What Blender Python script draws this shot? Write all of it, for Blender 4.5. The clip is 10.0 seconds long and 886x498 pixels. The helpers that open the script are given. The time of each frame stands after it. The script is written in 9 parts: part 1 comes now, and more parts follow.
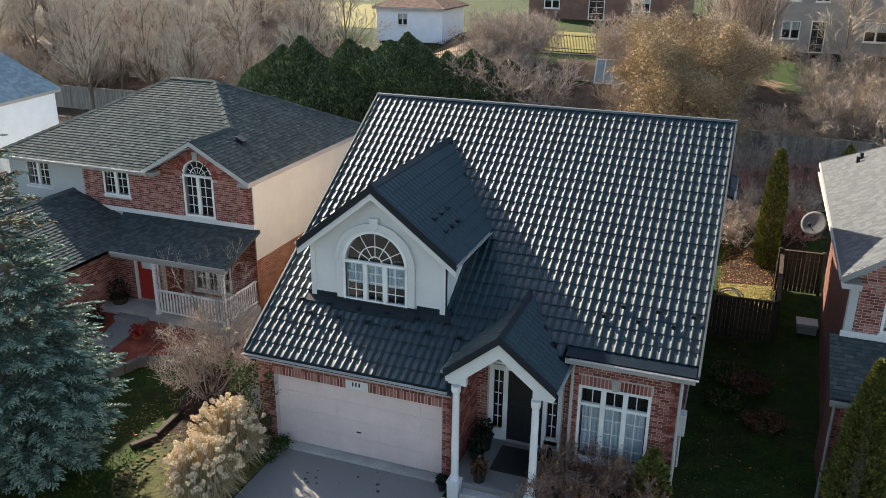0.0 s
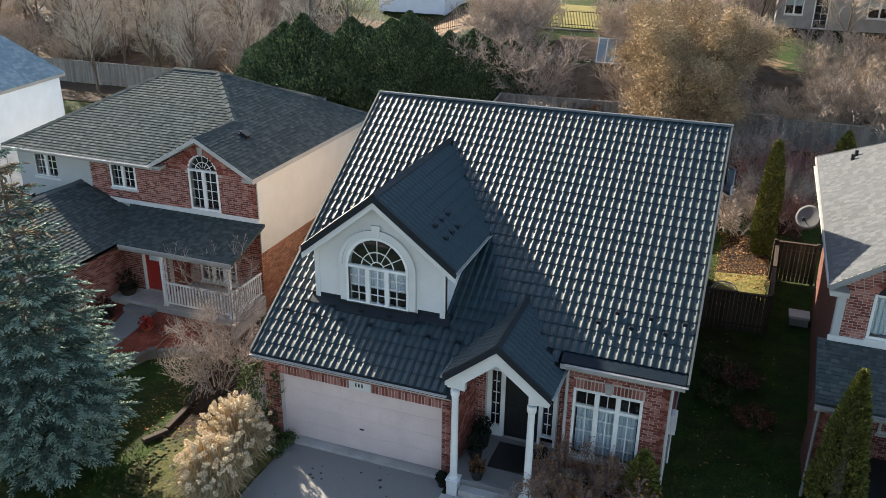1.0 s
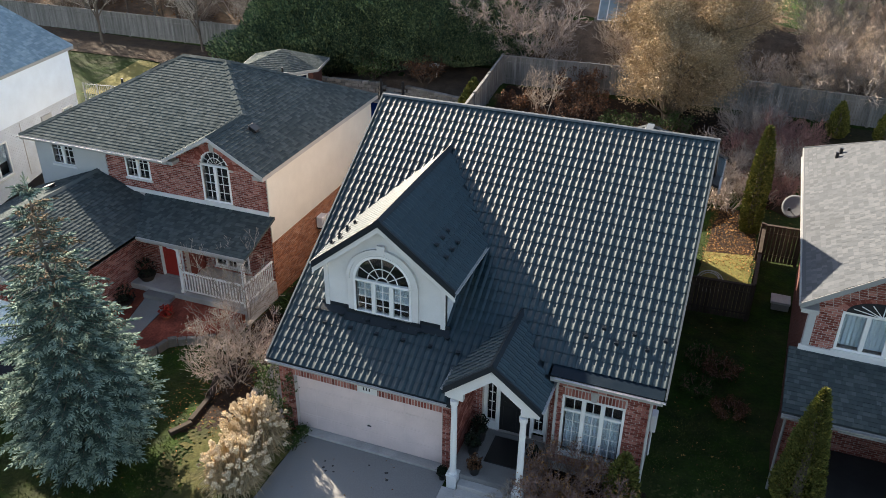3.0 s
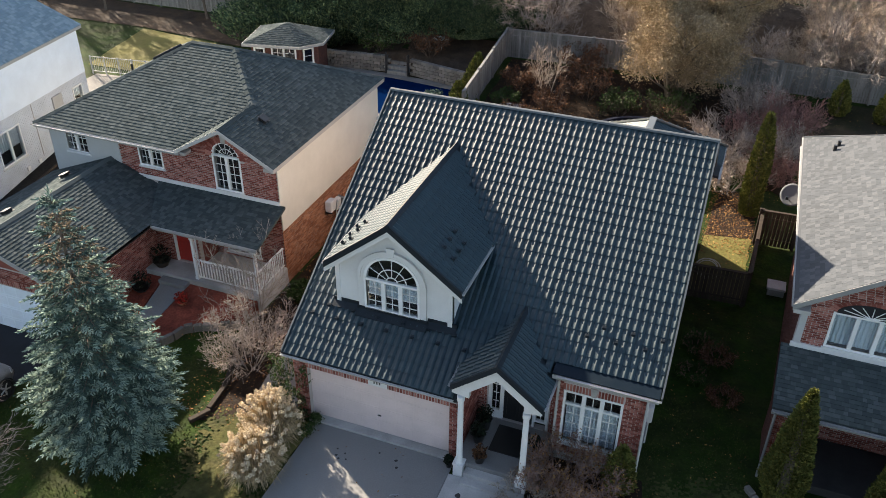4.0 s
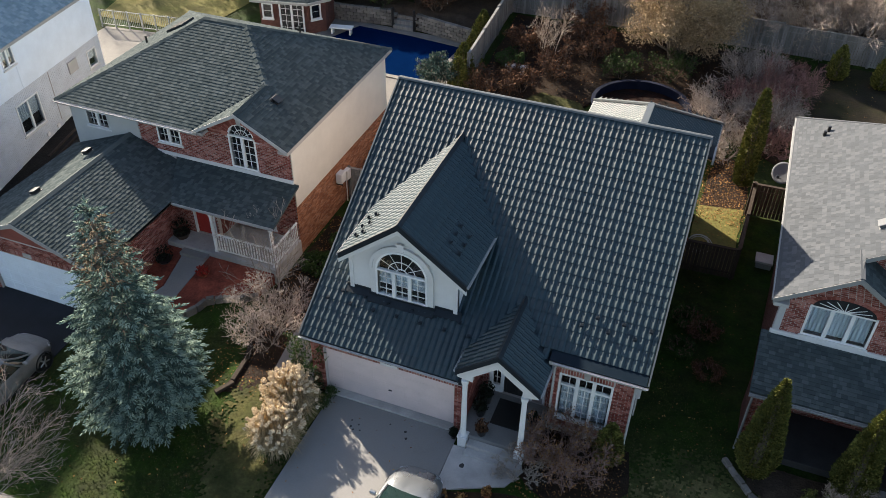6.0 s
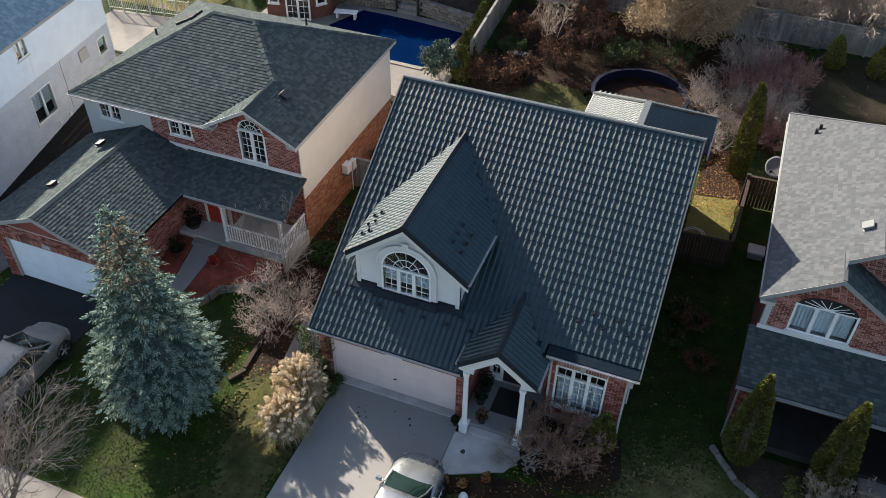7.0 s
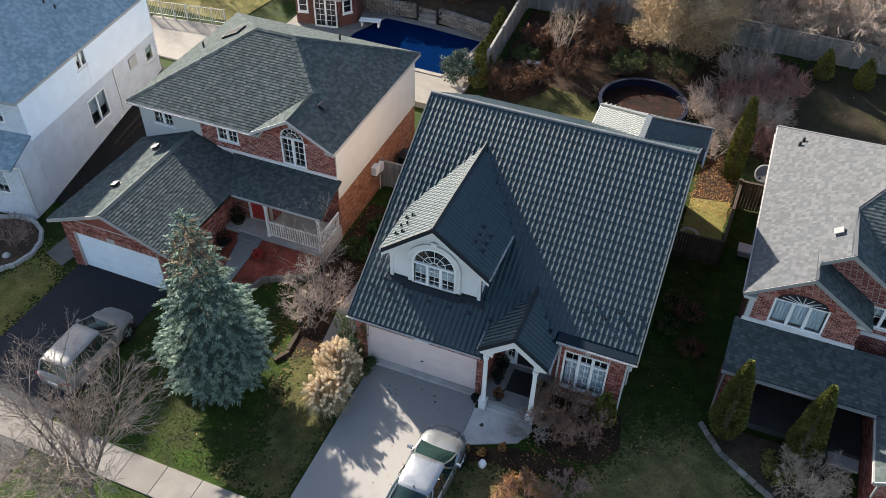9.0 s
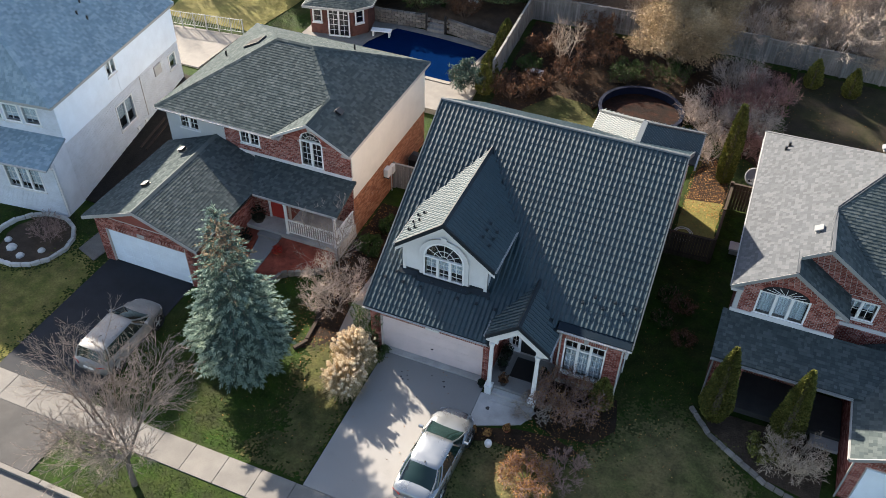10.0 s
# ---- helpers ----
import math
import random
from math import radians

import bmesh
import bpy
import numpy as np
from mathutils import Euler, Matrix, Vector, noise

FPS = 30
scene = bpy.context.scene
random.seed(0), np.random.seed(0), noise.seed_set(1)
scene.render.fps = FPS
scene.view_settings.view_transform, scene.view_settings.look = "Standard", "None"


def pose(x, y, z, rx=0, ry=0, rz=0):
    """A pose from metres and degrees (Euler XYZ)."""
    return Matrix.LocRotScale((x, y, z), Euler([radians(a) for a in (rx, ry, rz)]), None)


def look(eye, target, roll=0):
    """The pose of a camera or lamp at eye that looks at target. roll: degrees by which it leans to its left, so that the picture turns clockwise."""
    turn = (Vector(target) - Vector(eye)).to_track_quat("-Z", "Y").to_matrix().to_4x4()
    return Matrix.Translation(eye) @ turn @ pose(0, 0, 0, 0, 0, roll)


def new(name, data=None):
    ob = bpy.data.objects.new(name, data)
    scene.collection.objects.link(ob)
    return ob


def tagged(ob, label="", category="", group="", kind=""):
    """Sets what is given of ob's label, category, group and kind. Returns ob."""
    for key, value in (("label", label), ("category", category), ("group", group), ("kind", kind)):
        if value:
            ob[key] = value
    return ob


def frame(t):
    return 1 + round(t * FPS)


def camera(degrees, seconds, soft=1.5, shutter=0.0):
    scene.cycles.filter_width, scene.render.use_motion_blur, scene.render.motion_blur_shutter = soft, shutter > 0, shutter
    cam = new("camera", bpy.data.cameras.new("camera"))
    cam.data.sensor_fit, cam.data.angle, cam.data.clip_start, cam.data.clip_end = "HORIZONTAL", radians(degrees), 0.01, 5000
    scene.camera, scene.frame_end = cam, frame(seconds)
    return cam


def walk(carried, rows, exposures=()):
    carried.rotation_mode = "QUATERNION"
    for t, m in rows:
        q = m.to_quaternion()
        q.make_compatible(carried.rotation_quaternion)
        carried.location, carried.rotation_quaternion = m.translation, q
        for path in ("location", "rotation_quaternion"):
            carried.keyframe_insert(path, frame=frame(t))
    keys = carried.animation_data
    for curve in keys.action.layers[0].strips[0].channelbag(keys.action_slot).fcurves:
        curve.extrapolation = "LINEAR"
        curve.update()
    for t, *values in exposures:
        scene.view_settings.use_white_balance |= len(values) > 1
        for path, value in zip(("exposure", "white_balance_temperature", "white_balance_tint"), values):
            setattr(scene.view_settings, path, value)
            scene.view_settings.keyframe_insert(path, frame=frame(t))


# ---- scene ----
cam = camera(55.9, 10.0, soft=0.85)
PATH = [
    (0, (10.76, -16.925, 12.785), (10.117, -15.162, 12.093), 0.7),
    (0.5, (10.789, -16.982, 13.427), (10.149, -15.236, 12.69), 0.8),
    (1, (10.847, -17.03, 14.124), (10.212, -15.303, 13.341), 0.8),
    (1.5, (10.885, -17.059, 14.893), (10.257, -15.353, 14.061), 0.8),
    (2, (10.956, -17.082, 15.699), (10.333, -15.398, 14.819), 0.7),
    (2.5, (10.979, -17.127, 16.517), (10.363, -15.465, 15.592), 0.7),
    (4, (10.781, -17.171, 19.222), (10.193, -15.599, 18.135), 0.7),
    (4.5, (10.704, -17.167, 19.987), (10.126, -15.626, 18.85), 0.7),
    (5, (10.646, -17.193, 20.707), (10.079, -15.68, 19.528), 0.8),
    (5.5, (10.649, -17.2, 21.44), (10.091, -15.716, 20.221), 0.8),
    (7, (10.704, -17.414, 23.874), (10.17, -16.013, 22.55), 0.9),
    (7.5, (10.676, -17.763, 24.571), (10.149, -16.383, 23.222), 1.0),
    (8, (10.699, -18.33, 25.289), (10.172, -16.961, 23.929), 1.1),
    (8.5, (10.748, -19.179, 26.027), (10.22, -17.807, 24.671), 1.2),
    (9, (10.951, -20.106, 26.803), (10.416, -18.731, 25.454), 1.2),
    (9.5, (11.217, -21.108, 27.512), (10.676, -19.729, 26.17), 1.2),
    (10, (11.523, -22.194, 28.109), (10.976, -20.812, 26.772), 1.2),
]
walk(cam, [(t, look(eye, target, roll)) for t, eye, target, roll in PATH],
     exposures=[(0, 2.0, 7350, 9), (1.5, 2.1, 7300, 9), (2.5, 2.1, 7300, 10), (4.5, 1.98, 7400, 11), (7.0, 1.77, 6950, 10), (8.0, 1.87, 6950, 10), (9.5, 2.11, 7000, 11), (10, 2.16, 7050, 11)])

# ---- light ----
SUN_TO = Vector((-0.757, 0.485, 0.440)).normalized()
world = bpy.data.worlds.new("world")
scene.world = world
world.use_nodes = True
wn = world.node_tree.nodes
sky = wn.new("ShaderNodeTexSky")
sky.sky_type = "NISHITA"
sky.sun_disc = False
sky.sun_elevation = math.asin(SUN_TO.z)
sky.sun_rotation = math.atan2(SUN_TO.x, SUN_TO.y)
sky.air_density, sky.dust_density, sky.ozone_density = 0.9, 1.0, 0.9
world.node_tree.links.new(sky.outputs[0], wn["Background"].inputs[0])
wn["Background"].inputs[1].default_value = 0.085
sun_data = bpy.data.lights.new("sun", "SUN")
sun_data.energy, sun_data.angle, sun_data.color = 4.5, radians(0.8), (1.0, 0.93, 0.83)
sun = new("sun", sun_data)
sun.matrix_world = look((0, 0, 60), Vector((0, 0, 60)) - SUN_TO)


# ---- materials ----
def shade(name, base, rough=0.7, metal=0.0, var=0.25, scale=1.5, fine=30.0, bump=0.3, pieces=0.0, tint=None, patches=0.0, patch_scale=0.4,
          stretch=(1, 1, 1), coat=0.0, spec=None, bump_far=0.01, ior=1.5):
    """A painted, mineral or plant surface: base colour varied at two scales, piece by piece where asked, with fine relief."""
    mat = bpy.data.materials.new(name)
    mat.use_nodes = True
    nt = mat.node_tree
    n, l = nt.nodes, nt.links
    b = n["Principled BSDF"]
    geo = n.new("ShaderNodeNewGeometry")
    mapping = n.new("ShaderNodeMapping")
    mapping.inputs["Scale"].default_value = stretch
    l.new(geo.outputs["Position"], mapping.inputs["Vector"])

    def noise_at(s, detail):
        t = n.new("ShaderNodeTexNoise")
        t.inputs["Scale"].default_value, t.inputs["Detail"].default_value, t.inputs["Roughness"].default_value = s, detail, 0.6
        l.new(mapping.outputs[0], t.inputs["Vector"])
        return t.outputs["Fac"]

    def ranged(sock, a0, a1, b0, b1):
        r = n.new("ShaderNodeMapRange")
        for i, v in enumerate((a0, a1, b0, b1)):
            r.inputs[i + 1].default_value = v
        l.new(sock, r.inputs[0])
        return r.outputs[0]

    def times(a, c):
        m = n.new("ShaderNodeMath")
        m.operation = "MULTIPLY"
        l.new(a, m.inputs[0])
        if isinstance(c, float):
            m.inputs[1].default_value = c
        else:
            l.new(c, m.inputs[1])
        return m.outputs[0]

    big, small = noise_at(scale, 4), noise_at(fine, 3)
    f = times(ranged(big, 0.3, 0.7, 1 - var, 1 + var), ranged(small, 0.3, 0.7, 1 - var * 0.6, 1 + var * 0.6))
    if pieces:
        info = n.new("ShaderNodeObjectInfo")
        add = n.new("ShaderNodeMath")
        l.new(info.outputs["Random"], add.inputs[0])
        l.new(geo.outputs["Random Per Island"], add.inputs[1])
        fr = n.new("ShaderNodeMath")
        fr.operation = "FRACT"
        l.new(add.outputs[0], fr.inputs[0])
        f = times(f, ranged(fr.outputs[0], 0, 1, 1 - pieces, 1 + pieces))
        rnd = fr.outputs[0]
    col = n.new("ShaderNodeMix")
    col.data_type = "RGBA"
    col.inputs["A"].default_value = (*base, 1)
    col.inputs["B"].default_value = (*(tint or base), 1)
    if pieces and tint and not patches:
        l.new(ranged(rnd, 0.35, 0.95, 0, 1), col.inputs["Factor"])
    else:
        p = noise_at(patch_scale, 5)
        l.new(ranged(p, 0.45 - 0.1 * patches, 0.62, 0, min(1.0, 0.3 + patches)), col.inputs["Factor"])
    mul = n.new("ShaderNodeVectorMath")
    mul.operation = "SCALE"
    l.new(col.outputs["Result"], mul.inputs[0])
    l.new(f, mul.inputs["Scale"])
    l.new(mul.outputs[0], b.inputs["Base Color"])
    l.new(ranged(big, 0.3, 0.7, max(0.02, rough - 0.08), min(1, rough + 0.08)), b.inputs["Roughness"])
    b.inputs["Metallic"].default_value = metal
    b.inputs["Specular IOR Level"].default_value = spec if spec is not None else (0.15 if rough >= 0.8 else 0.5)
    b.inputs["IOR"].default_value = ior
    b.inputs["Coat Weight"].default_value = coat
    b.inputs["Coat Roughness"].default_value = 0.12
    if bump:
        bp = n.new("ShaderNodeBump")
        bp.inputs["Strength"].default_value, bp.inputs["Distance"].default_value = bump, bump_far
        l.new(small, bp.inputs["Height"])
        l.new(bp.outputs[0], b.inputs["Normal"])
    return mat


def clear_glass():
    mat = bpy.data.materials.new("window_glass")
    mat.use_nodes = True
    b = mat.node_tree.nodes["Principled BSDF"]
    b.inputs["Base Color"].default_value = (0.85, 0.9, 0.92, 1)
    b.inputs["Transmission Weight"].default_value, b.inputs["Roughness"].default_value, b.inputs["IOR"].default_value = 1.0, 0.01, 1.5
    return mat


METAL_ROOF = shade("slate_blue_metal", (0.007, 0.026, 0.036), rough=0.50, var=0.10, fine=60, bump=0.05, pieces=0.10, spec=0.48, ior=1.5)
FLASHING = shade("navy_flashing", (0.003, 0.010, 0.018), rough=0.5, var=0.1, bump=0.03, spec=0.12)
DARK_TRIM = shade("dark_metal_trim", (0.008, 0.014, 0.020), rough=0.6, var=0.1, bump=0.03, spec=0.3)
WHITE_TRIM = shade("white_painted_trim", (0.74, 0.74, 0.73), rough=0.55, var=0.07, bump=0.05)
GUTTER = shade("weathered_gutter_paint", (0.42, 0.41, 0.40), rough=0.55, var=0.1, bump=0.05)
FASCIA = shade("chalky_fascia_paint", (0.33, 0.325, 0.315), rough=0.6, var=0.1, bump=0.05)
EAST_TRIM = shade("greyed_trim_paint", (0.23, 0.23, 0.227), rough=0.65, var=0.1, bump=0.05)
STUCCO = shade("pale_grey_siding", (0.62, 0.61, 0.60), rough=0.75, var=0.06, bump=0.1)
GARAGE_PAINT = shade("pinkish_beige_paint", (0.66, 0.54, 0.52), rough=0.6, var=0.06, bump=0.08)
BRICK = shade("red_brown_brick", (0.22, 0.062, 0.048), rough=0.85, var=0.2, scale=1.0, fine=45, bump=0.4, pieces=0.32, tint=(0.30, 0.13, 0.11))
BRICK_ORANGE = shade("orange_brick", (0.28, 0.115, 0.065), rough=0.85, var=0.15, fine=45, bump=0.4, pieces=0.25, tint=(0.32, 0.15, 0.09))
MORTAR_PALE = shade("pale_mortar", (0.55, 0.57, 0.60), rough=0.9, var=0.1, bump=0.4)
BRICK_PALE = shade("pale_grey_brick", (0.62, 0.65, 0.70), rough=0.85, var=0.08, fine=45, bump=0.3, pieces=0.10, tint=(0.54, 0.57, 0.62))
BRICK_DARKENED = shade("darkened_brown_brick", (0.12, 0.055, 0.045), rough=0.9, var=0.25, scale=4, fine=25, bump=0.5)
MORTAR = shade("grey_mortar", (0.44, 0.39, 0.365), rough=0.9, var=0.12, bump=0.4)
CREAM = shade("cream_siding", (0.56, 0.535, 0.48), rough=0.7, var=0.06, bump=0.08)
SNOW_SIDING = shade("white_siding", (0.72, 0.79, 0.87), rough=0.65, var=0.05, bump=0.05)
GREY_SIDING = shade("light_grey_siding", (0.42, 0.425, 0.425), rough=0.7, var=0.05, bump=0.08)
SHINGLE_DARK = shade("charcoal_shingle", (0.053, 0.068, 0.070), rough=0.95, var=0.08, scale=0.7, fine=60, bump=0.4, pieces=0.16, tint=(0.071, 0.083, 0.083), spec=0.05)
# paler copy of the grey shingle, for the slopes that catch the sun
SHINGLE_SUNLIT = shade("sunlit_grey_shingle", (0.070, 0.076, 0.084), rough=0.95, var=0.07, scale=0.7, fine=60, bump=0.5, pieces=0.13, tint=(0.080, 0.085, 0.092))
SHINGLE_BLUE = shade("blue_grey_shingle", (0.20, 0.275, 0.32), rough=0.95, var=0.08, scale=0.7, fine=60, bump=0.4, pieces=0.10, tint=(0.25, 0.315, 0.355))
GLASS = clear_glass()
# near-black colour standing in for the darkness of unlit rooms
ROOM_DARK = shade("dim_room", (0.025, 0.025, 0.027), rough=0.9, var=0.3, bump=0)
# curtain cloth, its pale blue painted in for sky reflected by the panes
CURTAIN = shade("sky_tinted_curtain", (0.60, 0.67, 0.73), rough=0.9, var=0.12, scale=3, bump=0, stretch=(6, 6, 0.6))
CONCRETE = shade("worn_concrete", (0.25, 0.242, 0.235), rough=0.85, var=0.16, scale=0.8, fine=25, bump=0.25, tint=(0.20, 0.197, 0.193), patches=0.5, patch_scale=0.8)
PALE_CONCRETE = shade("pale_concrete", (0.47, 0.455, 0.44), rough=0.85, var=0.12, scale=0.9, fine=25, bump=0.25, tint=(0.23, 0.22, 0.21), patches=0.3)
SIDEWALK = shade("worn_sidewalk", (0.165, 0.155, 0.143), rough=0.9, var=0.18, scale=0.9, fine=25, bump=0.25, tint=(0.16, 0.152, 0.143), patches=0.4, pieces=0.08)
ASPHALT = shade("dark_asphalt", (0.020, 0.022, 0.027), rough=0.8, var=0.25, scale=1, fine=60, bump=0.4)
ROAD_DARK = shade("dark_porch_boards", (0.055, 0.053, 0.052), rough=0.85, var=0.2, bump=0.2)
# driveway asphalt in a paler copy, sunlight painted into the street end
APRON_SUNLIT = shade("sunlit_apron_asphalt", (0.066, 0.063, 0.062), rough=0.85, var=0.25, scale=1.2, fine=60, bump=0.4, tint=(0.045, 0.045, 0.046), patches=0.4, patch_scale=0.7)
ROAD = shade("road_asphalt", (0.115, 0.108, 0.102), rough=0.85, var=0.15, scale=1, fine=60, bump=0.4)
GRASS = shade("autumn_lawn", (0.016, 0.036, 0.004), rough=0.95, var=0.4, scale=1.6, fine=9, bump=0.9, tint=(0.028, 0.031, 0.010), patches=0.4, patch_scale=0.5, bump_far=0.05)
RED_PAINT = shade("red_door_paint", (0.36, 0.03, 0.022), rough=0.45, var=0.08, bump=0.03)
BLACK_PAINT = shade("black_door_paint", (0.014, 0.014, 0.015), rough=0.4, var=0.1, bump=0.03)
FENCE_WOOD = shade("weathered_fence_wood", (0.20, 0.192, 0.182), rough=0.9, var=0.25, fine=20, bump=0.4, pieces=0.2, stretch=(4, 4, 0.5))

DARK_WOOD = shade("dark_stained_wood", (0.05, 0.038, 0.03), rough=0.85, var=0.3, fine=20, bump=0.4, pieces=0.3, stretch=(4, 4, 0.5))


# ---- mesh helpers ----
class Build:
    """Collects faces for one mesh; m places local points in the world."""

    def __init__(self, m=None):
        self.v, self.f, self.m = [], [], m or Matrix()

    def add(self, points, faces):
        k = len(self.v)
        self.v += [tuple(self.m @ Vector(p)) for p in points]
        self.f += [tuple(k + i for i in f) for f in faces]
        return self

    def box(self, x0, x1, y0, y1, z0, z1, c=0.0):
        """A box, with chamfered edges of width c."""
        if not c:
            p = [(x, y, z) for z in (z0, z1) for y in (y0, y1) for x in (x0, x1)]
            return self.add(p, [(0, 2, 3, 1), (4, 5, 7, 6), (0, 1, 5, 4), (2, 6, 7, 3), (0, 4, 6, 2), (1, 3, 7, 5)])
        bm = bmesh.new()
        bmesh.ops.create_cube(bm, size=1, matrix=Matrix.LocRotScale(((x0 + x1) / 2, (y0 + y1) / 2, (z0 + z1) / 2), None, (x1 - x0, y1 - y0, z1 - z0)))
        bmesh.ops.bevel(bm, geom=bm.edges[:], offset=c, segments=1, affect="EDGES", clamp_overlap=True)
        bm.verts.index_update()
        self.add([q.co[:] for q in bm.verts], [[q.index for q in g.verts] for g in bm.faces])
        bm.free()
        return self

    def slab(self, outline, shift):
        """A prism: an outline of 3D points, pushed along shift."""
        n = len(outline)
        o = [Vector(p) for p in outline]
        s = Vector(shift)
        if sum(((o[i] - o[0]).cross(o[(i + 1) % n] - o[0]) for i in range(1, n - 1)), Vector()).dot(s) > 0:
            o.reverse()
        self.add(o + [p + s for p in o], [tuple(range(n)), tuple(range(2 * n - 1, n - 1, -1))] + [(i, n + i, n + (i + 1) % n, (i + 1) % n) for i in range(n)])
        return self

    def face(self, outline):
        return self.add(outline, [tuple(range(len(outline)))])

    def rod(self, p, q, r0, r1=None, n=8, caps=True):
        p, q = Vector(p), Vector(q)
        r1 = r0 if r1 is None else r1
        a = (q - p).normalized()
        u = a.cross(Vector((0, 0, 1)) if abs(a.z) < 0.9 else Vector((1, 0, 0))).normalized()
        w = a.cross(u)
        ring = [(math.cos(2 * math.pi * i / n), math.sin(2 * math.pi * i / n)) for i in range(n)]
        pts = [c + (u * x + w * y) * r for c, r in ((p, r0), (q, r1)) for x, y in ring]
        fs = [(i, (i + 1) % n, n + (i + 1) % n, n + i) for i in range(n)]
        if caps:
            fs += [tuple(range(n - 1, -1, -1)), tuple(range(n, 2 * n))]
        return self.add(pts, fs)

    def lathe(self, at, profile, n=16):
        """Turns (radius, height) pairs round the upright through at."""
        at = Vector(at)
        pts = [at + Vector((r * math.cos(2 * math.pi * i / n), r * math.sin(2 * math.pi * i / n), h)) for r, h in profile for i in range(n)]
        fs = [(k * n + i, k * n + (i + 1) % n, (k + 1) * n + (i + 1) % n, (k + 1) * n + i) for k in range(len(profile) - 1) for i in range(n)]
        return self.add(pts, fs + [tuple(range(n - 1, -1, -1)), tuple(range(len(pts) - n, len(pts)))])

    def mesh(self, name, mat, smooth=False):
        me = bpy.data.meshes.new(name)
        me.from_pydata(self.v, [], self.f)
        if mat:
            me.materials.append(mat)
        if smooth:
            me.polygons.foreach_set("use_smooth", [True] * len(me.polygons))
        me.update()
        return me


def part(name, build, mat, parent, label="", smooth=False, kind=""):
    """Links what was built, in world places, as one mesh under a thing or a part."""
    ob = new(name, build.mesh(name, mat, smooth) if isinstance(build, Build) else build)
    ob.parent = parent
    inv, up = Matrix(), parent
    inv = world_of(parent).inverted()
    ob.matrix_parent_inverse = inv
    return tagged(ob, label=label, kind=kind)


def world_of(ob):
    m = ob.matrix_parent_inverse @ ob.matrix_basis
    return world_of(ob.parent) @ m if ob.parent else ob.matrix_basis.copy()


def thing(name, at, label, category, group="", kind=""):
    ob = new(name)
    ob.matrix_basis = Matrix.Translation(at)
    ob.empty_display_size = 0.2
    return tagged(ob, label, category, group, kind)


def solid(name, build, mat, label, category="", group="", kind="", smooth=False):
    ob = new(name, build.mesh(name, mat, smooth))
    return tagged(ob, label, category, group, kind)


def basis(o, u, v):
    """A pose whose x runs along u, z along v, and -y outwards."""
    u, v = Vector(u).normalized(), Vector(v).normalized()
    y = v.cross(u)
    return Matrix((u, y, v)).transposed().to_4x4() if o is None else Matrix.Translation(o) @ Matrix((u, y, v)).transposed().to_4x4()


def lerp_table(t, rows):
    for (a, va), (b, vb) in zip(rows, rows[1:]):
        if t <= b:
            k = max(0.0, (t - a) / (b - a))
            return va + (vb - va) * k
    return rows[-1][1]


NEAR_RISE = [(11, 0.0), (20, 0.5), (29, 1.9), (31, 2.3), (35, 4.6), (41, 5.2), (48, 5.7), (80, 7.0), (300, 9.0)]
WEST_RISE = [(15, 0.0), (26, 0.15), (33, 0.3), (42, 2.2), (60, 4.5), (300, 9.0)]


def land(x, y):
    """Height of the ground: level lots, a bank behind the gardens."""
    if y < -11.6:
        return -0.16 if y > -20 else 0.0
    k = min(1.0, max(0.0, (x + 17) / 9))
    k = k * k * (3 - 2 * k)
    z = lerp_table(y, WEST_RISE) * (1 - k) + lerp_table(y, NEAR_RISE) * k
    if y > 31:
        e = min(1.0, max(0.0, (x - 7) / 5))
        z -= 0.8 * e * e * (3 - 2 * e) * min(1.0, (y - 31) / 8)
    if -16.9 < x < -3.0 and 16 < y < 27.2:
        z = min(z, 0.6)
    return z


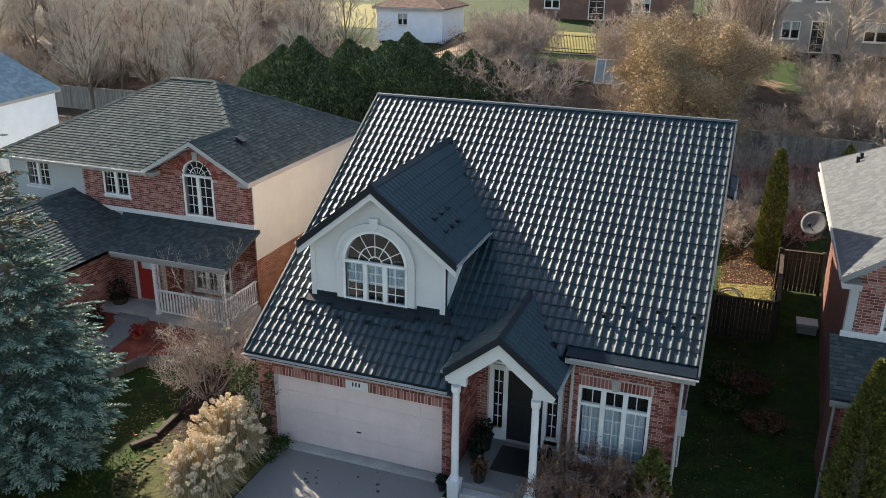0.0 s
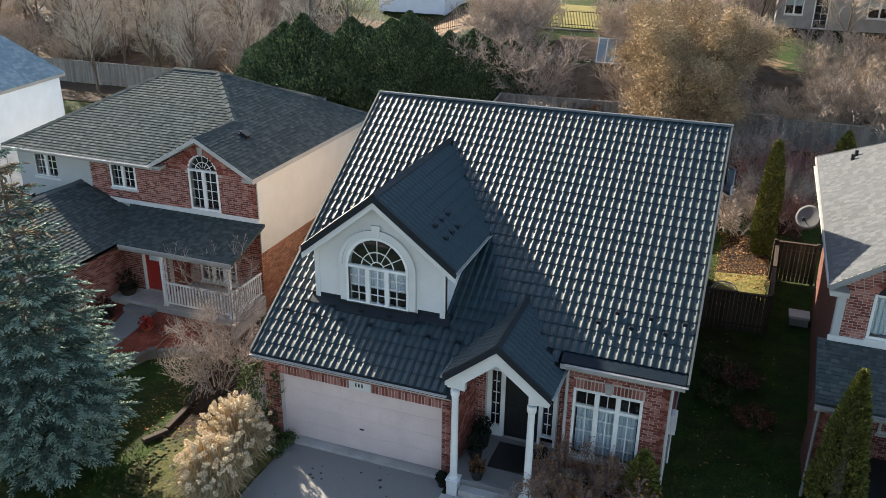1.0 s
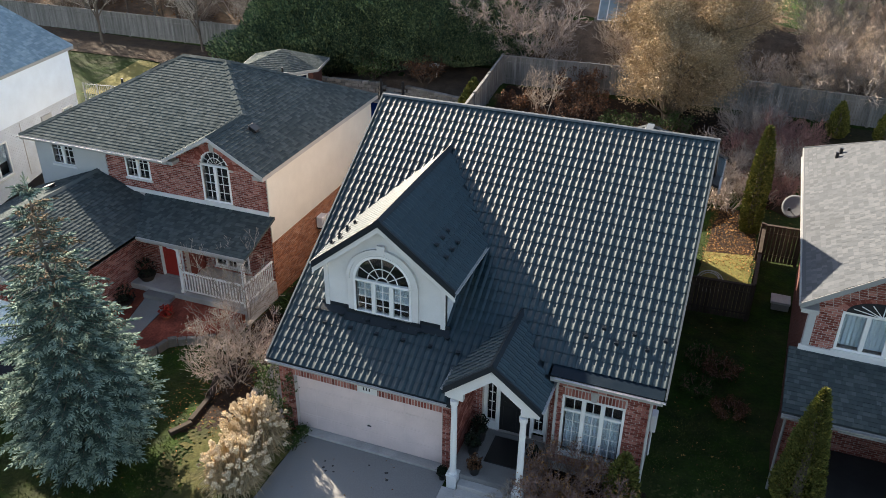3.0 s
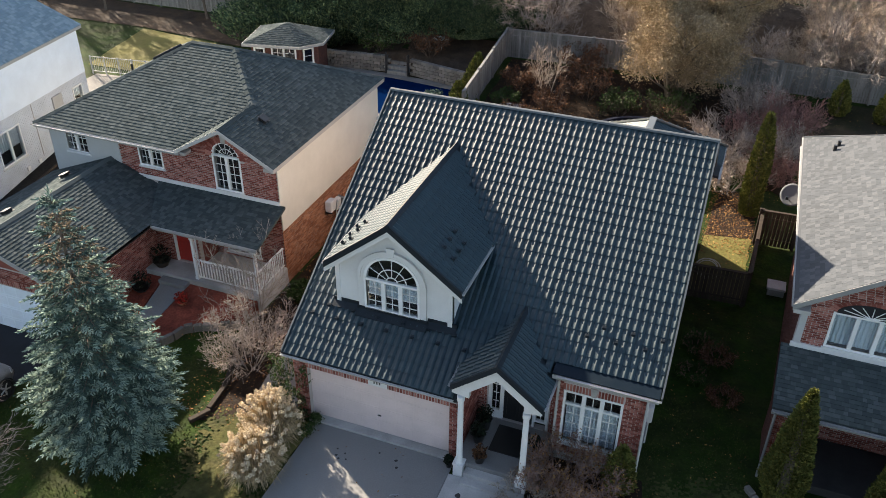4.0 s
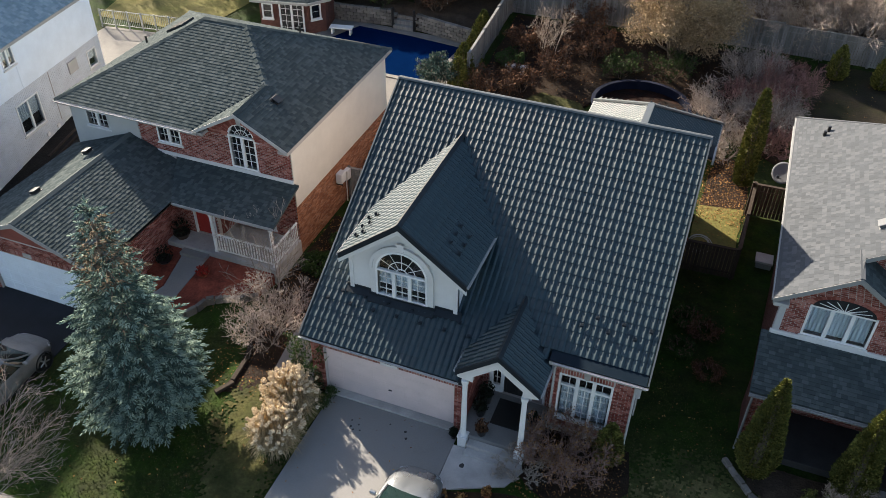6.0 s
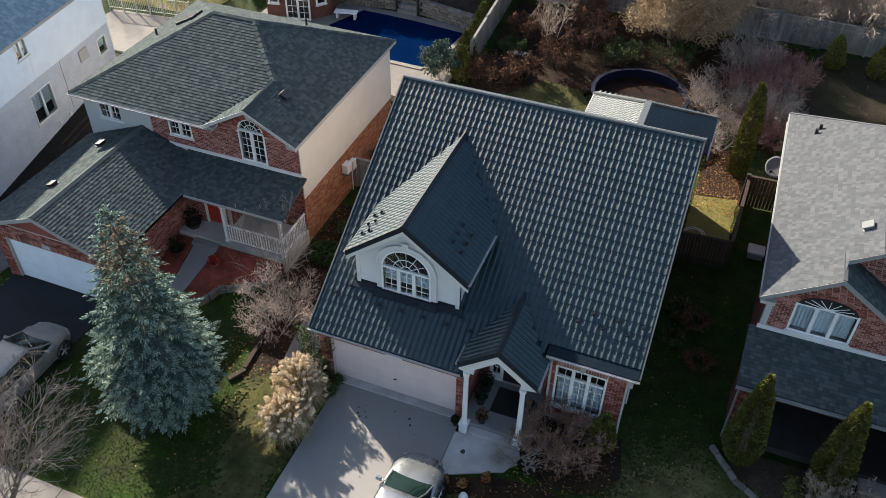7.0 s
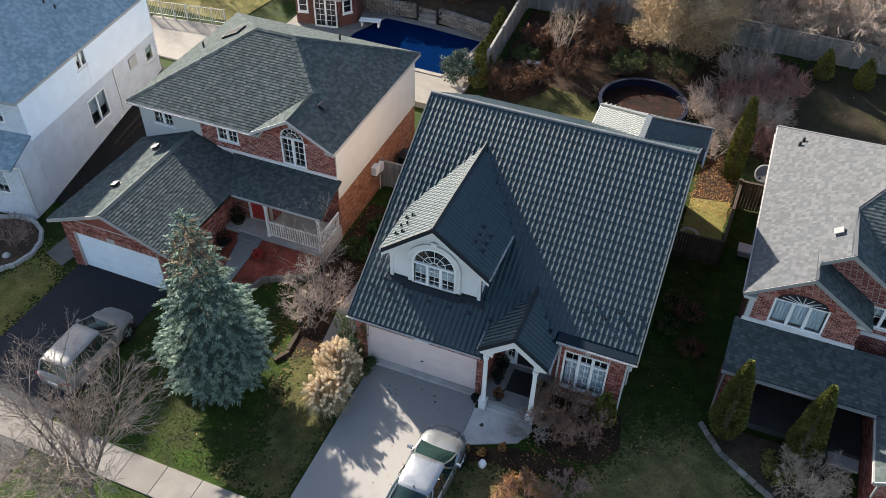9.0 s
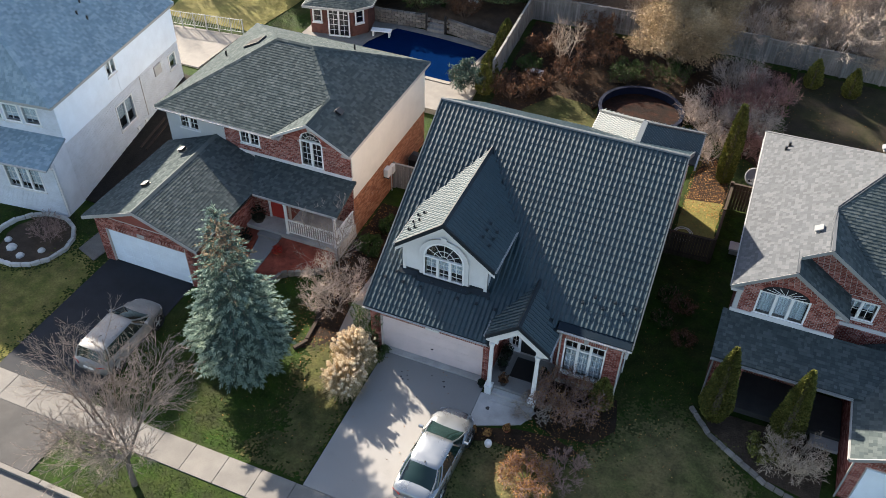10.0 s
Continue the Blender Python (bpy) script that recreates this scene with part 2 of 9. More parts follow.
# ---- pieces: bricks, roof tiles, shingles ----
def brick_field(wall, m, w, h, holes, mat, parts=0, bw=0.215, bh=0.075, gap=0.017, soldier=None):
    """Running bond over w x h in the local plane of m (x along, z up, -y outwards). holes: (x0, x1, z0, z1) left free. soldier: (x0, x1, z0, z1) bands of upright bricks."""
    cells = []
    rows = int(h / bh)
    for r in range(rows):
        z0 = r * bh
        z1 = z0 + bh - gap
        x = -(bw / 2 if r % 2 else 0)
        while x < w:
            a, b = max(0, x), min(w, x + bw - gap)
            x += bw
            spans = [(a, b)]
            for hx0, hx1, hz0, hz1 in list(holes) + list(soldier or ()):
                if z1 > hz0 + 0.01 and z0 < hz1 - 0.01:
                    nxt = []
                    for s0, s1 in spans:
                        if s1 <= hx0 or s0 >= hx1:
                            nxt.append((s0, s1))
                        else:
                            if s0 < hx0:
                                nxt.append((s0, hx0))
                            if s1 > hx1:
                                nxt.append((hx1, s1))
                    spans = nxt
            cells += [(s0, s1, z0, z1) for s0, s1 in spans if s1 - s0 > 0.03]
    for sx0, sx1, sz0, sz1 in soldier or ():
        k = int((sx1 - sx0) / 0.092)
        cells += [(sx0 + i * 0.092, sx0 + (i + 1) * 0.092 - 0.026, sz0, sz1) for i in range(k)]
    near, rest = cells[:parts] if parts else [], cells[parts:] if parts else cells
    shared = {}
    for x0, x1, z0, z1 in near:
        key = (round(x1 - x0, 2), round(z1 - z0, 2))
        if key not in shared:
            shared[key] = Build().box(0, key[0], -0.012, 0.02, 0, key[1]).mesh("brick", mat)
        ob = new("brick", shared[key])
        ob.parent = wall
        ob.matrix_parent_inverse = world_of(wall).inverted()
        ob.matrix_basis = m @ Matrix.Translation((x0, 0, z0))
    if rest:
        b = Build(m)
        for x0, x1, z0, z1 in rest:
            d = -0.012 + random.uniform(-0.002, 0.002)
            b.box(x0, x1, d, 0.02, z0, z1)
        part("brickwork", b, mat, wall, kind="stuff")


def tile_mesh(w, h, mat):
    """One pressed roof tile: a flat pan and a narrow barrel across, a deep stepped nose below."""
    b = Build()
    us = [0, 0.06, 0.30, 0.42, 0.52, 0.62, 0.74, 0.90, 1.0]
    prof = [-0.012, 0.0, 0.001, 0.009, 0.022, 0.029, 0.026, 0.010, -0.012]
    pts = []
    for v, lift in ((0.036, -0.004), (0.0, 0.024), (0.016, 0.029), (h * 1.05, 0.004)):
        pts += [(u * w, v, p * (1.0 if v < h else 0.86) + lift) for u, p in zip(us, prof)]
    k = len(us)
    fs = [(r * k + i, r * k + i + 1, (r + 1) * k + i + 1, (r + 1) * k + i) for r in range(3) for i in range(k - 1)]
    b.add(pts, fs)
    me = b.mesh("roof_tile", mat)
    me.polygons.foreach_set("use_smooth", [i >= 2 * (k - 1) for i in range(len(me.polygons))])
    return me


def tile_field(roof, o, u, v, cols, rows, w, h, mat, keep=None, parts=0):
    """Tiles over a slope: o its lower corner, u along the eave, v up the slope."""
    u, v = Vector(u).normalized(), Vector(v).normalized()
    n = u.cross(v)
    if n.z < 0:
        raise ValueError("slope turned over")
    base = Matrix.Translation(o) @ Matrix((u, v, n)).transposed().to_4x4()
    me = tile_mesh(w, h, mat)
    inv = world_of(roof).inverted()
    src = [x.co.copy() for x in me.vertices]
    fs = [tuple(p.vertices) for p in me.polygons]
    rest = Build()
    count = 0
    for r in range(rows):
        for c in range(cols):
            at = base @ Matrix.Translation((c * w, r * h, random.uniform(0, 0.004)))
            if keep and not keep(at @ Vector((w / 2, h / 2, 0))):
                continue
            if count < parts:
                ob = new("roof_tile", me)
                ob.parent = roof
                ob.matrix_parent_inverse = inv
                ob.matrix_basis = at
                count += 1
            else:
                rest.add([at @ p for p in src], fs)
    if rest.v:
        me2 = rest.mesh("tiling", mat, True)
        k = len(fs)
        me2.polygons.foreach_set("use_smooth", [(i % k) >= 16 for i in range(len(me2.polygons))])
        ob = part("tiling", me2, mat, roof, kind="stuff")


def shingle_field(roof, outline, v, mat, row=0.145, tab=0.17, lift=0.026):
    """Courses of overlapping tabs inside a slope's outline; v points up the slope. The ends are cut to the outline."""
    pts = [Vector(p) for p in outline]
    v = Vector(v).normalized()
    n = sum(((pts[i] - pts[0]).cross(pts[(i + 1) % len(pts)] - pts[0]) for i in range(1, len(pts) - 1)), Vector()).normalized()
    if n.z < 0:
        n = -n
    u = v.cross(n)
    flat = [((p - pts[0]).dot(u), (p - pts[0]).dot(v)) for p in pts]
    lo, hi = min(q[1] for q in flat), max(q[1] for q in flat)
    b = Build()

    def span(y):
        xs = []
        for (x0, y0), (x1, y1) in zip(flat, flat[1:] + flat[:1]):
            if (y0 <= y < y1) or (y1 <= y < y0):
                xs.append(x0 + (x1 - x0) * (y - y0) / (y1 - y0))
        xs.sort()
        return list(zip(xs[::2], xs[1::2]))

    y = lo
    while y < hi - 0.02:
        top = min(y + row * 1.15, hi - 0.001)
        lows, highs = span(y + 0.004), span(top)
        for a0, a1 in lows:
            near = min(highs, key=lambda s: abs(s[0] - a0) + abs(s[1] - a1)) if highs else ((a0 + a1) / 2, (a0 + a1) / 2)
            b0, b1 = near
            x = a0 - random.uniform(0, tab)
            tooth = random.random() < 0.5
            while x < a1:
                wd = tab * random.uniform(0.6, 1.3)
                l0, l1 = max(a0, x), min(a1, x + wd)
                x += wd
                if l1 - l0 < 0.02:
                    continue
                h0, h1 = max(b0, min(b1, l0)), min(b1, max(b0, l1))
                tooth = not tooth
                z = lift if tooth else lift * 0.72
                d = 0
                q = [pts[0] + u * l0 + v * (y - d) + n * z, pts[0] + u * l1 + v * (y - d) + n * z, pts[0] + u * h1 + v * top + n * 0.003, pts[0] + u * h0 + v * top + n * 0.003]
                e = [q[0] - n * z, q[1] - n * z]
                b.add(q + e, [(0, 1, 2, 3), (4, 5, 1, 0)])
        y += row
    part("shingles", b, mat, roof, kind="stuff")


def lap_siding(wall, m, outline, mat, row=0.11):
    """Overlapping boards inside an outline of local (x, z) points in the plane of m."""
    lo, hi = min(p[1] for p in outline), max(p[1] for p in outline)
    z = lo
    while z < hi - 0.01:
        top = min(z + row, hi)
        mid = (z + top) / 2
        xs = sorted(x0 + (x1 - x0) * (mid - y0) / (y1 - y0) for (x0, y0), (x1, y1) in zip(outline, outline[1:] + outline[:1]) if (y0 <= mid < y1) or (y1 <= mid < y0))
        for a, c in zip(xs[::2], xs[1::2]):
            part("siding_board", Build(m).add([(a, -0.016, z), (c, -0.016, z), (c, -0.003, top), (a, -0.003, top), (a, 0, z), (c, 0, z), (a, 0, top), (c, 0, top)], [(0, 1, 2, 3), (4, 5, 1, 0), (3, 2, 7, 6), (0, 3, 6, 4), (1, 5, 7, 2)]), mat, wall)
        z = top


def window(parent, m, w, h, cols=1, rows=1, sashes=1, arch=False, frame_mat=None, curtain=0.0, sill=True, name="window", transom=0.0, depth=0.22):
    """A window in the local plane of m (x along, z up, -y outwards), its lower left corner at the origin. sashes side by side, each with cols x rows lights;
    arch: a half-round light with spokes on top; transom: height of a row of small lights on top."""
    frame_mat = frame_mat or WHITE_TRIM
    # the dark board behind the panes paints the unlit room
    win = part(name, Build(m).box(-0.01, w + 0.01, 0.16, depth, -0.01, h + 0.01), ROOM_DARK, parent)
    b = Build(m)
    t = 0.075
    b.box(-t, 0, -0.035, 0.08, -t, h + t, 0.008).box(w, w + t, -0.035, 0.08, -t, h + t, 0.008)
    b.box(0, w, -0.035, 0.08, -t, 0, 0.008)
    b.box(0, w, -0.035, 0.08, h, h + t, 0.008)
    for i in range(1, sashes):
        b.box(w * i / sashes - 0.06, w * i / sashes + 0.06, -0.035, 0.07, 0, h, 0.008)
    hm = h - transom
    if transom:
        b.box(0, w, -0.034, 0.07, hm - 0.05, hm + 0.03, 0.008)
    part("window_frame", b, frame_mat, win)
    for i in range(sashes):
        x0, x1 = w * i / sashes + 0.045, w * (i + 1) / sashes - 0.045
        for c in range(1, cols):
            x = x0 + (x1 - x0) * c / cols
            part("glazing_bar", Build(m).box(x - 0.011, x + 0.011, 0.012, 0.03, 0, h), frame_mat, win)
        for r in range(1, rows):
            z = hm * r / rows
            part("glazing_bar", Build(m).box(x0, x1, 0.013, 0.031, z - 0.011, z + 0.011), frame_mat, win)
        pane = part("pane", Build(m).box(x0 - 0.03, x1 + 0.03, 0.034, 0.04, 0.01, h - 0.01), GLASS, win)
        pane.visible_shadow = False
    if curtain:
        cb = Build(m)
        for i in range(sashes):
            x0, x1 = w * i / sashes + 0.03, w * (i + 1) / sashes - 0.03
            n = 14
            pts = []
            for k in range(n + 1):
                x = x0 + (x1 - x0) * k / n
                y = 0.115 + 0.018 * math.sin(k * 2.1 + i)
                pts += [(x, y, hm * (1 - curtain)), (x, y, hm - 0.02)]
            cb.add(pts, [(2 * k, 2 * k + 2, 2 * k + 3, 2 * k + 1) for k in range(n)])
        part("curtain", cb, CURTAIN, win, "sheer curtain tinted pale blue like reflected sky")
    if arch:
        r = w / 2
        n = 20
        rim, glass, room = Build(m), Build(m), Build(m)
        ang = [math.pi * k / n for k in range(n + 1)]
        z0 = h + t * 0.5

        def arc(r_in, r_out, y0, y1, into):
            pts = []
            for a in ang:
                for rr in (r_in, r_out):
                    for y in (y0, y1):
                        pts.append((r - rr * math.cos(a), y, z0 + rr * math.sin(a)))
            fs = []
            for k in range(n):
                p, q = 4 * k, 4 * k + 4
                fs += [(p, q, q + 2, p + 2), (p + 1, p + 3, q + 3, q + 1), (p + 2, q + 2, q + 3, p + 3), (p, p + 1, q + 1, q)]
            into.add(pts, fs)

        arc(r, r + t, -0.035, 0.08, rim)
        part("arch_frame", rim, frame_mat, win)
        for rr in (0.55, 0.22) if r > 0.6 else (0.55,):
            hoop = Build(m)
            arc(r * rr, r * rr + 0.025, 0.012, 0.03, hoop)
            part("glazing_arc", hoop, frame_mat, win)
        for k in range(1, 6):
            a = math.pi * k / 6
            c, s = math.cos(a), math.sin(a)
            p0, p1 = Vector((r - 0.2 * r * c, 0.02, z0 + 0.2 * r * s)), Vector((r - r * c, 0.02, z0 + r * s))
            part("glazing_bar", Build(m).rod(p0, p1, 0.012, n=4), frame_mat, win)
        outline = [(r - r * math.cos(a), 0.034, z0 + r * math.sin(a)) for a in ang]
        pane = part("pane", glass.slab(outline, (0, 0.006, 0)), GLASS, win)
        pane.visible_shadow = False
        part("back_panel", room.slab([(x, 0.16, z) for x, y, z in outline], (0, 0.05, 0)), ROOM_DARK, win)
    if sill:
        part("window_sill", Build(m).box(-0.12, w + 0.12, -0.07, 0.06, -0.15, -t, 0.012), STUCCO if frame_mat is WHITE_TRIM else frame_mat, win)
    return win


def gutter(parent, p, q, mat=None, r=0.06, name="gutter"):
    """A half-round gutter from p to q."""
    p, q = Vector(p), Vector(q)
    a = (q - p).normalized()
    s = a.cross(Vector((0, 0, 1))).normalized()
    b = Build()
    prof = [(r, 0.0), (r * 0.95, -r * 0.7), (r * 0.5, -r), (-r * 0.5, -r), (-r * 0.95, -r * 0.7), (-r, 0.0), (-r * 0.85, 0.0), (-r * 0.75, -r * 0.65), (r * 0.75, -r * 0.65), (r * 0.85, 0)]
    k = len(prof)
    b.add([c + s * x + Vector((0, 0, z)) for c in (p, q) for x, z in prof], [(i, (i + 1) % k, k + (i + 1) % k, k + i) for i in range(k)] + [tuple(range(k)), tuple(range(2 * k - 1, k - 1, -1))])
    return part(name, b, mat or GUTTER, parent)


def downpipe(parent, x, y, z0, z1, mat=None):
    return part("downpipe", Build().rod((x, y, z0), (x, y, z1), 0.04, n=8), mat or WHITE_TRIM, parent)


def roof_vent(parent, m, mat):
    """A low box vent on a slope; m: x across, y up the slope, z out."""
    b = Build(m)
    b.box(-0.2, 0.2, -0.2, 0.2, 0.0, 0.03, 0.005)
    b.box(-0.15, 0.15, -0.17, 0.15, 0.03, 0.12, 0.02)
    b.box(-0.18, 0.18, -0.2, 0.16, 0.12, 0.15, 0.012)
    return part("roof_vent", b, mat, parent, "low box vent on the roof slope")


def walling(parent, m, w, h, holes, mat, thick=0.22, name="wall", label=""):
    """A wall in the plane of m with rectangular openings right through it."""
    xs = sorted({0, w, *[q for o in holes for q in o[:2]]})
    zs = sorted({0, h, *[q for o in holes for q in o[2:]]})
    full = {(i, j) for i in range(len(xs) - 1) for j in range(len(zs) - 1)
            if not any(o[0] <= xs[i] and xs[i + 1] <= o[1] and o[2] <= zs[j] and zs[j + 1] <= o[3] for o in holes)}
    index, pts, fs = {}, [], []

    def at(i, j, y):
        if (i, j, y) not in index:
            index[i, j, y] = len(pts)
            pts.append((xs[i], y, zs[j]))
        return index[i, j, y]
    for i, j in full:
        c = [(i, j), (i + 1, j), (i + 1, j + 1), (i, j + 1)]
        fs.append([at(p, q, 0) for p, q in c])
        fs.append([at(p, q, thick) for p, q in reversed(c)])
        for (p, q), nb in zip(zip(c, c[1:] + c[:1]), ((i, j - 1), (i + 1, j), (i, j + 1), (i - 1, j))):
            if nb not in full:
                fs.append([at(*q, 0), at(*p, 0), at(*p, thick), at(*q, thick)])
    b = Build(m).add(pts, fs)
    return part(name, b, mat, parent, label)


def pitch(parent, outline, mat, thick=0.12, name="roof", label=""):
    """A roof slope as a slab under its outline."""
    return part(name, Build().slab(outline, (0, 0, -thick)), mat, parent, label)


def beam(parent, p, q, w, h, mat, name, drop=0.0):
    """A board from p to q, its top edge on that line, w thick across and h high."""
    p, q = Vector(p), Vector(q)
    a = (q - p).normalized()
    s = a.cross(Vector((0, 0, 1))).normalized() * w / 2
    t = s.cross(a).normalized()
    t = t if t.z > 0 else -t
    o = [p - s - t * drop, p + s - t * drop, p + s - t * (drop + h), p - s - t * (drop + h)]
    return part(name, Build().slab(o, q - p), mat, parent)


def rake(parent, xe, ze, xc, zr, y, top, deep, thick, mat, name):
    """One sloping gable board, cut upright at both ends; top: how far its upper edge lies over the line, deep: its upright depth."""
    return part(name, Build().slab([(xe, y, ze + top), (xc, y, zr + top), (xc, y, zr + top - deep), (xe, y, ze + top - deep)], (0, thick, 0)), mat, parent)


# ---- ground ----
def ground_sheet():
    def steps(fine0, fine1, step, far):
        a = list(np.arange(fine0, fine1 + 0.01, step))
        lo, hi, d = [fine0], [fine1], step
        while hi[-1] < far:
            d *= 1.35
            hi.append(hi[-1] + d)
            lo.append(lo[-1] - d)
        return sorted(set(lo[1:] + a + hi[1:]))
    xs, ys = steps(-40, 40, 1.0, 700), steps(-24, 60, 0.75, 700)
    ys = sorted(set(ys + [-11.6, -11.62]))
    b = Build()
    b.v = [(x, y, land(x, y) + (0.03 * noise.noise((x * 0.5, y * 0.5, 0)) if y > -11 and y < -9.3 or y > -7 else 0) - 0.01) for y in ys for x in xs]
    k = len(xs)
    b.f = [(j * k + i, j * k + i + 1, (j + 1) * k + i + 1, (j + 1) * k + i) for j in range(len(ys) - 1) for i in range(k - 1)]
    return solid("ground", b, GRASS, "green and straw lawn with rising banks behind", kind="structure", smooth=True)


ground_sheet()


def paving():
    road = solid("road", Build().box(-60, 60, -20, -11.62, -0.3, -0.13), ROAD, "grey asphalt street", kind="structure")
    kerb = Build()
    for i in range(40):
        kerb.box(-60 + i * 3, -60 + i * 3 + 2.985, -11.62, -11.40, -0.3, 0.02, 0.015)
    solid("kerb", kerb, SIDEWALK, "pale concrete kerb along the street", kind="structure")
    walk_slab = thing("pavement", (0, -8.4, 0), "pale concrete pavement slabs beside the lawn", "", kind="structure")
    me = Build().box(0, 1.485, 0, 1.28, -0.08, 0.03, 0.01).mesh("slab", SIDEWALK)
    for i in range(40):
        ob = new("slab", me)
        ob.parent = walk_slab
        ob.matrix_parent_inverse = world_of(walk_slab).inverted()
        ob.matrix_basis = Matrix.Translation((-30 + i * 1.5, -9.03, random.uniform(-0.004, 0.004)))
    drive = Build()
    drive.box(0.25, 4.95, -7.74, -0.25, -0.1, 0.035)
    drive.box(0.0, 5.2, -11.4, -9.04, -0.1, 0.03)
    solid("driveway", drive, CONCRETE, "smooth grey concrete driveway before the garage", kind="structure")
    solid("driveway_apron", Build().box(-14.75, -9.9, -7.74, -0.15, -0.1, 0.03), ASPHALT, "black asphalt driveway", kind="structure")
    # street end of the same drive, lighter because it lies in sun
    solid("driveway_apron", Build().box(-14.9, -9.7, -11.4, -9.04, -0.1, 0.03), APRON_SUNLIT, "grey asphalt apron at the street, paled as sunlit", kind="structure")

    rg = random.Random(14)
    for i, (x, y, r) in enumerate(((1.5, -1.45, 0.05), (1.72, -1.3, 0.04), (1.62, -1.55, 0.045), (1.85, -1.5, 0.04), (1.42, -1.2, 0.035), (3.3, -1.0, 0.06), (3.42, -1.25, 0.05), (2.7, -0.9, 0.04), (5.5, -1.6, 0.11))):
        zt = 0.0365 if x < 5 else 0.0515
        o = [(x + r * rg.uniform(0.6, 1.2) * math.cos(k * 0.785), y + r * rg.uniform(0.6, 1.2) * math.sin(k * 0.785), zt) for k in range(8)]
        solid("oil_stain", Build().slab(o, (0, 0, 0.002)), ROAD_DARK, "small dark stain on the pale concrete", kind="structure")


paving()

# ---- the house with the metal roof ----
PITCH = 0.612
EAVE_Y, EAVE_Z, RIDGE_Y, RIDGE_Z = -0.704, 2.90, 7.78, 8.09
XL, XR = -0.55, 10.5


def roof_z(y):
    return EAVE_Z + PITCH * (y - EAVE_Y) if y < RIDGE_Y else RIDGE_Z - PITCH * (y - RIDGE_Y)


def main_house():
    house = thing("house", (4.8, 4, 0), "one-and-a-half storey brick house with dark metal tile roof", "house")
    # walls
    gar = basis((-0.42, -0.30, 0), (1, 0, 0), (0, 0, 1))
    door_hole = (0.48, 5.14, 0, 2.16)
    front = walling(house, gar, 5.46, 3.02, [door_hole], MORTAR, name="garage_wall")
    entry_side = basis((5.04, -0.30, 0), (0, 1, 0), (0, 0, 1))
    side = walling(house, entry_side, 1.80, 3.1, [], MORTAR, thick=0.2, name="entry_side_wall")
    entry = basis((5.04, 1.5, 0), (1, 0, 0), (0, 0, 1))
    door_open = (0.32, 2.26, 0.4, 3.62)
    back = walling(house, entry, 2.52, 3.9, [door_open], MORTAR, name="entry_wall")
    room = basis((7.56, 0.97, 0), (1, 0, 0), (0, 0, 1))
    win_open = (0.30, 1.88, 0.75, 2.72)
    rightw = walling(house, room, 2.56, 3.7, [win_open], MORTAR, name="front_wall")
    gable = [(-0.08, 0.0), (13.6, 0.0), (13.6, roof_z(13.6) - 0.12), (RIDGE_Y, RIDGE_Z - 0.15), (-0.08, roof_z(-0.08) - 0.12)]
    gable_r = [(0.97, 0.0), (13.6, 0.0), (13.6, roof_z(13.6) - 0.12), (RIDGE_Y, RIDGE_Z - 0.15), (0.97, roof_z(0.97) - 0.12)]
    wl = part("gable_wall", Build().slab([(-0.42, y, z) for y, z in gable], (0.2, 0, 0)), MORTAR, house)
    wr = part("gable_wall", Build().slab([(10.12, y, z) for y, z in gable_r], (-0.2, 0, 0)), MORTAR, house)
    part("rear_wall", Build().box(-0.42, 10.12, 13.4, 13.6, 0, roof_z(13.6) - 0.1), MORTAR, house)
    part("foundation", Build().box(7.56, 10.16, 0.93, 1.1, -0.1, 0.3, 0.01).box(10.1, 10.16, 1.1, 13.6, -0.1, 0.3), PALE_CONCRETE, house, "pale concrete footing")
    brick_field(front, gar, 5.46, 3.1, [(0.46, 5.16, 0, 2.17)], BRICK, parts=160, soldier=[(0.46, 5.16, 2.17, 2.39)])
    brick_field(side, entry_side, 1.80, 3.1, [], BRICK)
    brick_field(back, entry, 2.52, 3.6, [(0.28, 2.3, 0, 3.66)], BRICK)
    brick_field(rightw, room, 2.56, 3.6, [(0.26, 1.92, 0.6, 2.76)], BRICK, parts=280, soldier=[(0.2, 1.98, 2.76, 3.02)])
    mr = basis((10.12, 0.97, 0), (0, 1, 0), (0, 0, 1))
    brick_field(wr, mr, 12.6, 3.4, [], BRICK)
    ml = basis((-0.42, 13.6, 0), (0, -1, 0), (0, 0, 1))
    brick_field(wl, ml, 13.7, 2.9, [], BRICK)
    lap_siding(wr, basis((10.125, 0.97, 0), (0, 1, 0), (0, 0, 1)), [(0, 3.4), (12.6, 3.4), (12.6, roof_z(13.6) - 0.2), (RIDGE_Y - 0.97, RIDGE_Z - 0.25), (0, 3.45)], GARAGE_PAINT)
    # roof decks
    eave_r = 0.80
    deck = [(XL, EAVE_Y, EAVE_Z), (5.1, EAVE_Y, EAVE_Z), (5.1, eave_r, roof_z(eave_r)), (XR, eave_r, roof_z(eave_r)), (XR, RIDGE_Y, RIDGE_Z), (XL, RIDGE_Y, RIDGE_Z)]
    roof = pitch(house, deck, DARK_TRIM, 0.14, "roof", "dark slate-blue pressed metal tile roof")
    rear = pitch(house, [(XL, RIDGE_Y, RIDGE_Z), (XR, RIDGE_Y, RIDGE_Z), (XR, 14.0, roof_z(14.0)), (XL, 14.0, roof_z(14.0))], DARK_TRIM, 0.14, "rear_roof")
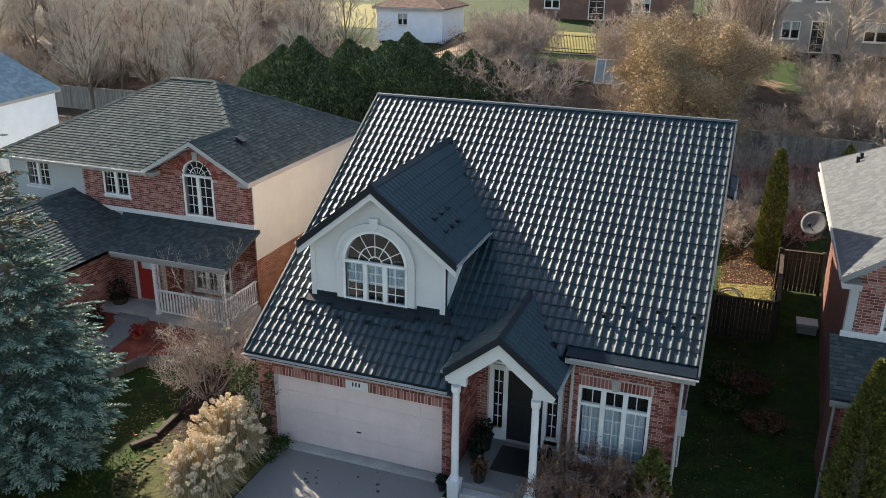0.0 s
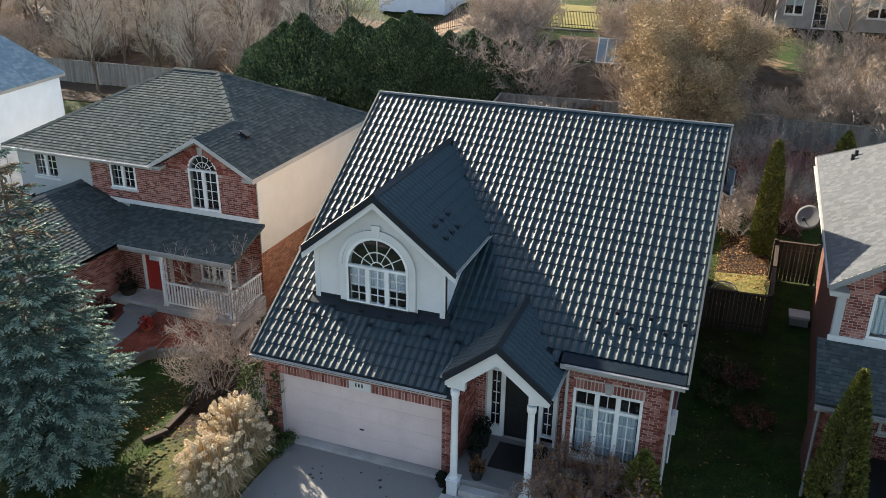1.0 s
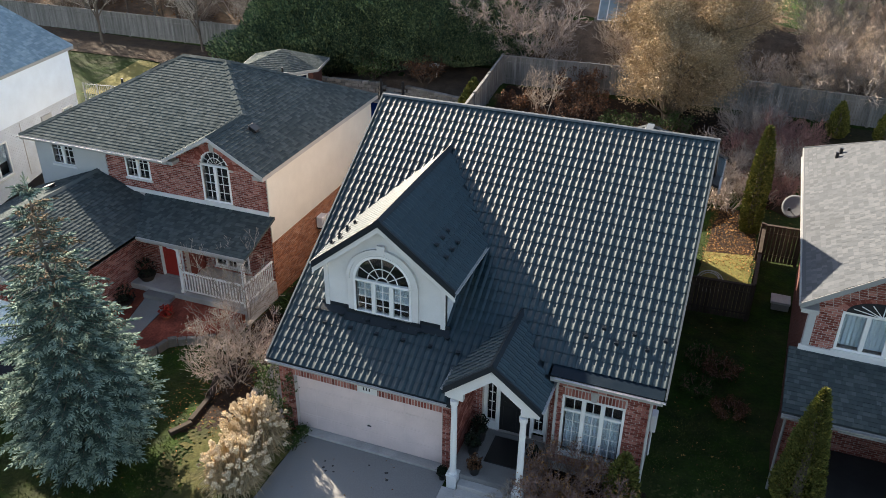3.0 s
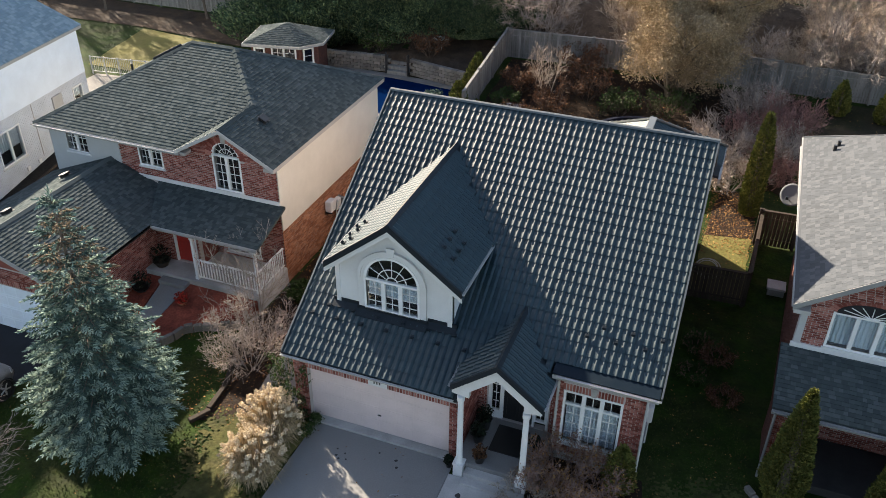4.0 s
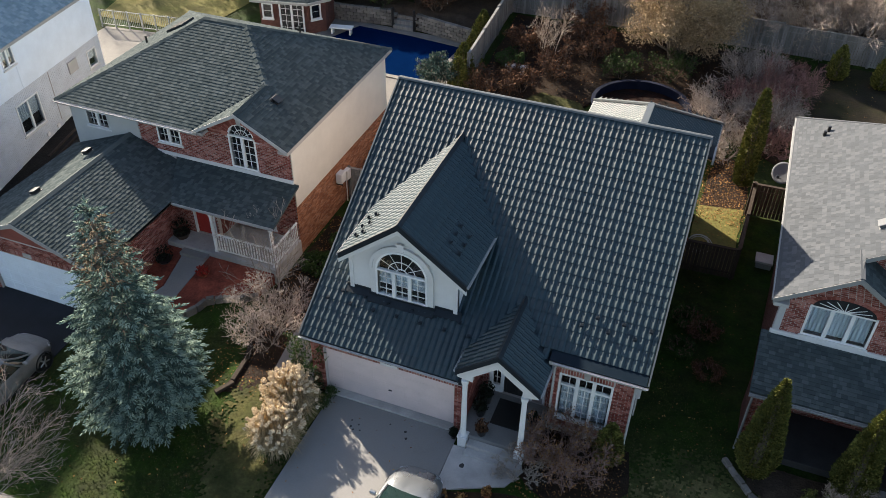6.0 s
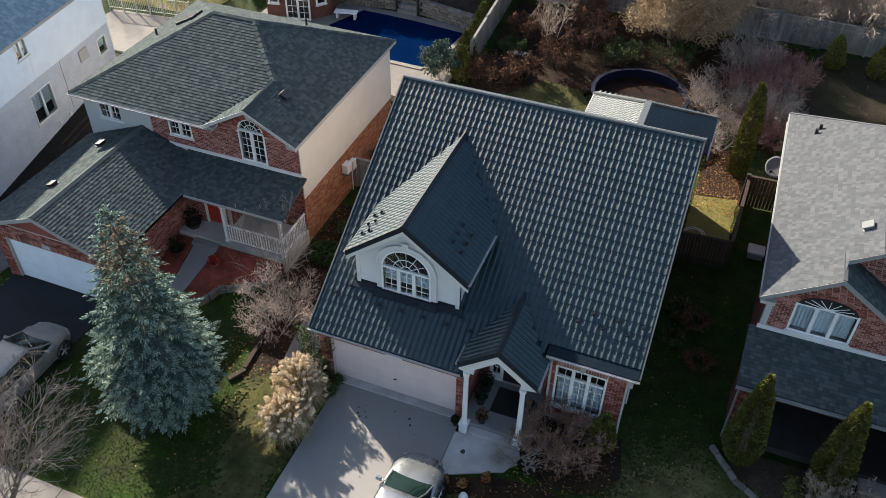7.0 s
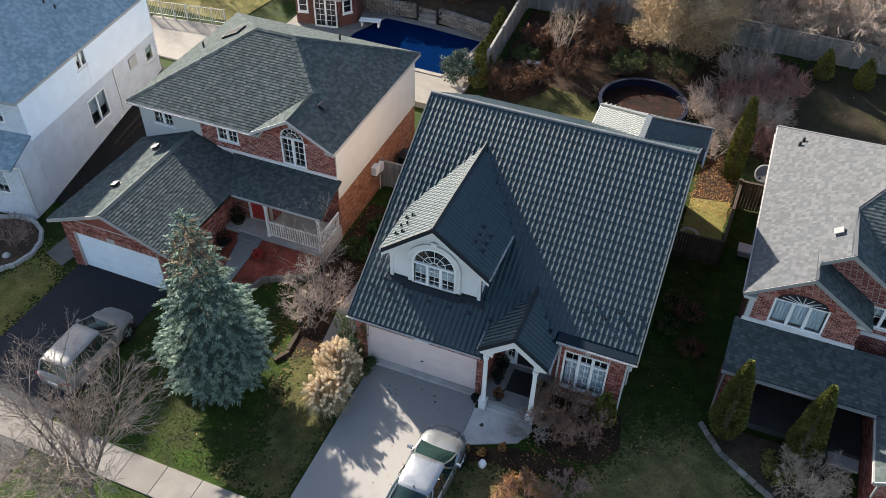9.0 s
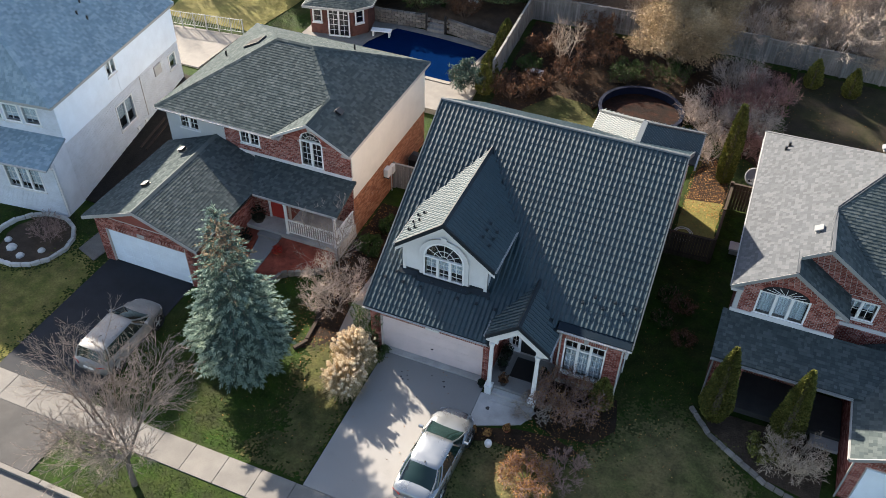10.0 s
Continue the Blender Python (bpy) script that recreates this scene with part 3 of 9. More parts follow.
    part("eave_flashing", Build().slab([(7.5, eave_r + 0.02, roof_z(eave_r) + 0.02), (XR - 0.05, eave_r + 0.02, roof_z(eave_r) + 0.02), (XR - 0.05, 0.42, 3.75), (7.5, 0.42, 3.75)], (0, 0, -0.05)), FLASHING, house, "plain navy flashing strip")
    part("soffit", Build().box(XL + 0.03, 5.1, -0.69, -0.30, 2.76, 2.81).box(7.5, XR - 0.06, 0.44, 0.97, 3.62, 3.68), FASCIA, house)
    part("fascia", Build().box(XL + 0.02, 5.1, -0.70, -0.67, 2.72, 2.86).box(7.5, XR - 0.05, 0.42, 0.45, 3.56, 3.74), FASCIA, house, "off-white fascia board")
    gutter(house, (XL - 0.02, -0.755, 2.86), (5.0, -0.755, 2.86), GUTTER, 0.036)
    gutter(house, (7.62, 0.37, 3.72), (XR + 0.02, 0.37, 3.72), GUTTER, 0.036)
    downpipe(house, 7.62, 0.9, 0.1, 3.6, GUTTER)
    downpipe(house, 10.16, 0.8, 0.1, 3.6, GUTTER)
    RAKE = shade("grey_rake_trim", (0.085, 0.095, 0.10), rough=0.45, var=0.08, bump=0.03)
    for x in (XL, XR):
        y0 = EAVE_Y if x == XL else 0.42
        z0 = EAVE_Z if x == XL else 3.72
        beam(house, (x, y0, z0 + 0.07), (x, RIDGE_Y, RIDGE_Z + 0.07), 0.05, 0.2, RAKE, "rake_trim")
        beam(house, (x, RIDGE_Y, RIDGE_Z + 0.07), (x, 14.0, roof_z(14.0) + 0.07), 0.05, 0.2, RAKE, "rake_trim")
    n = 30
    for i in range(n):
        x0 = XL + (XR - XL) * i / n
        x1 = XL + (XR - XL) * (i + 1) / n + 0.03
        prof = [(-0.10, -0.015), (-0.06, 0.035), (0, 0.05), (0.06, 0.035), (0.10, -0.015)]
        cap = Build().add([(x, RIDGE_Y + a, RIDGE_Z + c + 0.02 + (0.008 if x == x0 else 0)) for x in (x0, x1) for a, c in prof], [(k, 5 + k, 6 + k, k + 1) for k in range(4)] + [(0, 1, 2, 3, 4), (9, 8, 7, 6, 5)])
        part("ridge_cap", cap, RAKE, house)
    # dormer
    dz, dr, dxl, dxr, dxc, dyf = 5.50, 7.20, 0.345, 4.675, 2.45, 0.70
    dorm = thing_part(house, "dormer")
    wx0, wx1, zs, r = 1.60, 3.245, 5.07, 0.8225
    arc = [(wx1 - r + r * math.cos(math.pi * k / 20), zs + 0.03 + r * math.sin(math.pi * k / 20)) for k in range(21)]
    zb = roof_z(1.0) - 0.3

    def panel(x0, x1, y0, y1, top, name, mat):
        o = [(x0, zb)] + top + [(x1, zb), (wx1, zb)] + [(wx1, 4.08)] + [(wx0, 4.08), (wx0, zb)]
        hole = [(x0, zb)] + top + [(x1, zb), (wx1, zb)] + arc + [(wx0, zb)]
        b = Build().slab([(x, y0, z) for x, z in hole], (0, y1 - y0, 0))
        b.box(wx0, wx1, y0, y1, zb, 4.06)
        return part(name, b, mat, dorm)
    panel(0.58, 4.28, 1.02, 1.20, [(0.58, 5.58), (2.44, 7.05), (4.28, 5.58)], "dormer_front", STUCCO)
    bay_top = [(1.34, 5.1)] + [(2.42 - 1.08 * math.cos(math.pi * k / 20), 5.1 + 1.08 * math.sin(math.pi * k / 20)) for k in range(1, 20)] + [(3.50, 5.1)]
    panel(1.34, 3.50, 0.92, 1.017, bay_top, "window_bay", STUCCO)
    ring = Build()
    for k in range(24):
        a0, a1 = math.pi * k / 24, math.pi * (k + 1) / 24
        q = [(2.42 - rr * math.cos(a), 0.92, 5.1 + rr * math.sin(a)) for rr, a in ((1.0, a0), (1.1, a0), (1.1, a1), (1.0, a1))]
        ring.slab(q, (0, -0.035, 0))
    ring.slab([(2.33, 0.92, 6.05), (2.52, 0.92, 6.05), (2.55, 0.92, 6.34), (2.30, 0.92, 6.34)], (0, -0.05, 0))
    part("arch_moulding", ring, STUCCO, dorm, "raised arched moulding with keystone")
    fm = basis((0, 1.015, 0), (1, 0, 0), (0, 0, 1))
    lap_siding(dorm, fm, [(0.58, 4.0), (1.33, 4.0), (1.33, 5.1), (1.5, 5.75), (2.42, 6.2), (3.34, 5.75), (3.51, 5.1), (3.51, 4.0), (4.28, 4.0), (4.28, 5.58), (2.44, 7.03), (0.58, 5.58)], STUCCO, row=0.12)
    for x, s in ((0.58, 1), (4.28, -1)):
        part("dormer_side", Build().slab([(x, 1.02, zb), (x, 1.02, 5.58), (x, 3.6, 5.58), (x, 3.6, roof_z(3.6) - 0.2)], (0.15 * s, 0, 0)), STUCCO, dorm)
        part("corner_board", Build().box(x - 0.02 if s < 0 else x - 0.02, x + 0.12 if s > 0 else x + 0.02, 0.98, 1.03, zb, 5.58) if s > 0 else Build().box(x - 0.12, x + 0.02, 0.98, 1.03, zb, 5.58), STUCCO, dorm)
    window(dorm, basis((wx0, 0.93, 4.10), (1, 0, 0), (0, 0, 1)), wx1 - wx0, zs - 4.10, cols=2, rows=4, sashes=3, arch=True, sill=False, curtain=0.6)
    fl = Build()
    for x0, x1, y in ((0.45, 1.30, 1.02), (1.28, 3.56, 0.92), (3.54, 4.45, 1.02)):
        z = roof_z(y)
        fl.slab([(x0, y + 0.02, z + 0.08), (x1, y + 0.02, z + 0.08), (x1, y - 0.22, roof_z(y - 0.22) + 0.065), (x0, y - 0.22, roof_z(y - 0.22) + 0.065)], (0, 0, -0.03))
        fl.box(x0, x1, y - 0.025, y, z - 0.05, z + 0.17)
    part("apron_flashing", fl, DARK_TRIM, dorm)
    tops = []
    for side_s, xe in ((1, dxl), (-1, dxr)):
        o = [(xe, dyf, dz), (dxc, dyf, dr), (dxc, 6.45, dr), (xe, 3.75, dz)]
        tops.append(pitch(dorm, o, DARK_TRIM, 0.12, "dormer_roof"))
        rake(dorm, xe, dz, dxc, dr, dyf - 0.04, 0.06, 0.22, 0.07, DARK_TRIM, "rake_trim")
        rake(dorm, xe, dz, dxc, dr, dyf - 0.015, -0.155, 0.17, 0.05, STUCCO, "rake_board")
        beam(dorm, (xe + 0.05 * side_s, dyf + 0.18, dz - 0.02), (dxc, dyf + 0.18, dr - 0.06), 0.34, 0.03, STUCCO, "soffit", drop=0.16)
        gutter(dorm, (xe - 0.04 * side_s, dyf, dz - 0.02), (xe - 0.04 * side_s, 3.6, dz - 0.02), GUTTER, r=0.04)
    part("ridge_cap", Build().slab([(dxc - 0.11, dyf - 0.045, dr - 0.02), (dxc, dyf - 0.02, dr + 0.09), (dxc + 0.11, dyf - 0.02, dr - 0.02)], (0, 5.75, 0)), DARK_TRIM, dorm)
    # portico
    pz, pr, pxl, pxr, pxc, pyf = 3.44, 4.52, 4.92, 7.60, 6.24, -0.80
    port = thing_part(house, "portico")
    ptops = []
    for s, xe in ((1, pxl), (-1, pxr)):
        ptops.append(pitch(port, [(xe, pyf, pz), (pxc, pyf, pr), (pxc, 2.35, pr), (xe, 0.75, pz)], DARK_TRIM, 0.10, "portico_roof"))
        rake(port, xe, pz, pxc, pr, pyf - 0.04, 0.06, 0.2, 0.07, DARK_TRIM, "rake_trim")
        part("gable_board", Build().slab([(xe + 0.04 * s, pyf + 0.03, pz - 0.12), (pxc, pyf + 0.03, pr - 0.12), (pxc, pyf + 0.03, pr - 0.52), (xe + 0.55 * s, pyf + 0.03, pz - 0.08), (xe + 0.55 * s, pyf + 0.03, pz - 0.32), (xe + 0.04 * s, pyf + 0.03, pz - 0.24)], (0, 0.16, 0)), STUCCO, port, "white rake board of the portico")
        part("portico_soffit", Build().slab([(xe + 0.05 * s, pyf + 0.2, pz - 0.14), (pxc, pyf + 0.2, pr - 0.14), (pxc, 1.5, pr - 0.14), (xe + 0.05 * s, 1.5, pz - 0.14)], (0, 0, -0.02)), WHITE_TRIM, port)
        part("side_beam", Build().box(xe + 0.18 * s - 0.1, xe + 0.18 * s + 0.1, pyf + 0.1, 0.9, pz - 0.34, pz - 0.12, 0.01), WHITE_TRIM, port)
        gutter(port, (xe - 0.04 * s, pyf, pz), (xe - 0.04 * s, 0.7, pz), r=0.04, mat=GUTTER)
        cx = xe + (0.30 if s > 0 else -0.47)
        ped = Build().box(cx - 0.15, cx + 0.15, -0.87, -0.57, 0.0, 0.45, 0.015).box(cx - 0.17, cx + 0.17, -0.89, -0.55, 0.45, 0.50, 0.012)
        part("pedestal", ped, WHITE_TRIM, port)
        col = Build().lathe((cx, -0.72, 0.50), [(0.125, 0), (0.125, 0.05), (0.105, 0.08), (0.096, 0.14), (0.090, 1.3), (0.082, 2.4), (0.105, 2.43), (0.115, 2.48), (0.115, 2.6)], 20)
        part("column", col, WHITE_TRIM, port, "white round column", smooth=False)
    part("ridge_cap", Build().slab([(pxc - 0.10, pyf - 0.02, pr - 0.02), (pxc, pyf - 0.02, pr + 0.08), (pxc + 0.10, pyf - 0.02, pr - 0.02)], (0, 3.1, 0)), DARK_TRIM, port)
    part("porch_floor", Build().box(5.05, 7.55, -0.62, 1.5, 0, 0.40, 0.015), CONCRETE, port)
    part("step", Build().box(5.40, 7.2, -0.90, -0.62, 0, 0.26, 0.015), PALE_CONCRETE, port)
    part("step", Build().box(5.40, 7.3, -1.18, -0.90, 0, 0.13, 0.015), PALE_CONCRETE, port)
    # entrance
    ent = thing_part(house, "entrance")
    em = basis((5.36, 1.52, 0.4), (1, 0, 0), (0, 0, 1))
    part("door_frame", Build(em).box(0, 0.07, 0, 0.14, 0, 2.1, 0.01).box(0.42, 0.50, 0, 0.14, 0, 2.1, 0.01).box(1.44, 1.52, 0, 0.14, 0, 2.1, 0.01).box(1.87, 1.94, 0, 0.14, 0, 2.1, 0.01).box(0, 1.94, -0.01, 0.14, 2.08, 2.18, 0.01).box(0.07, 0.42, 0.0, 0.1, 0, 0.28), WHITE_TRIM, ent)
    dpanel = part("front_door", Build(em).box(0.50, 1.44, 0.05, 0.10, 0.02, 2.08, 0.005).box(0.60, 0.93, 0.035, 0.06, 0.2, 0.95, 0.012).box(1.01, 1.34, 0.035, 0.06, 0.2, 0.95, 0.012).box(0.60, 1.34, 0.035, 0.06, 1.1, 1.95, 0.012), BLACK_PAINT, ent, "black panelled front door")
    part("handle", Build(em).rod((1.36, -0.03, 1.0), (1.36, 0.05, 1.0), 0.03, n=10).rod((1.36, -0.03, 0.9), (1.36, -0.03, 1.1), 0.012, n=6), RAKE, dpanel, "satin metal handle")
    for x0, x1 in ((0.07, 0.42), (1.52, 1.87)):
        window(ent, basis((5.36 + x0 + 0.04, 1.55, 0.72), (1, 0, 0), (0, 0, 1)), x1 - x0 - 0.08, 1.72, cols=2, rows=5, sill=False, name="sidelight")
    window(ent, basis((5.46, 1.54, 2.60), (1, 0, 0), (0, 0, 1)), 1.74, 0.02, arch=True, sill=False, name="fanlight")
    bow = [(6.33 + 0.95 * math.cos(math.pi * k / 20), 1.5, 2.60 + 0.95 * math.sin(math.pi * k / 20)) for k in range(21)]
    part("arch_spandrel", Build().slab([(7.32, 1.5, 2.58), (7.32, 1.5, 3.64), (5.34, 1.5, 3.64), (5.34, 1.5, 2.58)] + bow[::-1], (0, 0.2, 0)), BRICK, ent, "brick filling round the fanlight")
    # garage door
    gd = thing_part(house, "garage_door")
    gm = basis((0.03, -0.14, 0.10), (1, 0, 0), (0, 0, 1))
    for i in range(4):
        b = Build(gm).box(0.02, 4.70, 0, 0.05, 0.03 + i * 0.508, 0.03 + i * 0.508 + 0.503, 0.004)
        for k in range(8):
            x = 0.10 + k * 0.578
            b.box(x, x + 0.5, -0.005, 0.01, 0.10 + i * 0.508, 0.03 + i * 0.508 + 0.43, 0.004)
        part("door_panel", b, GARAGE_PAINT, gd)
    part("door_trim", Build(gm).box(-0.04, 0.02, -0.06, 0.06, 0, 2.06, 0.008).box(4.70, 4.76, -0.06, 0.06, 0, 2.06, 0.008).box(0.02, 4.70, -0.06, 0.06, 2.04, 2.06, 0.004), GARAGE_PAINT, gd)
    part("handle", Build(gm).box(2.30, 2.42, -0.05, -0.01, 0.72, 0.75, 0.006), BLACK_PAINT, gd)
    part("threshold", Build().box(0.0, 4.75, -0.42, -0.02, -0.02, 0.11, 0.012), PALE_CONCRETE, gd)
    plate = part("number_plate", Build(gar).box(2.55, 3.18, -0.03, 0.0, 2.17, 2.42, 0.01), STUCCO, house, "pale plaque with dark bars")
    for i in range(3):
        part("dark_bar", Build(gar).box(2.74 + i * 0.09, 2.78 + i * 0.09, -0.036, -0.028, 2.27, 2.38), BLACK_PAINT, plate)
    # ground-floor window
    window(house, basis((7.86, 0.98, 0.78), (1, 0, 0), (0, 0, 1)), 1.58, 1.92, cols=2, rows=4, sashes=3, transom=0.42, curtain=0.97, sill=True)
    part("keystone", Build(room).slab([(1.02, -0.03, 2.75), (1.16, -0.03, 2.75), (1.20, -0.03, 3.06), (0.98, -0.03, 3.06)], (0, 0.05, 0)), PALE_CONCRETE, house)
    # rear wing
    wing = thing_part(house, "rear_wing")
    rx, ry, rz = 8.09, 11.4, 6.93
    el, er, eb, ez = 5.35, 10.72, 15.3, 4.57
    part("wing_wall", Build().box(el + 0.4, er - 0.4, 12, 14.9, 0, 4.5), MORTAR, wing)
    for o in ([(rx, 8.8, rz), (rx, ry, rz), (el, eb, ez), (el, 12.5, ez)], [(rx, 8.8, rz), (rx, ry, rz), (er, eb, ez), (er, 12.5, ez)], [(rx, ry, rz), (el, eb, ez), (er, eb, ez)]):
        pitch(wing, o, DARK_TRIM, 0.1, "wing_roof")
    for p, q in (((rx, ry, rz), (el, eb, ez)), ((rx, ry, rz), (er, eb, ez)), ((rx, 8.8, rz), (rx, ry, rz))):
        beam(wing, Vector(p) + Vector((0, 0, 0.09)), Vector(q) + Vector((0, 0, 0.09)), 0.24, 0.07, RAKE, "ridge_cap")
    for x in (el, er):
        beam(wing, (x, 12.2, ez + 0.05), (x, eb, ez + 0.05), 0.08, 0.2, FASCIA, "fascia")
    beam(wing, (el, eb, ez + 0.05), (er, eb, ez + 0.05), 0.08, 0.2, FASCIA, "fascia")
    # tiles
    L = math.hypot(RIDGE_Y - EAVE_Y, RIDGE_Z - EAVE_Z)
    rows, cols = 28, 54
    w, h = (XR - XL) / cols, L / rows

    def outside(p):
        if p.y < 0.75 and p.x > 5.0:
            return p.x < 7.5 and p.z > pr - abs(p.x - pxc) * 0.806 - 0.06
        if dxl + 0.5 < p.x < dxr - 0.5 and p.y > 1.3:
            zt = dr - abs(p.x - dxc) * (dr - dz) / (dxr - dxc)
            if p.z < zt - 0.35:
                return False
        if pxl + 0.4 < p.x < pxr - 0.4 and p.z < pr - abs(p.x - pxc) * 0.806 - 0.35:
            return False
        return True
    up = Vector((0, RIDGE_Y - EAVE_Y, RIDGE_Z - EAVE_Z))
    tile_field(roof, (XL, EAVE_Y, EAVE_Z), (1, 0, 0), up, cols, rows, w, h, METAL_ROOF, outside, parts=300)
    tile_field(rear, (XR, 14.0, roof_z(14.0)), (-1, 0, 0), (0, -1, PITCH), cols, 20, w, math.hypot(14.0 - RIDGE_Y, RIDGE_Z - roof_z(14.0)) / 20, METAL_ROOF)
    ld = math.hypot(dxc - dxl, dr - dz)
    above = lambda p: p.z > roof_z(p.y) - 0.02
    tile_field(tops[0], (dxl, dyf + 28 * w, dz), (0, -1, 0), (dxc - dxl, 0, dr - dz), 28, 8, w, ld / 8, METAL_ROOF, above)
    tile_field(tops[1], (dxr, dyf, dz), (0, 1, 0), (dxc - dxr, 0, dr - dz), 28, 8, w, ld / 8, METAL_ROOF, above)
    lp = math.hypot(pxc - pxl, pr - pz)
    tile_field(ptops[0], (pxl, pyf + 16 * w, pz), (0, -1, 0), (pxc - pxl, 0, pr - pz), 16, 5, w, lp / 5, METAL_ROOF, above)
    tile_field(ptops[1], (pxr, pyf, pz), (0, 1, 0), (pxc - pxr, 0, pr - pz), 16, 5, w, lp / 5, METAL_ROOF, above)
    lw = math.hypot(rx - el, rz - ez)
    hip = lambda p: p.y < eb - (p.z - ez) * (eb - ry) / (rz - ez) + 0.1 and p.z > roof_z(p.y) - 0.02
    wr_ = [c for c in wing.children if c.name.startswith("wing_roof")]
    tile_field(wr_[0], (el, eb, ez), (0, -1, 0), (rx - el, 0, rz - ez), 32, 10, w, lw / 10, METAL_ROOF, hip)
    tile_field(wr_[1], (er, eb - 32 * w, ez), (0, 1, 0), (rx - er, 0, rz - ez), 32, 10, w, lw / 10, METAL_ROOF, hip)
    # snow guards, two staggered rows and small groups on the dormer
    guard = Build().box(-0.06, 0.06, -0.05, 0.09, 0.0, 0.02, 0.004).slab([(-0.07, -0.02, 0.02), (0.07, -0.02, 0.02), (0.05, -0.02, 0.10), (-0.05, -0.02, 0.10)], (0, 0.03, 0)).mesh("snow_guard", DARK_TRIM)
    n = Vector((1, 0, 0)).cross(up.normalized())
    sm = Matrix((Vector((1, 0, 0)), up.normalized(), n)).transposed().to_4x4()

    def guards(points, rot):
        for p in points:
            ob = part("snow_guard", guard, None, roof)
            ob.matrix_basis = Matrix.Translation(p) @ rot @ Matrix.Scale(0.95, 4)
    for row, off in ((4.55, 0.0), (5.55, 0.5)):
        for i in range(16):
            x = XL + w * (2.5 + (i + off) * 4)
            v = row * h - 0.2
            y = EAVE_Y + up.normalized().y * v
            if x < 4.9:
                guards([Vector((x, y, roof_z(y))) + n * 0.06], sm)
            elif x > 7.9 and x < XR:
                guards([Vector((x, y + 1.1, roof_z(y + 1.1))) + n * 0.06], sm)
    vd = Vector((dxc - dxr, 0, dr - dz)).normalized()
    ud = Vector((0, 1, 0))
    md = Matrix((ud, vd, ud.cross(vd))).transposed().to_4x4()
    guards([Vector((dxr, 0, dz)) + vd * (0.75 + 0.42 * b) + ud * (1.55 + 0.45 * a + 0.12 * b) + ud.cross(vd) * 0.06 for a in range(3) for b in range(2)], md)
    vl = Vector((dxc - dxl, 0, dr - dz)).normalized()
    ul = Vector((0, -1, 0))
    mdl = Matrix((ul, vl, ul.cross(vl))).transposed().to_4x4()
    guards([Vector((dxl, 0, dz)) + vl * (0.5 + 0.34 * b) - ul * (1.35 + 0.5 * a) + ul.cross(vl) * 0.06 for a in range(3) for b in range(2)], mdl)
    return house


def thing_part(house, name):
    """A small mesh core that carries the parts of a larger component."""
    ob = new(name)
    ob.parent = house
    ob.matrix_parent_inverse = world_of(house).inverted()
    return ob


main_house()


# ---- the brick house to the west ----
def hip_roof(parent, x0, x1, y0, y1, ze, rx0, rx1, ry, zr, mat, cap_mat, m=None, skip=(), outlines={}):
    m = m or Matrix()
    P = lambda x, y, z: m @ Vector((x, y, z))
    a, b, c, d = P(x0, y0, ze), P(x1, y0, ze), P(x1, y1, ze), P(x0, y1, ze)
    r0, r1 = P(rx0, ry, zr), P(rx1, ry, zr)
    slopes = {"front": ([a, b, r1, r0], (r0 - a) - (b - a).normalized() * (r0 - a).dot((b - a).normalized())),
              "east": ([b, c, r1], (r1 - b) - (c - b).normalized() * (r1 - b).dot((c - b).normalized())),
              "rear": ([c, d, r0, r1], (r0 - d) - (c - d).normalized() * (r0 - d).dot((c - d).normalized())),
              "west": ([d, a, r0], (r0 - a) - (d - a).normalized() * (r0 - a).dot((d - a).normalized()))}
    for k, (o, v) in slopes.items():
        if k in skip:
            continue
        o = [P(*q) for q in outlines[k]] if k in outlines else o
        sl = pitch(parent, o, mat, 0.12, "roof_slope")
        shingle_field(sl, o, v, mat)
    for p, q in ((a, r0), (P(*outlines["front"][2]) if "front" in outlines else b, r1), (c, r1), (d, r0), (r0, r1)):
        n = max(2, int((q - p).length / 0.3))
        s = (q - p).cross(Vector((0, 0, 1))).normalized() * 0.14
        caps = Build()
        for i in range(n):
            e0, e1 = p.lerp(q, i / n), p.lerp(q, min(1, (i + 1.15) / n))
            up0, up1 = Vector((0, 0, 0.05)), Vector((0, 0, 0.03))
            caps.add([e0 - s + up0 - Vector((0, 0, 0.06)), e0 + up0, e0 + s + up0 - Vector((0, 0, 0.06)), e1 - s + up1 - Vector((0, 0, 0.06)), e1 + up1, e1 + s + up1 - Vector((0, 0, 0.06))], [(0, 1, 4, 3), (1, 2, 5, 4), (0, 2, 1)])
        part("hip_capping", caps, cap_mat, parent, kind="stuff")
    return a, b, c, d


def gable_slopes(parent, xl, xr, xc, ze, zr, yf, yb_e, yb_r, mat, overhang_mat):
    for s, xe in ((1, xl), (-1, xr)):
        o = [Vector((xe, yf, ze)), Vector((xc, yf, zr)), Vector((xc, yb_r, zr)), Vector((xe, yb_e, ze))]
        sl = pitch(parent, o, mat, 0.12, "roof_slope")
        shingle_field(sl, o, (xc - xe, 0, zr - ze), mat)
        rake(parent, xe, ze, xc, zr, yf - 0.022, 0.005, 0.18, 0.02, overhang_mat, "rake_board")
    part("ridge_cap", Build().slab([(xc - 0.14, yf, zr - 0.02), (xc, yf, zr + 0.05), (xc + 0.14, yf, zr - 0.02)], (0, yb_r - yf, 0)), mat, parent)


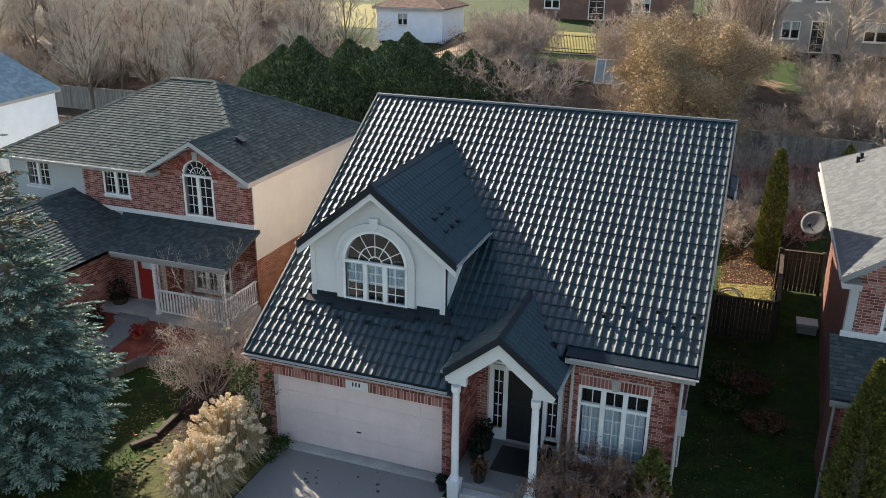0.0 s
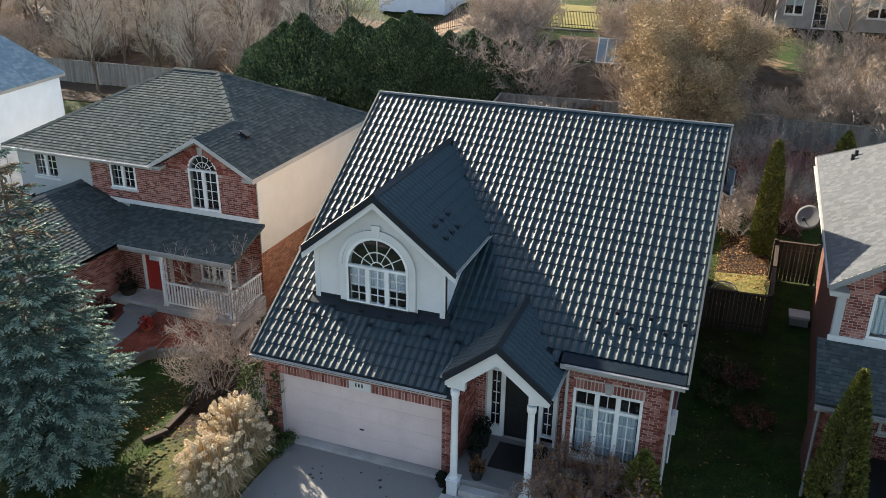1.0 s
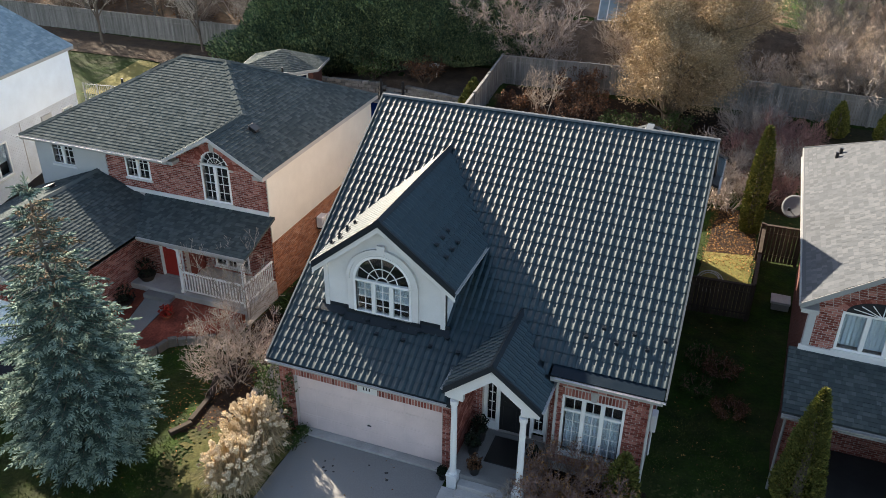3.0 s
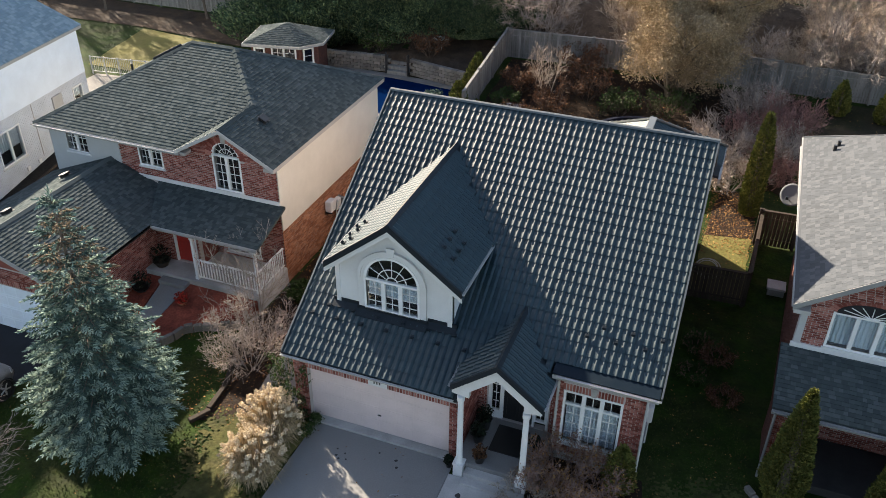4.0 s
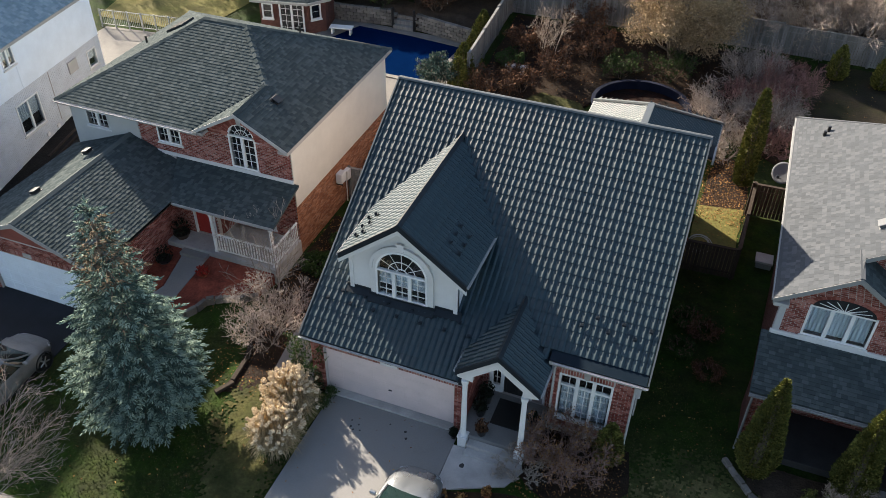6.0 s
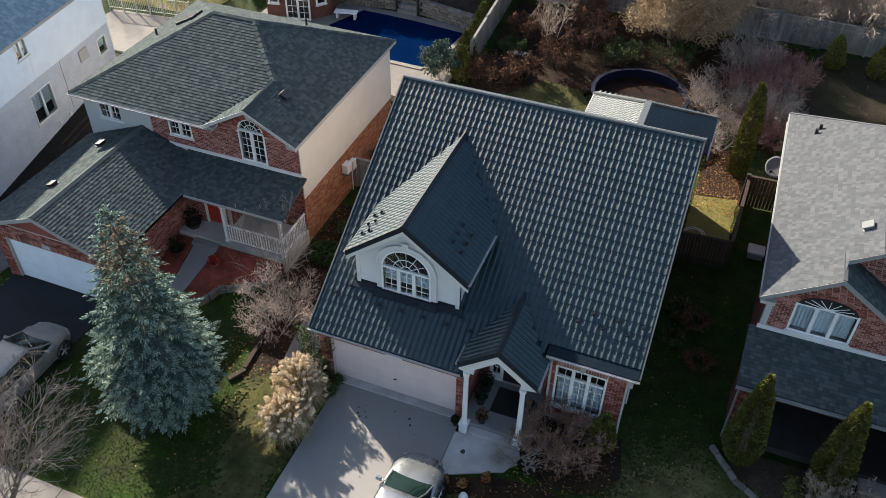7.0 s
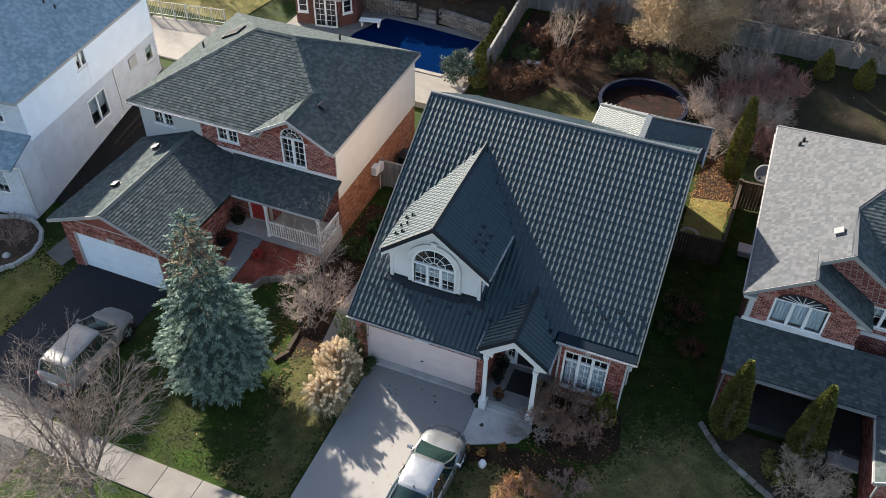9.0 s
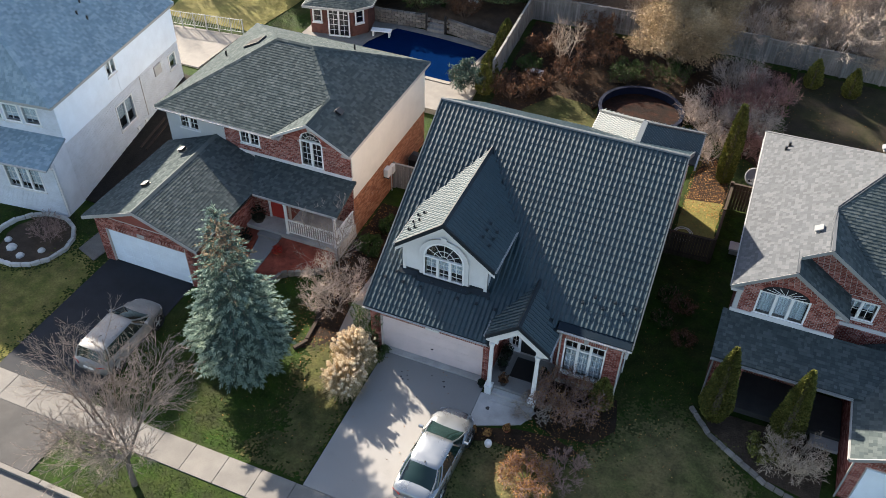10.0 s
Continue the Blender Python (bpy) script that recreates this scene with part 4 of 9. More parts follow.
def west_house():
    house = thing("house", (-9.7, 6, 0), "two-storey red brick house with charcoal shingle hip roof", "house")
    X0, X1, Y0, Y1 = -14.9, -4.45, 6.05, 14.8
    fm = basis((X0, Y0, 0), (1, 0, 0), (0, 0, 1))
    holes = [(0.82, 1.82, 4.14, 5.0), (4.37, 5.35, 4.16, 5.03), (7.80, 8.88, 3.78, 5.2), (5.5, 6.4, 0.42, 2.45), (7.9, 9.3, 1.0, 2.3)]
    front = walling(house, fm, X1 - X0, 5.2, holes, MORTAR, name="front_wall")
    brick_field(front, fm, X1 - X0, 5.2, [(0, 3.4, 3.4, 5.3), (0, 5.3, 0, 3.6)] + [(a - 0.04, b + 0.04, c - 0.04, d + 0.04) for a, b, c, d in holes] + [(7.6, 9.1, 5.05, 5.25)], BRICK, parts=200)
    part("grey_siding", Build().box(X0, X0 + 0.8, Y0 - 0.04, Y0, 3.0, 5.2).box(X0 + 1.84, X0 + 3.4, Y0 - 0.04, Y0, 3.0, 5.2).box(X0 + 0.8, X0 + 1.84, Y0 - 0.04, Y0, 3.0, 4.12).box(X0 + 0.8, X0 + 1.84, Y0 - 0.04, Y0, 5.02, 5.2), GREY_SIDING, house, "pale grey siding panel")
    em = basis((X1, Y0, 0), (0, 1, 0), (0, 0, 1))
    east = walling(house, em, Y1 - Y0, 5.2, [], MORTAR, name="side_wall")
    brick_field(east, em, Y1 - Y0, 2.4, [], BRICK_ORANGE)
    part("siding_backing", Build().box(X1, X1 + 0.03, Y0, Y1, 2.4, 5.2), CREAM, house)
    lap_siding(east, basis((X1 + 0.03, Y0, 0), (0, 1, 0), (0, 0, 1)), [(0, 2.4), (Y1 - Y0, 2.4), (Y1 - Y0, 5.2), (0, 5.2)], CREAM, row=0.12)
    part("rear_wall", Build().box(X0, X1 - 0.25, Y1 - 0.2, Y1, 0, 5.2), CREAM, house)
    part("west_wall", Build().box(X0, X0 + 0.2, Y0 + 0.25, Y1 - 0.2, 0, 5.2), CREAM, house)
    part("belt_course", Build().box(X0 + 3.3, X1 + 0.04, Y0 - 0.06, Y0, 3.52, 3.68, 0.012), STUCCO, house, "pale stone band under the upper windows")
    hip_roof(house, -15.15, -4.25, 5.57, 15.2, 5.28, -10.6, -8.6, 10.37, 7.65, SHINGLE_DARK, SHINGLE_DARK,
             outlines={"front": [(-15.15, 5.57, 5.28), (-8.5, 5.57, 5.28), (-6.42, 7.96, 6.46), (-8.6, 10.37, 7.65), (-10.6, 10.37, 7.65)],
                       "east": [(-4.25, 5.57, 5.28), (-4.25, 15.2, 5.28), (-8.6, 10.37, 7.65), (-6.42, 7.96, 6.46), (-6.42, 5.57, 6.46)]})
    part("soffit", Build().box(-15.1, -8.2, 5.6, 6.05, 5.12, 5.16).box(-4.45, -4.3, 6.05, 15.1, 5.12, 5.16), FASCIA, house)
    part("fascia", Build().box(-15.15, -8.3, 5.55, 5.58, 5.12, 5.28).box(-4.27, -4.24, 5.57, 15.2, 5.12, 5.28).box(-15.17, -15.14, 5.57, 15.2, 5.12, 5.28), FASCIA, house)
    gutter(house, (-15.15, 5.5, 5.27), (-8.4, 5.5, 5.27))
    # front gable
    gw = part("gable_wall", Build().slab([(-8.4, 6.02, 5.15), (-7.12, 6.02, 5.15)] + [(-6.56 - 0.56 * math.cos(math.pi * k / 16), 6.02, 5.155 + 0.56 * math.sin(math.pi * k / 16)) for k in range(1, 16)] + [(-6.0, 6.02, 5.15), (-4.45, 6.02, 5.15), (-6.42, 6.02, 6.28)], (0, 0.2, 0)), MORTAR, house)
    gcells = Build()
    for r in range(15):
        z0 = 5.15 + r * 0.075
        half = (6.28 - z0) / 0.6
        x = -6.42 - half
        while x < -6.42 + half:
            if not ((x + 0.1 + 6.56) ** 2 + (z0 - 5.12) ** 2 < 0.62 ** 2):
                gcells.box(x, min(x + 0.204, -6.42 + half), 6.005, 6.03, z0, z0 + 0.064)
            x += 0.215
    part("brickwork", gcells, BRICK, gw, kind="stuff")
    ring = Build()
    for k in range(22):
        a0, a1 = math.pi * (k + 0.08) / 22, math.pi * (k + 0.92) / 22
        ring.slab([(-6.56 - rr * math.cos(a), 6.0, 5.12 + rr * math.sin(a)) for rr, a in ((0.62, a0), (0.86, a0), (0.86, a1), (0.62, a1))], (0, 0.04, 0))
    part("arch_bricks", ring, BRICK, gw, "ring of upright bricks")
    part("keystone", Build().slab([(-6.64, 5.97, 5.72), (-6.48, 5.97, 5.72), (-6.45, 5.97, 6.02), (-6.67, 5.97, 6.02)], (0, 0.05, 0)), PALE_CONCRETE, gw)
    gl = [Vector((-8.5, 5.57, 5.28)), Vector((-6.42, 5.57, 6.46)), Vector((-6.42, 7.96, 6.46))]
    gsl = pitch(house, gl, SHINGLE_DARK, 0.1, "gable_slope")
    shingle_field(gsl, gl, (2.08, 0, 1.18), SHINGLE_DARK)
    for xe in (-8.5, -4.25):
        sg = 1 if xe < -6.42 else -1
        rake(house, xe, 5.28, -6.42, 6.46, 5.545, 0.01, 0.15, 0.022, GUTTER, "rake_board")
        part("rake_soffit", Build().slab([(xe + 0.1 * sg, 5.6, 5.22), (-6.42, 5.6, 6.30), (-6.42, 6.03, 6.30), (xe + 0.1 * sg, 6.03, 5.22)], (0, 0, -0.02)), FASCIA, house)
        part("return_box", Build().box(min(xe, xe + 0.45 * sg), max(xe, xe + 0.45 * sg), 5.6, 6.02, 5.1, 5.24, 0.01), FASCIA, house)
    part("ridge_cap", Build().slab([(-6.54, 5.57, 6.42), (-6.42, 5.57, 6.50), (-6.30, 5.57, 6.42)], (0, 2.4, 0)), SHINGLE_DARK, house)
    for x, z, w, h in ((X0 + 0.82, 4.14, 1.0, 0.86), (X0 + 4.37, 4.16, 0.98, 0.87)):
        window(house, basis((x, Y0, z), (1, 0, 0), (0, 0, 1)), w, h, cols=2, rows=3, sashes=2)
    window(house, basis((X0 + 7.8, Y0, 3.78), (1, 0, 0), (0, 0, 1)), 1.08, 1.34, cols=2, rows=4, sashes=2, arch=True)
    window(house, basis((X0 + 7.9, Y0, 1.0), (1, 0, 0), (0, 0, 1)), 1.4, 1.3, cols=2, rows=3, sashes=3)
    vm = basis((-9.5, 4.9, 0), (1, 0, 0), (0, 0, 1))
    vest = walling(house, vm, 1.95, 3.05, [(0.88, 1.78, 0.78, 2.75)], MORTAR, name="entry_wall")
    brick_field(vest, vm, 1.95, 2.95, [(0.80, 1.86, 0.7, 2.82)], BRICK)
    part("entry_side_wall", Build().box(-7.75, -7.55, 5.12, 6.04, 0, 3.1), BRICK, house)
    dr = part("red_door", Build(vm).box(0.9, 1.76, 0.06, 0.11, 0.79, 2.74, 0.008).box(1.0, 1.66, 0.04, 0.08, 0.95, 1.7, 0.01).box(1.0, 1.66, 0.04, 0.08, 1.82, 2.6, 0.01), RED_PAINT, house, "red front door with a small light")
    part("door_light", Build(vm).box(1.1, 1.56, 0.03, 0.05, 1.95, 2.5), CURTAIN, dr)
    part("door_frame", Build(vm).box(0.82, 0.9, -0.02, 0.14, 0.76, 2.8, 0.008).box(1.76, 1.84, -0.02, 0.14, 0.76, 2.8, 0.008), WHITE_TRIM, house)
    # garage wing and porch roof
    gx0, gx1 = -14.9, -9.5
    gm = basis((gx0, -0.3, 0), (1, 0, 0), (0, 0, 1))
    gh = (0.55, 5.0, 0, 2.1)
    gfront = walling(house, gm, gx1 - gx0, 2.9, [gh], MORTAR, name="garage_wall")
    brick_field(gfront, gm, gx1 - gx0, 2.9, [(0.5, 5.05, 0, 2.15)], BRICK, soldier=[(0.5, 5.05, 2.15, 2.4)])
    part("garage_gable", Build().slab([(-14.9, -0.3, 2.9), (-9.5, -0.3, 2.9), (-11.95, -0.3, 4.05)], (0, 0.2, 0)), BRICK, house)
    gs = basis((gx1, -0.3, 0), (0, 1, 0), (0, 0, 1))
    gside = walling(house, gs, 6.3, 2.95, [], MORTAR, name="garage_side_wall")
    brick_field(gside, gs, 6.3, 2.95, [], BRICK)
    part("wall_box", Build().box(-9.5, -9.35, 4.9, 5.4, 1.6, 1.9, 0.02), BLACK_PAINT, house)
    part("garage_west_wall", Build().box(gx0, gx0 + 0.2, -0.05, 6.05, 0, 2.95), MORTAR, house)
    gdoor = Build()
    for i in range(4):
        gdoor.box(-14.34, -9.91, -0.2, -0.15, 0.03 + i * 0.52, 0.03 + i * 0.52 + 0.514, 0.006)
        for k in range(8):
            gdoor.box(-14.26 + k * 0.545, -13.78 + k * 0.545, -0.212, -0.19, 0.1 + i * 0.52, 0.46 + i * 0.52, 0.008)
    part("garage_door", gdoor, SNOW_SIDING, house, "white panelled garage door")
    part("number_plate", Build().box(-12.5, -12.1, -0.34, -0.3, 2.2, 2.4, 0.008), PALE_CONCRETE, house)
    gable_slopes(house, -15.2, -8.80, -12.0, 2.90, 4.15, -0.72, 6.05, 6.05, SHINGLE_DARK, FASCIA)
    po = [Vector((-9.9, 6.06, 3.52)), Vector((-4.22, 6.06, 3.52)), Vector((-4.22, 3.92, 2.88)), Vector((-8.85, 3.92, 2.88))]
    ps = pitch(house, po, SHINGLE_DARK, 0.1, "porch_roof")
    shingle_field(ps, po, (0, 2.14, 0.64), SHINGLE_DARK)
    part("porch_fascia", Build().box(-8.85, -4.22, 3.88, 3.92, 2.78, 2.88, 0.008), FASCIA, house)
    part("garage_fascia", Build().box(-8.84, -8.80, -0.7, 3.9, 2.80, 2.9), FASCIA, house)
    part("garage_fascia", Build().box(-15.22, -15.18, -0.7, 6.0, 2.74, 2.9), FASCIA, house)
    part("porch_beam", Build().box(-8.9, -4.35, 4.02, 4.22, 2.62, 2.76, 0.01), FASCIA, house)
    part("porch_floor", Build().box(-9.5, -4.4, 3.95, 6.04, 0, 0.74, 0.012), PALE_CONCRETE, house)
    part("porch_step", Build().box(-8.7, -7.5, 3.6, 3.95, 0, 0.63, 0.012), CONCRETE, house)
    for x in (-7.2, -4.5):
        part("porch_post", Build().box(x - 0.055, x + 0.055, 4.065, 4.175, 0.74, 2.62, 0.01).box(x - 0.075, x + 0.075, 4.045, 4.195, 0.74, 0.86, 0.01).box(x - 0.075, x + 0.075, 4.045, 4.195, 2.52, 2.62, 0.01), WHITE_TRIM, house, "white square porch post")
    rail = part("railing", Build().box(-7.13, -4.57, 4.08, 4.16, 1.60, 1.66, 0.01).box(-7.13, -4.57, 4.09, 4.15, 0.84, 0.89, 0.01).box(-4.54, -4.46, 4.2, 6.0, 1.60, 1.66, 0.01).box(-4.53, -4.47, 4.2, 6.0, 0.84, 0.89, 0.01), WHITE_TRIM, house, "white slatted porch railing")
    bal = Build().box(-0.018, 0.018, -0.018, 0.018, 0.89, 1.60).mesh("baluster", WHITE_TRIM)
    for x, y in [(-7.03 + 0.125 * i, 4.12) for i in range(20)] + [(-4.5, 4.32 + 0.125 * i) for i in range(14)]:
        ob = part("baluster", bal, None, rail)
        ob.matrix_basis = Matrix.Translation((x, y, 0))

    def slope_m(p, u, v):
        u, v = Vector(u).normalized(), Vector(v).normalized()
        return Matrix.Translation(p) @ Matrix((u, v, u.cross(v))).transposed().to_4x4()
    roof_vent(house, slope_m((-6.0 + 0.2, 7.6, 5.28 + 0.545 * 1.55), (0, 1, 0), (-4.35, 0, 2.37)), BLACK_PAINT)
    for x, y in ((-13.05, 1.6), (-13.2, 4.7)):
        roof_vent(house, slope_m((x, y, 2.9 + (x + 15.2) * 0.39), (0, -1, 0), (3.2, 0, 1.25)), BLACK_PAINT)
    sm_ = slope_m((-12.4, 10.95, 5.28 + 2.75 * 0.521), (0, -1, 0), (1, 0, 0.521))
    sky_l = part("skylight", Build(sm_).box(-0.4, 0.4, -0.55, 0.55, 0.0, 0.12, 0.01), DARK_TRIM, house, "dark framed skylight")
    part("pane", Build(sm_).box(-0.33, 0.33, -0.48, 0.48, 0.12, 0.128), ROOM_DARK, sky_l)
    for x, y in ((-13.9, 10.3), (-7.6, 12.9)):
        zz = min(5.28 + (x + 15.15) * 0.52, 5.28 + (15.2 - y) * 0.49)
        part("vent_pipe", Build().rod((x, y, zz - 0.05), (x, y, zz + 0.35), 0.05, n=8), BLACK_PAINT, house)


west_house()


# ---- the white-sided house further west, turned a little to the street ----
def far_west_house():
    ang = math.degrees(math.atan2(1.36, 11.16))
    m = pose(-18.92, 2.83, 0, 0, 0, ang)
    house = thing("house", (-24, 8, 0), "two-storey pale brick and white siding house", "house")
    W, D = 15.0, 11.24
    em = m @ basis((0, 0, 0), (0, 1, 0), (0, 0, 1))
    holes = [(4.38, 5.84, 1.67, 3.1), (4.46, 5.16, 5.03, 5.75), (10.05, 10.68, 2.41, 3.2)]
    east = walling(house, em, D, 5.85, holes, MORTAR_PALE, name="side_wall")
    brick_field(east, em, D, 3.7, [(a - 0.05, b + 0.05, c - 0.05, d + 0.05) for a, b, c, d in holes], BRICK_PALE)
    sm = m @ basis((0.03, 0, 0), (0, 1, 0), (0, 0, 1))
    part("siding_backing", Build(m).box(0, 0.03, 0, 4.46, 3.7, 5.85).box(0, 0.03, 5.16, D, 3.7, 5.85).box(0, 0.03, 4.46, 5.16, 3.7, 5.03).box(0, 0.03, 4.46, 5.16, 5.75, 5.85), SNOW_SIDING, house)
    lap_siding(east, sm, [(0, 3.7), (4.46, 3.7), (4.46, 5.85), (0, 5.85)], SNOW_SIDING, row=0.13)
    lap_siding(east, sm, [(5.16, 3.7), (D, 3.7), (D, 5.85), (5.16, 5.85)], SNOW_SIDING, row=0.13)
    for a, b, c, d in holes:
        window(house, m @ basis((0.02, a, c), (0, 1, 0), (0, 0, 1)), b - a, d - c, cols=1, rows=1, sashes=2 if b - a > 0.65 else 1, curtain=0.6)
    fm = m @ basis((-W, 0, 0), (1, 0, 0), (0, 0, 1))
    fh = [(W - 3.0, W - 2.2, 4.6, 5.5), (W - 1.9, W - 1.1, 4.6, 5.5), (W - 4.1, W - 3.3, 4.6, 5.5)]
    front = walling(house, fm, W, 5.85, fh, MORTAR_PALE, name="front_wall")
    brick_field(front, fm, W, 5.85, [(a - 0.05, b + 0.05, c - 0.05, d + 0.05) for a, b, c, d in fh], BRICK_PALE)
    for a, b, c, d in fh:
        window(house, m @ basis((a - W, 0.0, c), (1, 0, 0), (0, 0, 1)), b - a, d - c, cols=2, rows=2, curtain=0.8)
    part("rear_wall", Build(m).box(-W, 0, D - 0.2, D, 0, 5.85), SNOW_SIDING, house)
    part("west_wall", Build(m).box(-W, -W + 0.2, 0.2, D - 0.2, 0, 5.85), SNOW_SIDING, house)
    hip_roof(house, -0.3, D + 0.3, -0.16, W + 0.3, 5.99, 3.8, 7.6, W / 2, 12.2, SHINGLE_BLUE, SHINGLE_BLUE, m @ pose(0, 0, 0, 0, 0, 90))
    part("fascia", Build(m).box(0.14, 0.17, -0.3, D + 0.3, 5.84, 5.97).box(-W, 0.14, -0.33, -0.29, 5.84, 5.97), FASCIA, house)
    part("soffit", Build(m).box(0.03, 0.14, -0.28, D + 0.28, 5.84, 5.87), FASCIA, house)
    part("downpipe", Build(m).rod((0.06, -1.38, 0.1), (0.06, -1.38, 3.1), 0.035).rod((0.06, -1.38, 3.1), (0.0, -1.75, 3.3), 0.035), WHITE_TRIM, house)
    part("conduit", Build(m).rod((0.03, 6.95, 1.1), (0.03, 6.95, 3.65), 0.022, n=6), GUTTER, house)
    part("wall_panel", Build(m).box(0.0, 0.09, 8.4, 9.1, 2.8, 3.4, 0.01), GUTTER, house, "grey flat wall panel")
    for y in (5.75, 6.58):
        part("wall_vent", Build(m).box(0.0, 0.1, y - 0.1, y + 0.1, 0.85, 1.05, 0.015), WHITE_TRIM, house)
    # ground floor reaching out to the street under a lean-to roof
    bm_ = m @ basis((-5.2, -1.4, 0), (1, 0, 0), (0, 0, 1))
    bh = [(2.3, 4.3, 1.5, 2.85)]
    bay = walling(house, bm_, 5.197, 3.3, bh, MORTAR_PALE, name="bay_wall")
    brick_field(bay, bm_, 5.197, 3.3, [(2.25, 4.35, 1.45, 2.9)], BRICK_PALE)
    part("bay_side_wall", Build(m).box(-0.2, -0.003, -1.15, -0.002, 0, 3.3), BRICK_PALE, house)
    window(house, m @ basis((-2.9, -1.4, 1.5), (1, 0, 0), (0, 0, 1)), 2.0, 1.35, cols=2, rows=3, sashes=3, curtain=0.8)
    o = [m @ Vector(p) for p in ((-5.5, -1.9, 3.36), (0.12, -1.9, 3.36), (0.12, -0.01, 4.05), (-5.5, -0.01, 4.05))]
    s1 = pitch(house, o, SHINGLE_BLUE, 0.1, "bay_roof")
    shingle_field(s1, o, (m.to_3x3() @ Vector((0, 1.9, 0.69))), SHINGLE_BLUE)
    part("bay_cheek", Build(m).slab([(-0.004, -1.4, 3.3), (-0.004, -0.002, 3.3), (-0.004, -0.002, 3.92), (-0.004, -1.4, 3.42)], (-0.2, 0, 0)), BRICK_PALE, house)
    part("bay_gutter", Build(m).box(-5.5, 0.12, -1.99, -1.9, 3.27, 3.36, 0.012), GUTTER, house)
    for x, y in ((-2.2, 6.6), (-1.5, 6.0), (-1.9, 5.8)):
        p = m @ Vector((x, y, 5.99 + (0.16 - x) * 0.733))
        part("vent_pipe", Build().rod(p - Vector((0, 0, 0.1)), p + Vector((0, 0, 0.35)), 0.05, n=8), BLACK_PAINT, house)


far_west_house()


# ---- the house to the east ----
def gable_bricks(wall, xl, xr, xc, z0, zr, y, mat):
    """Courses of bricks on a gable, cut to its slopes."""
    b = Build()
    r, z = 0, z0
    while z < zr - 0.08:
        f = (zr - z - 0.07) / (zr - z0)
        xa, xb = xc - (xc - xl) * f, xc + (xr - xc) * f
        x = xa - (0.11 if r % 2 else 0)
        while x < xb:
            p, q = max(xa, x), min(xb, x + 0.198)
            if q - p > 0.03:
                b.box(p, q, y - 0.012, y + 0.01, z, z + 0.058)
            x += 0.215
        z += 0.075
        r += 1
    part("brickwork", b, mat, wall, kind="stuff")


def east_house():
    house = thing("house", (18, 8, 0), "two-storey brick house with grey shingle roof, sunlit slopes painted paler", "house")
    X0, Y0, X1, Y1 = 13.75, 4.45, 24.0, 14.9
    fm = basis((X0, Y0, 0), (1, 0, 0), (0, 0, 1))
    holes = [(0.85, 2.65, 3.85, 4.95)]
    front = walling(house, fm, 3.9, 5.1, holes, MORTAR, name="front_wall")
    brick_field(front, fm, 3.9, 5.1, [(0.8, 2.7, 3.8, 5.0)], BRICK, parts=120)
    gb = part("gable_wall", Build().slab([(13.75, Y0, 5.1), (17.6, Y0, 5.1), (15.5, Y0, 6.58)], (0, 0.2, 0)), MORTAR, house)
    gable_bricks(gb, 13.75, 17.6, 15.5, 5.1, 6.56, Y0, BRICK)
    f2 = basis((17.65, 5.4, 0), (1, 0, 0), (0, 0, 1))
    h2 = [(0.15, 1.25, 4.1, 4.95)]
    front2 = walling(house, f2, 6.35, 5.2, h2, MORTAR, name="set_back_wall")
    brick_field(front2, f2, 6.35, 5.2, [(0.1, 1.3, 4.05, 5.0)], BRICK)
    gb2 = part("gable_wall", Build().slab([(15.0, 5.4, 5.2), (19.3, 5.4, 5.2), (19.3, 5.4, 5.35), (16.5, 5.4, 7.27), (15.0, 5.4, 6.2)], (0, 0.2, 0)), MORTAR, house)
    gable_bricks(gb2, 14.0, 19.4, 16.5, 5.2, 7.2, 5.4, BRICK)
    part("return_wall", Build().box(17.45, 17.65, Y0 + 0.22, 5.4, 0, 5.1), BRICK, house)
    wm = basis((X0 + 0.48, Y1, 0), (-0.46, Y0 + 0.22 - Y1, 0), (0, 0, 1))
    west = walling(house, wm, Y1 - Y0 - 0.22, 5.2, [], MORTAR, name="side_wall")
    # darker brick than the front: the alley's shade painted into this side
    brick_field(west, wm, Y1 - Y0 - 0.22, 5.1, [], BRICK_DARKENED)
    part("corner_siding", Build().box(X0 - 0.03, X0 - 0.014, Y0 - 0.03, Y0 + 0.24, 3.6, 5.1).box(X0 - 0.03, X0 + 0.16, Y0 - 0.035, Y0 - 0.014, 3.73, 5.1), GREY_SIDING, house, "pale grey siding at the corner")
    part("rear_wall", Build().box(X0 + 0.72, X1, Y1 - 0.2, Y1, 0, 5.2), CREAM, house)
    part("east_wall", Build().box(X1 - 0.2, X1, 5.6, Y1 - 0.2, 0, 5.2), CREAM, house)
    window(house, basis((X0 + 0.85, Y0, 3.85), (1, 0, 0), (0, 0, 1)), 1.8, 1.1, cols=1, rows=1, sashes=3, curtain=0.97)
    window(house, basis((17.65 + 0.15, 5.4, 4.1), (1, 0, 0), (0, 0, 1)), 1.1, 0.85, cols=2, rows=2, sashes=2, curtain=0.5)
    part("belt_course", Build().box(X0 - 0.1, 17.7, Y0 - 0.08, Y0, 3.55, 3.72, 0.012).box(17.7, X1, 5.32, 5.4, 3.55, 3.72, 0.012), STUCCO, house)
    ring = Build()
    for k in range(20):
        a0, a1 = math.pi * (0.15 + 0.7 * (k + 0.06) / 20), math.pi * (0.15 + 0.7 * (k + 0.94) / 20)
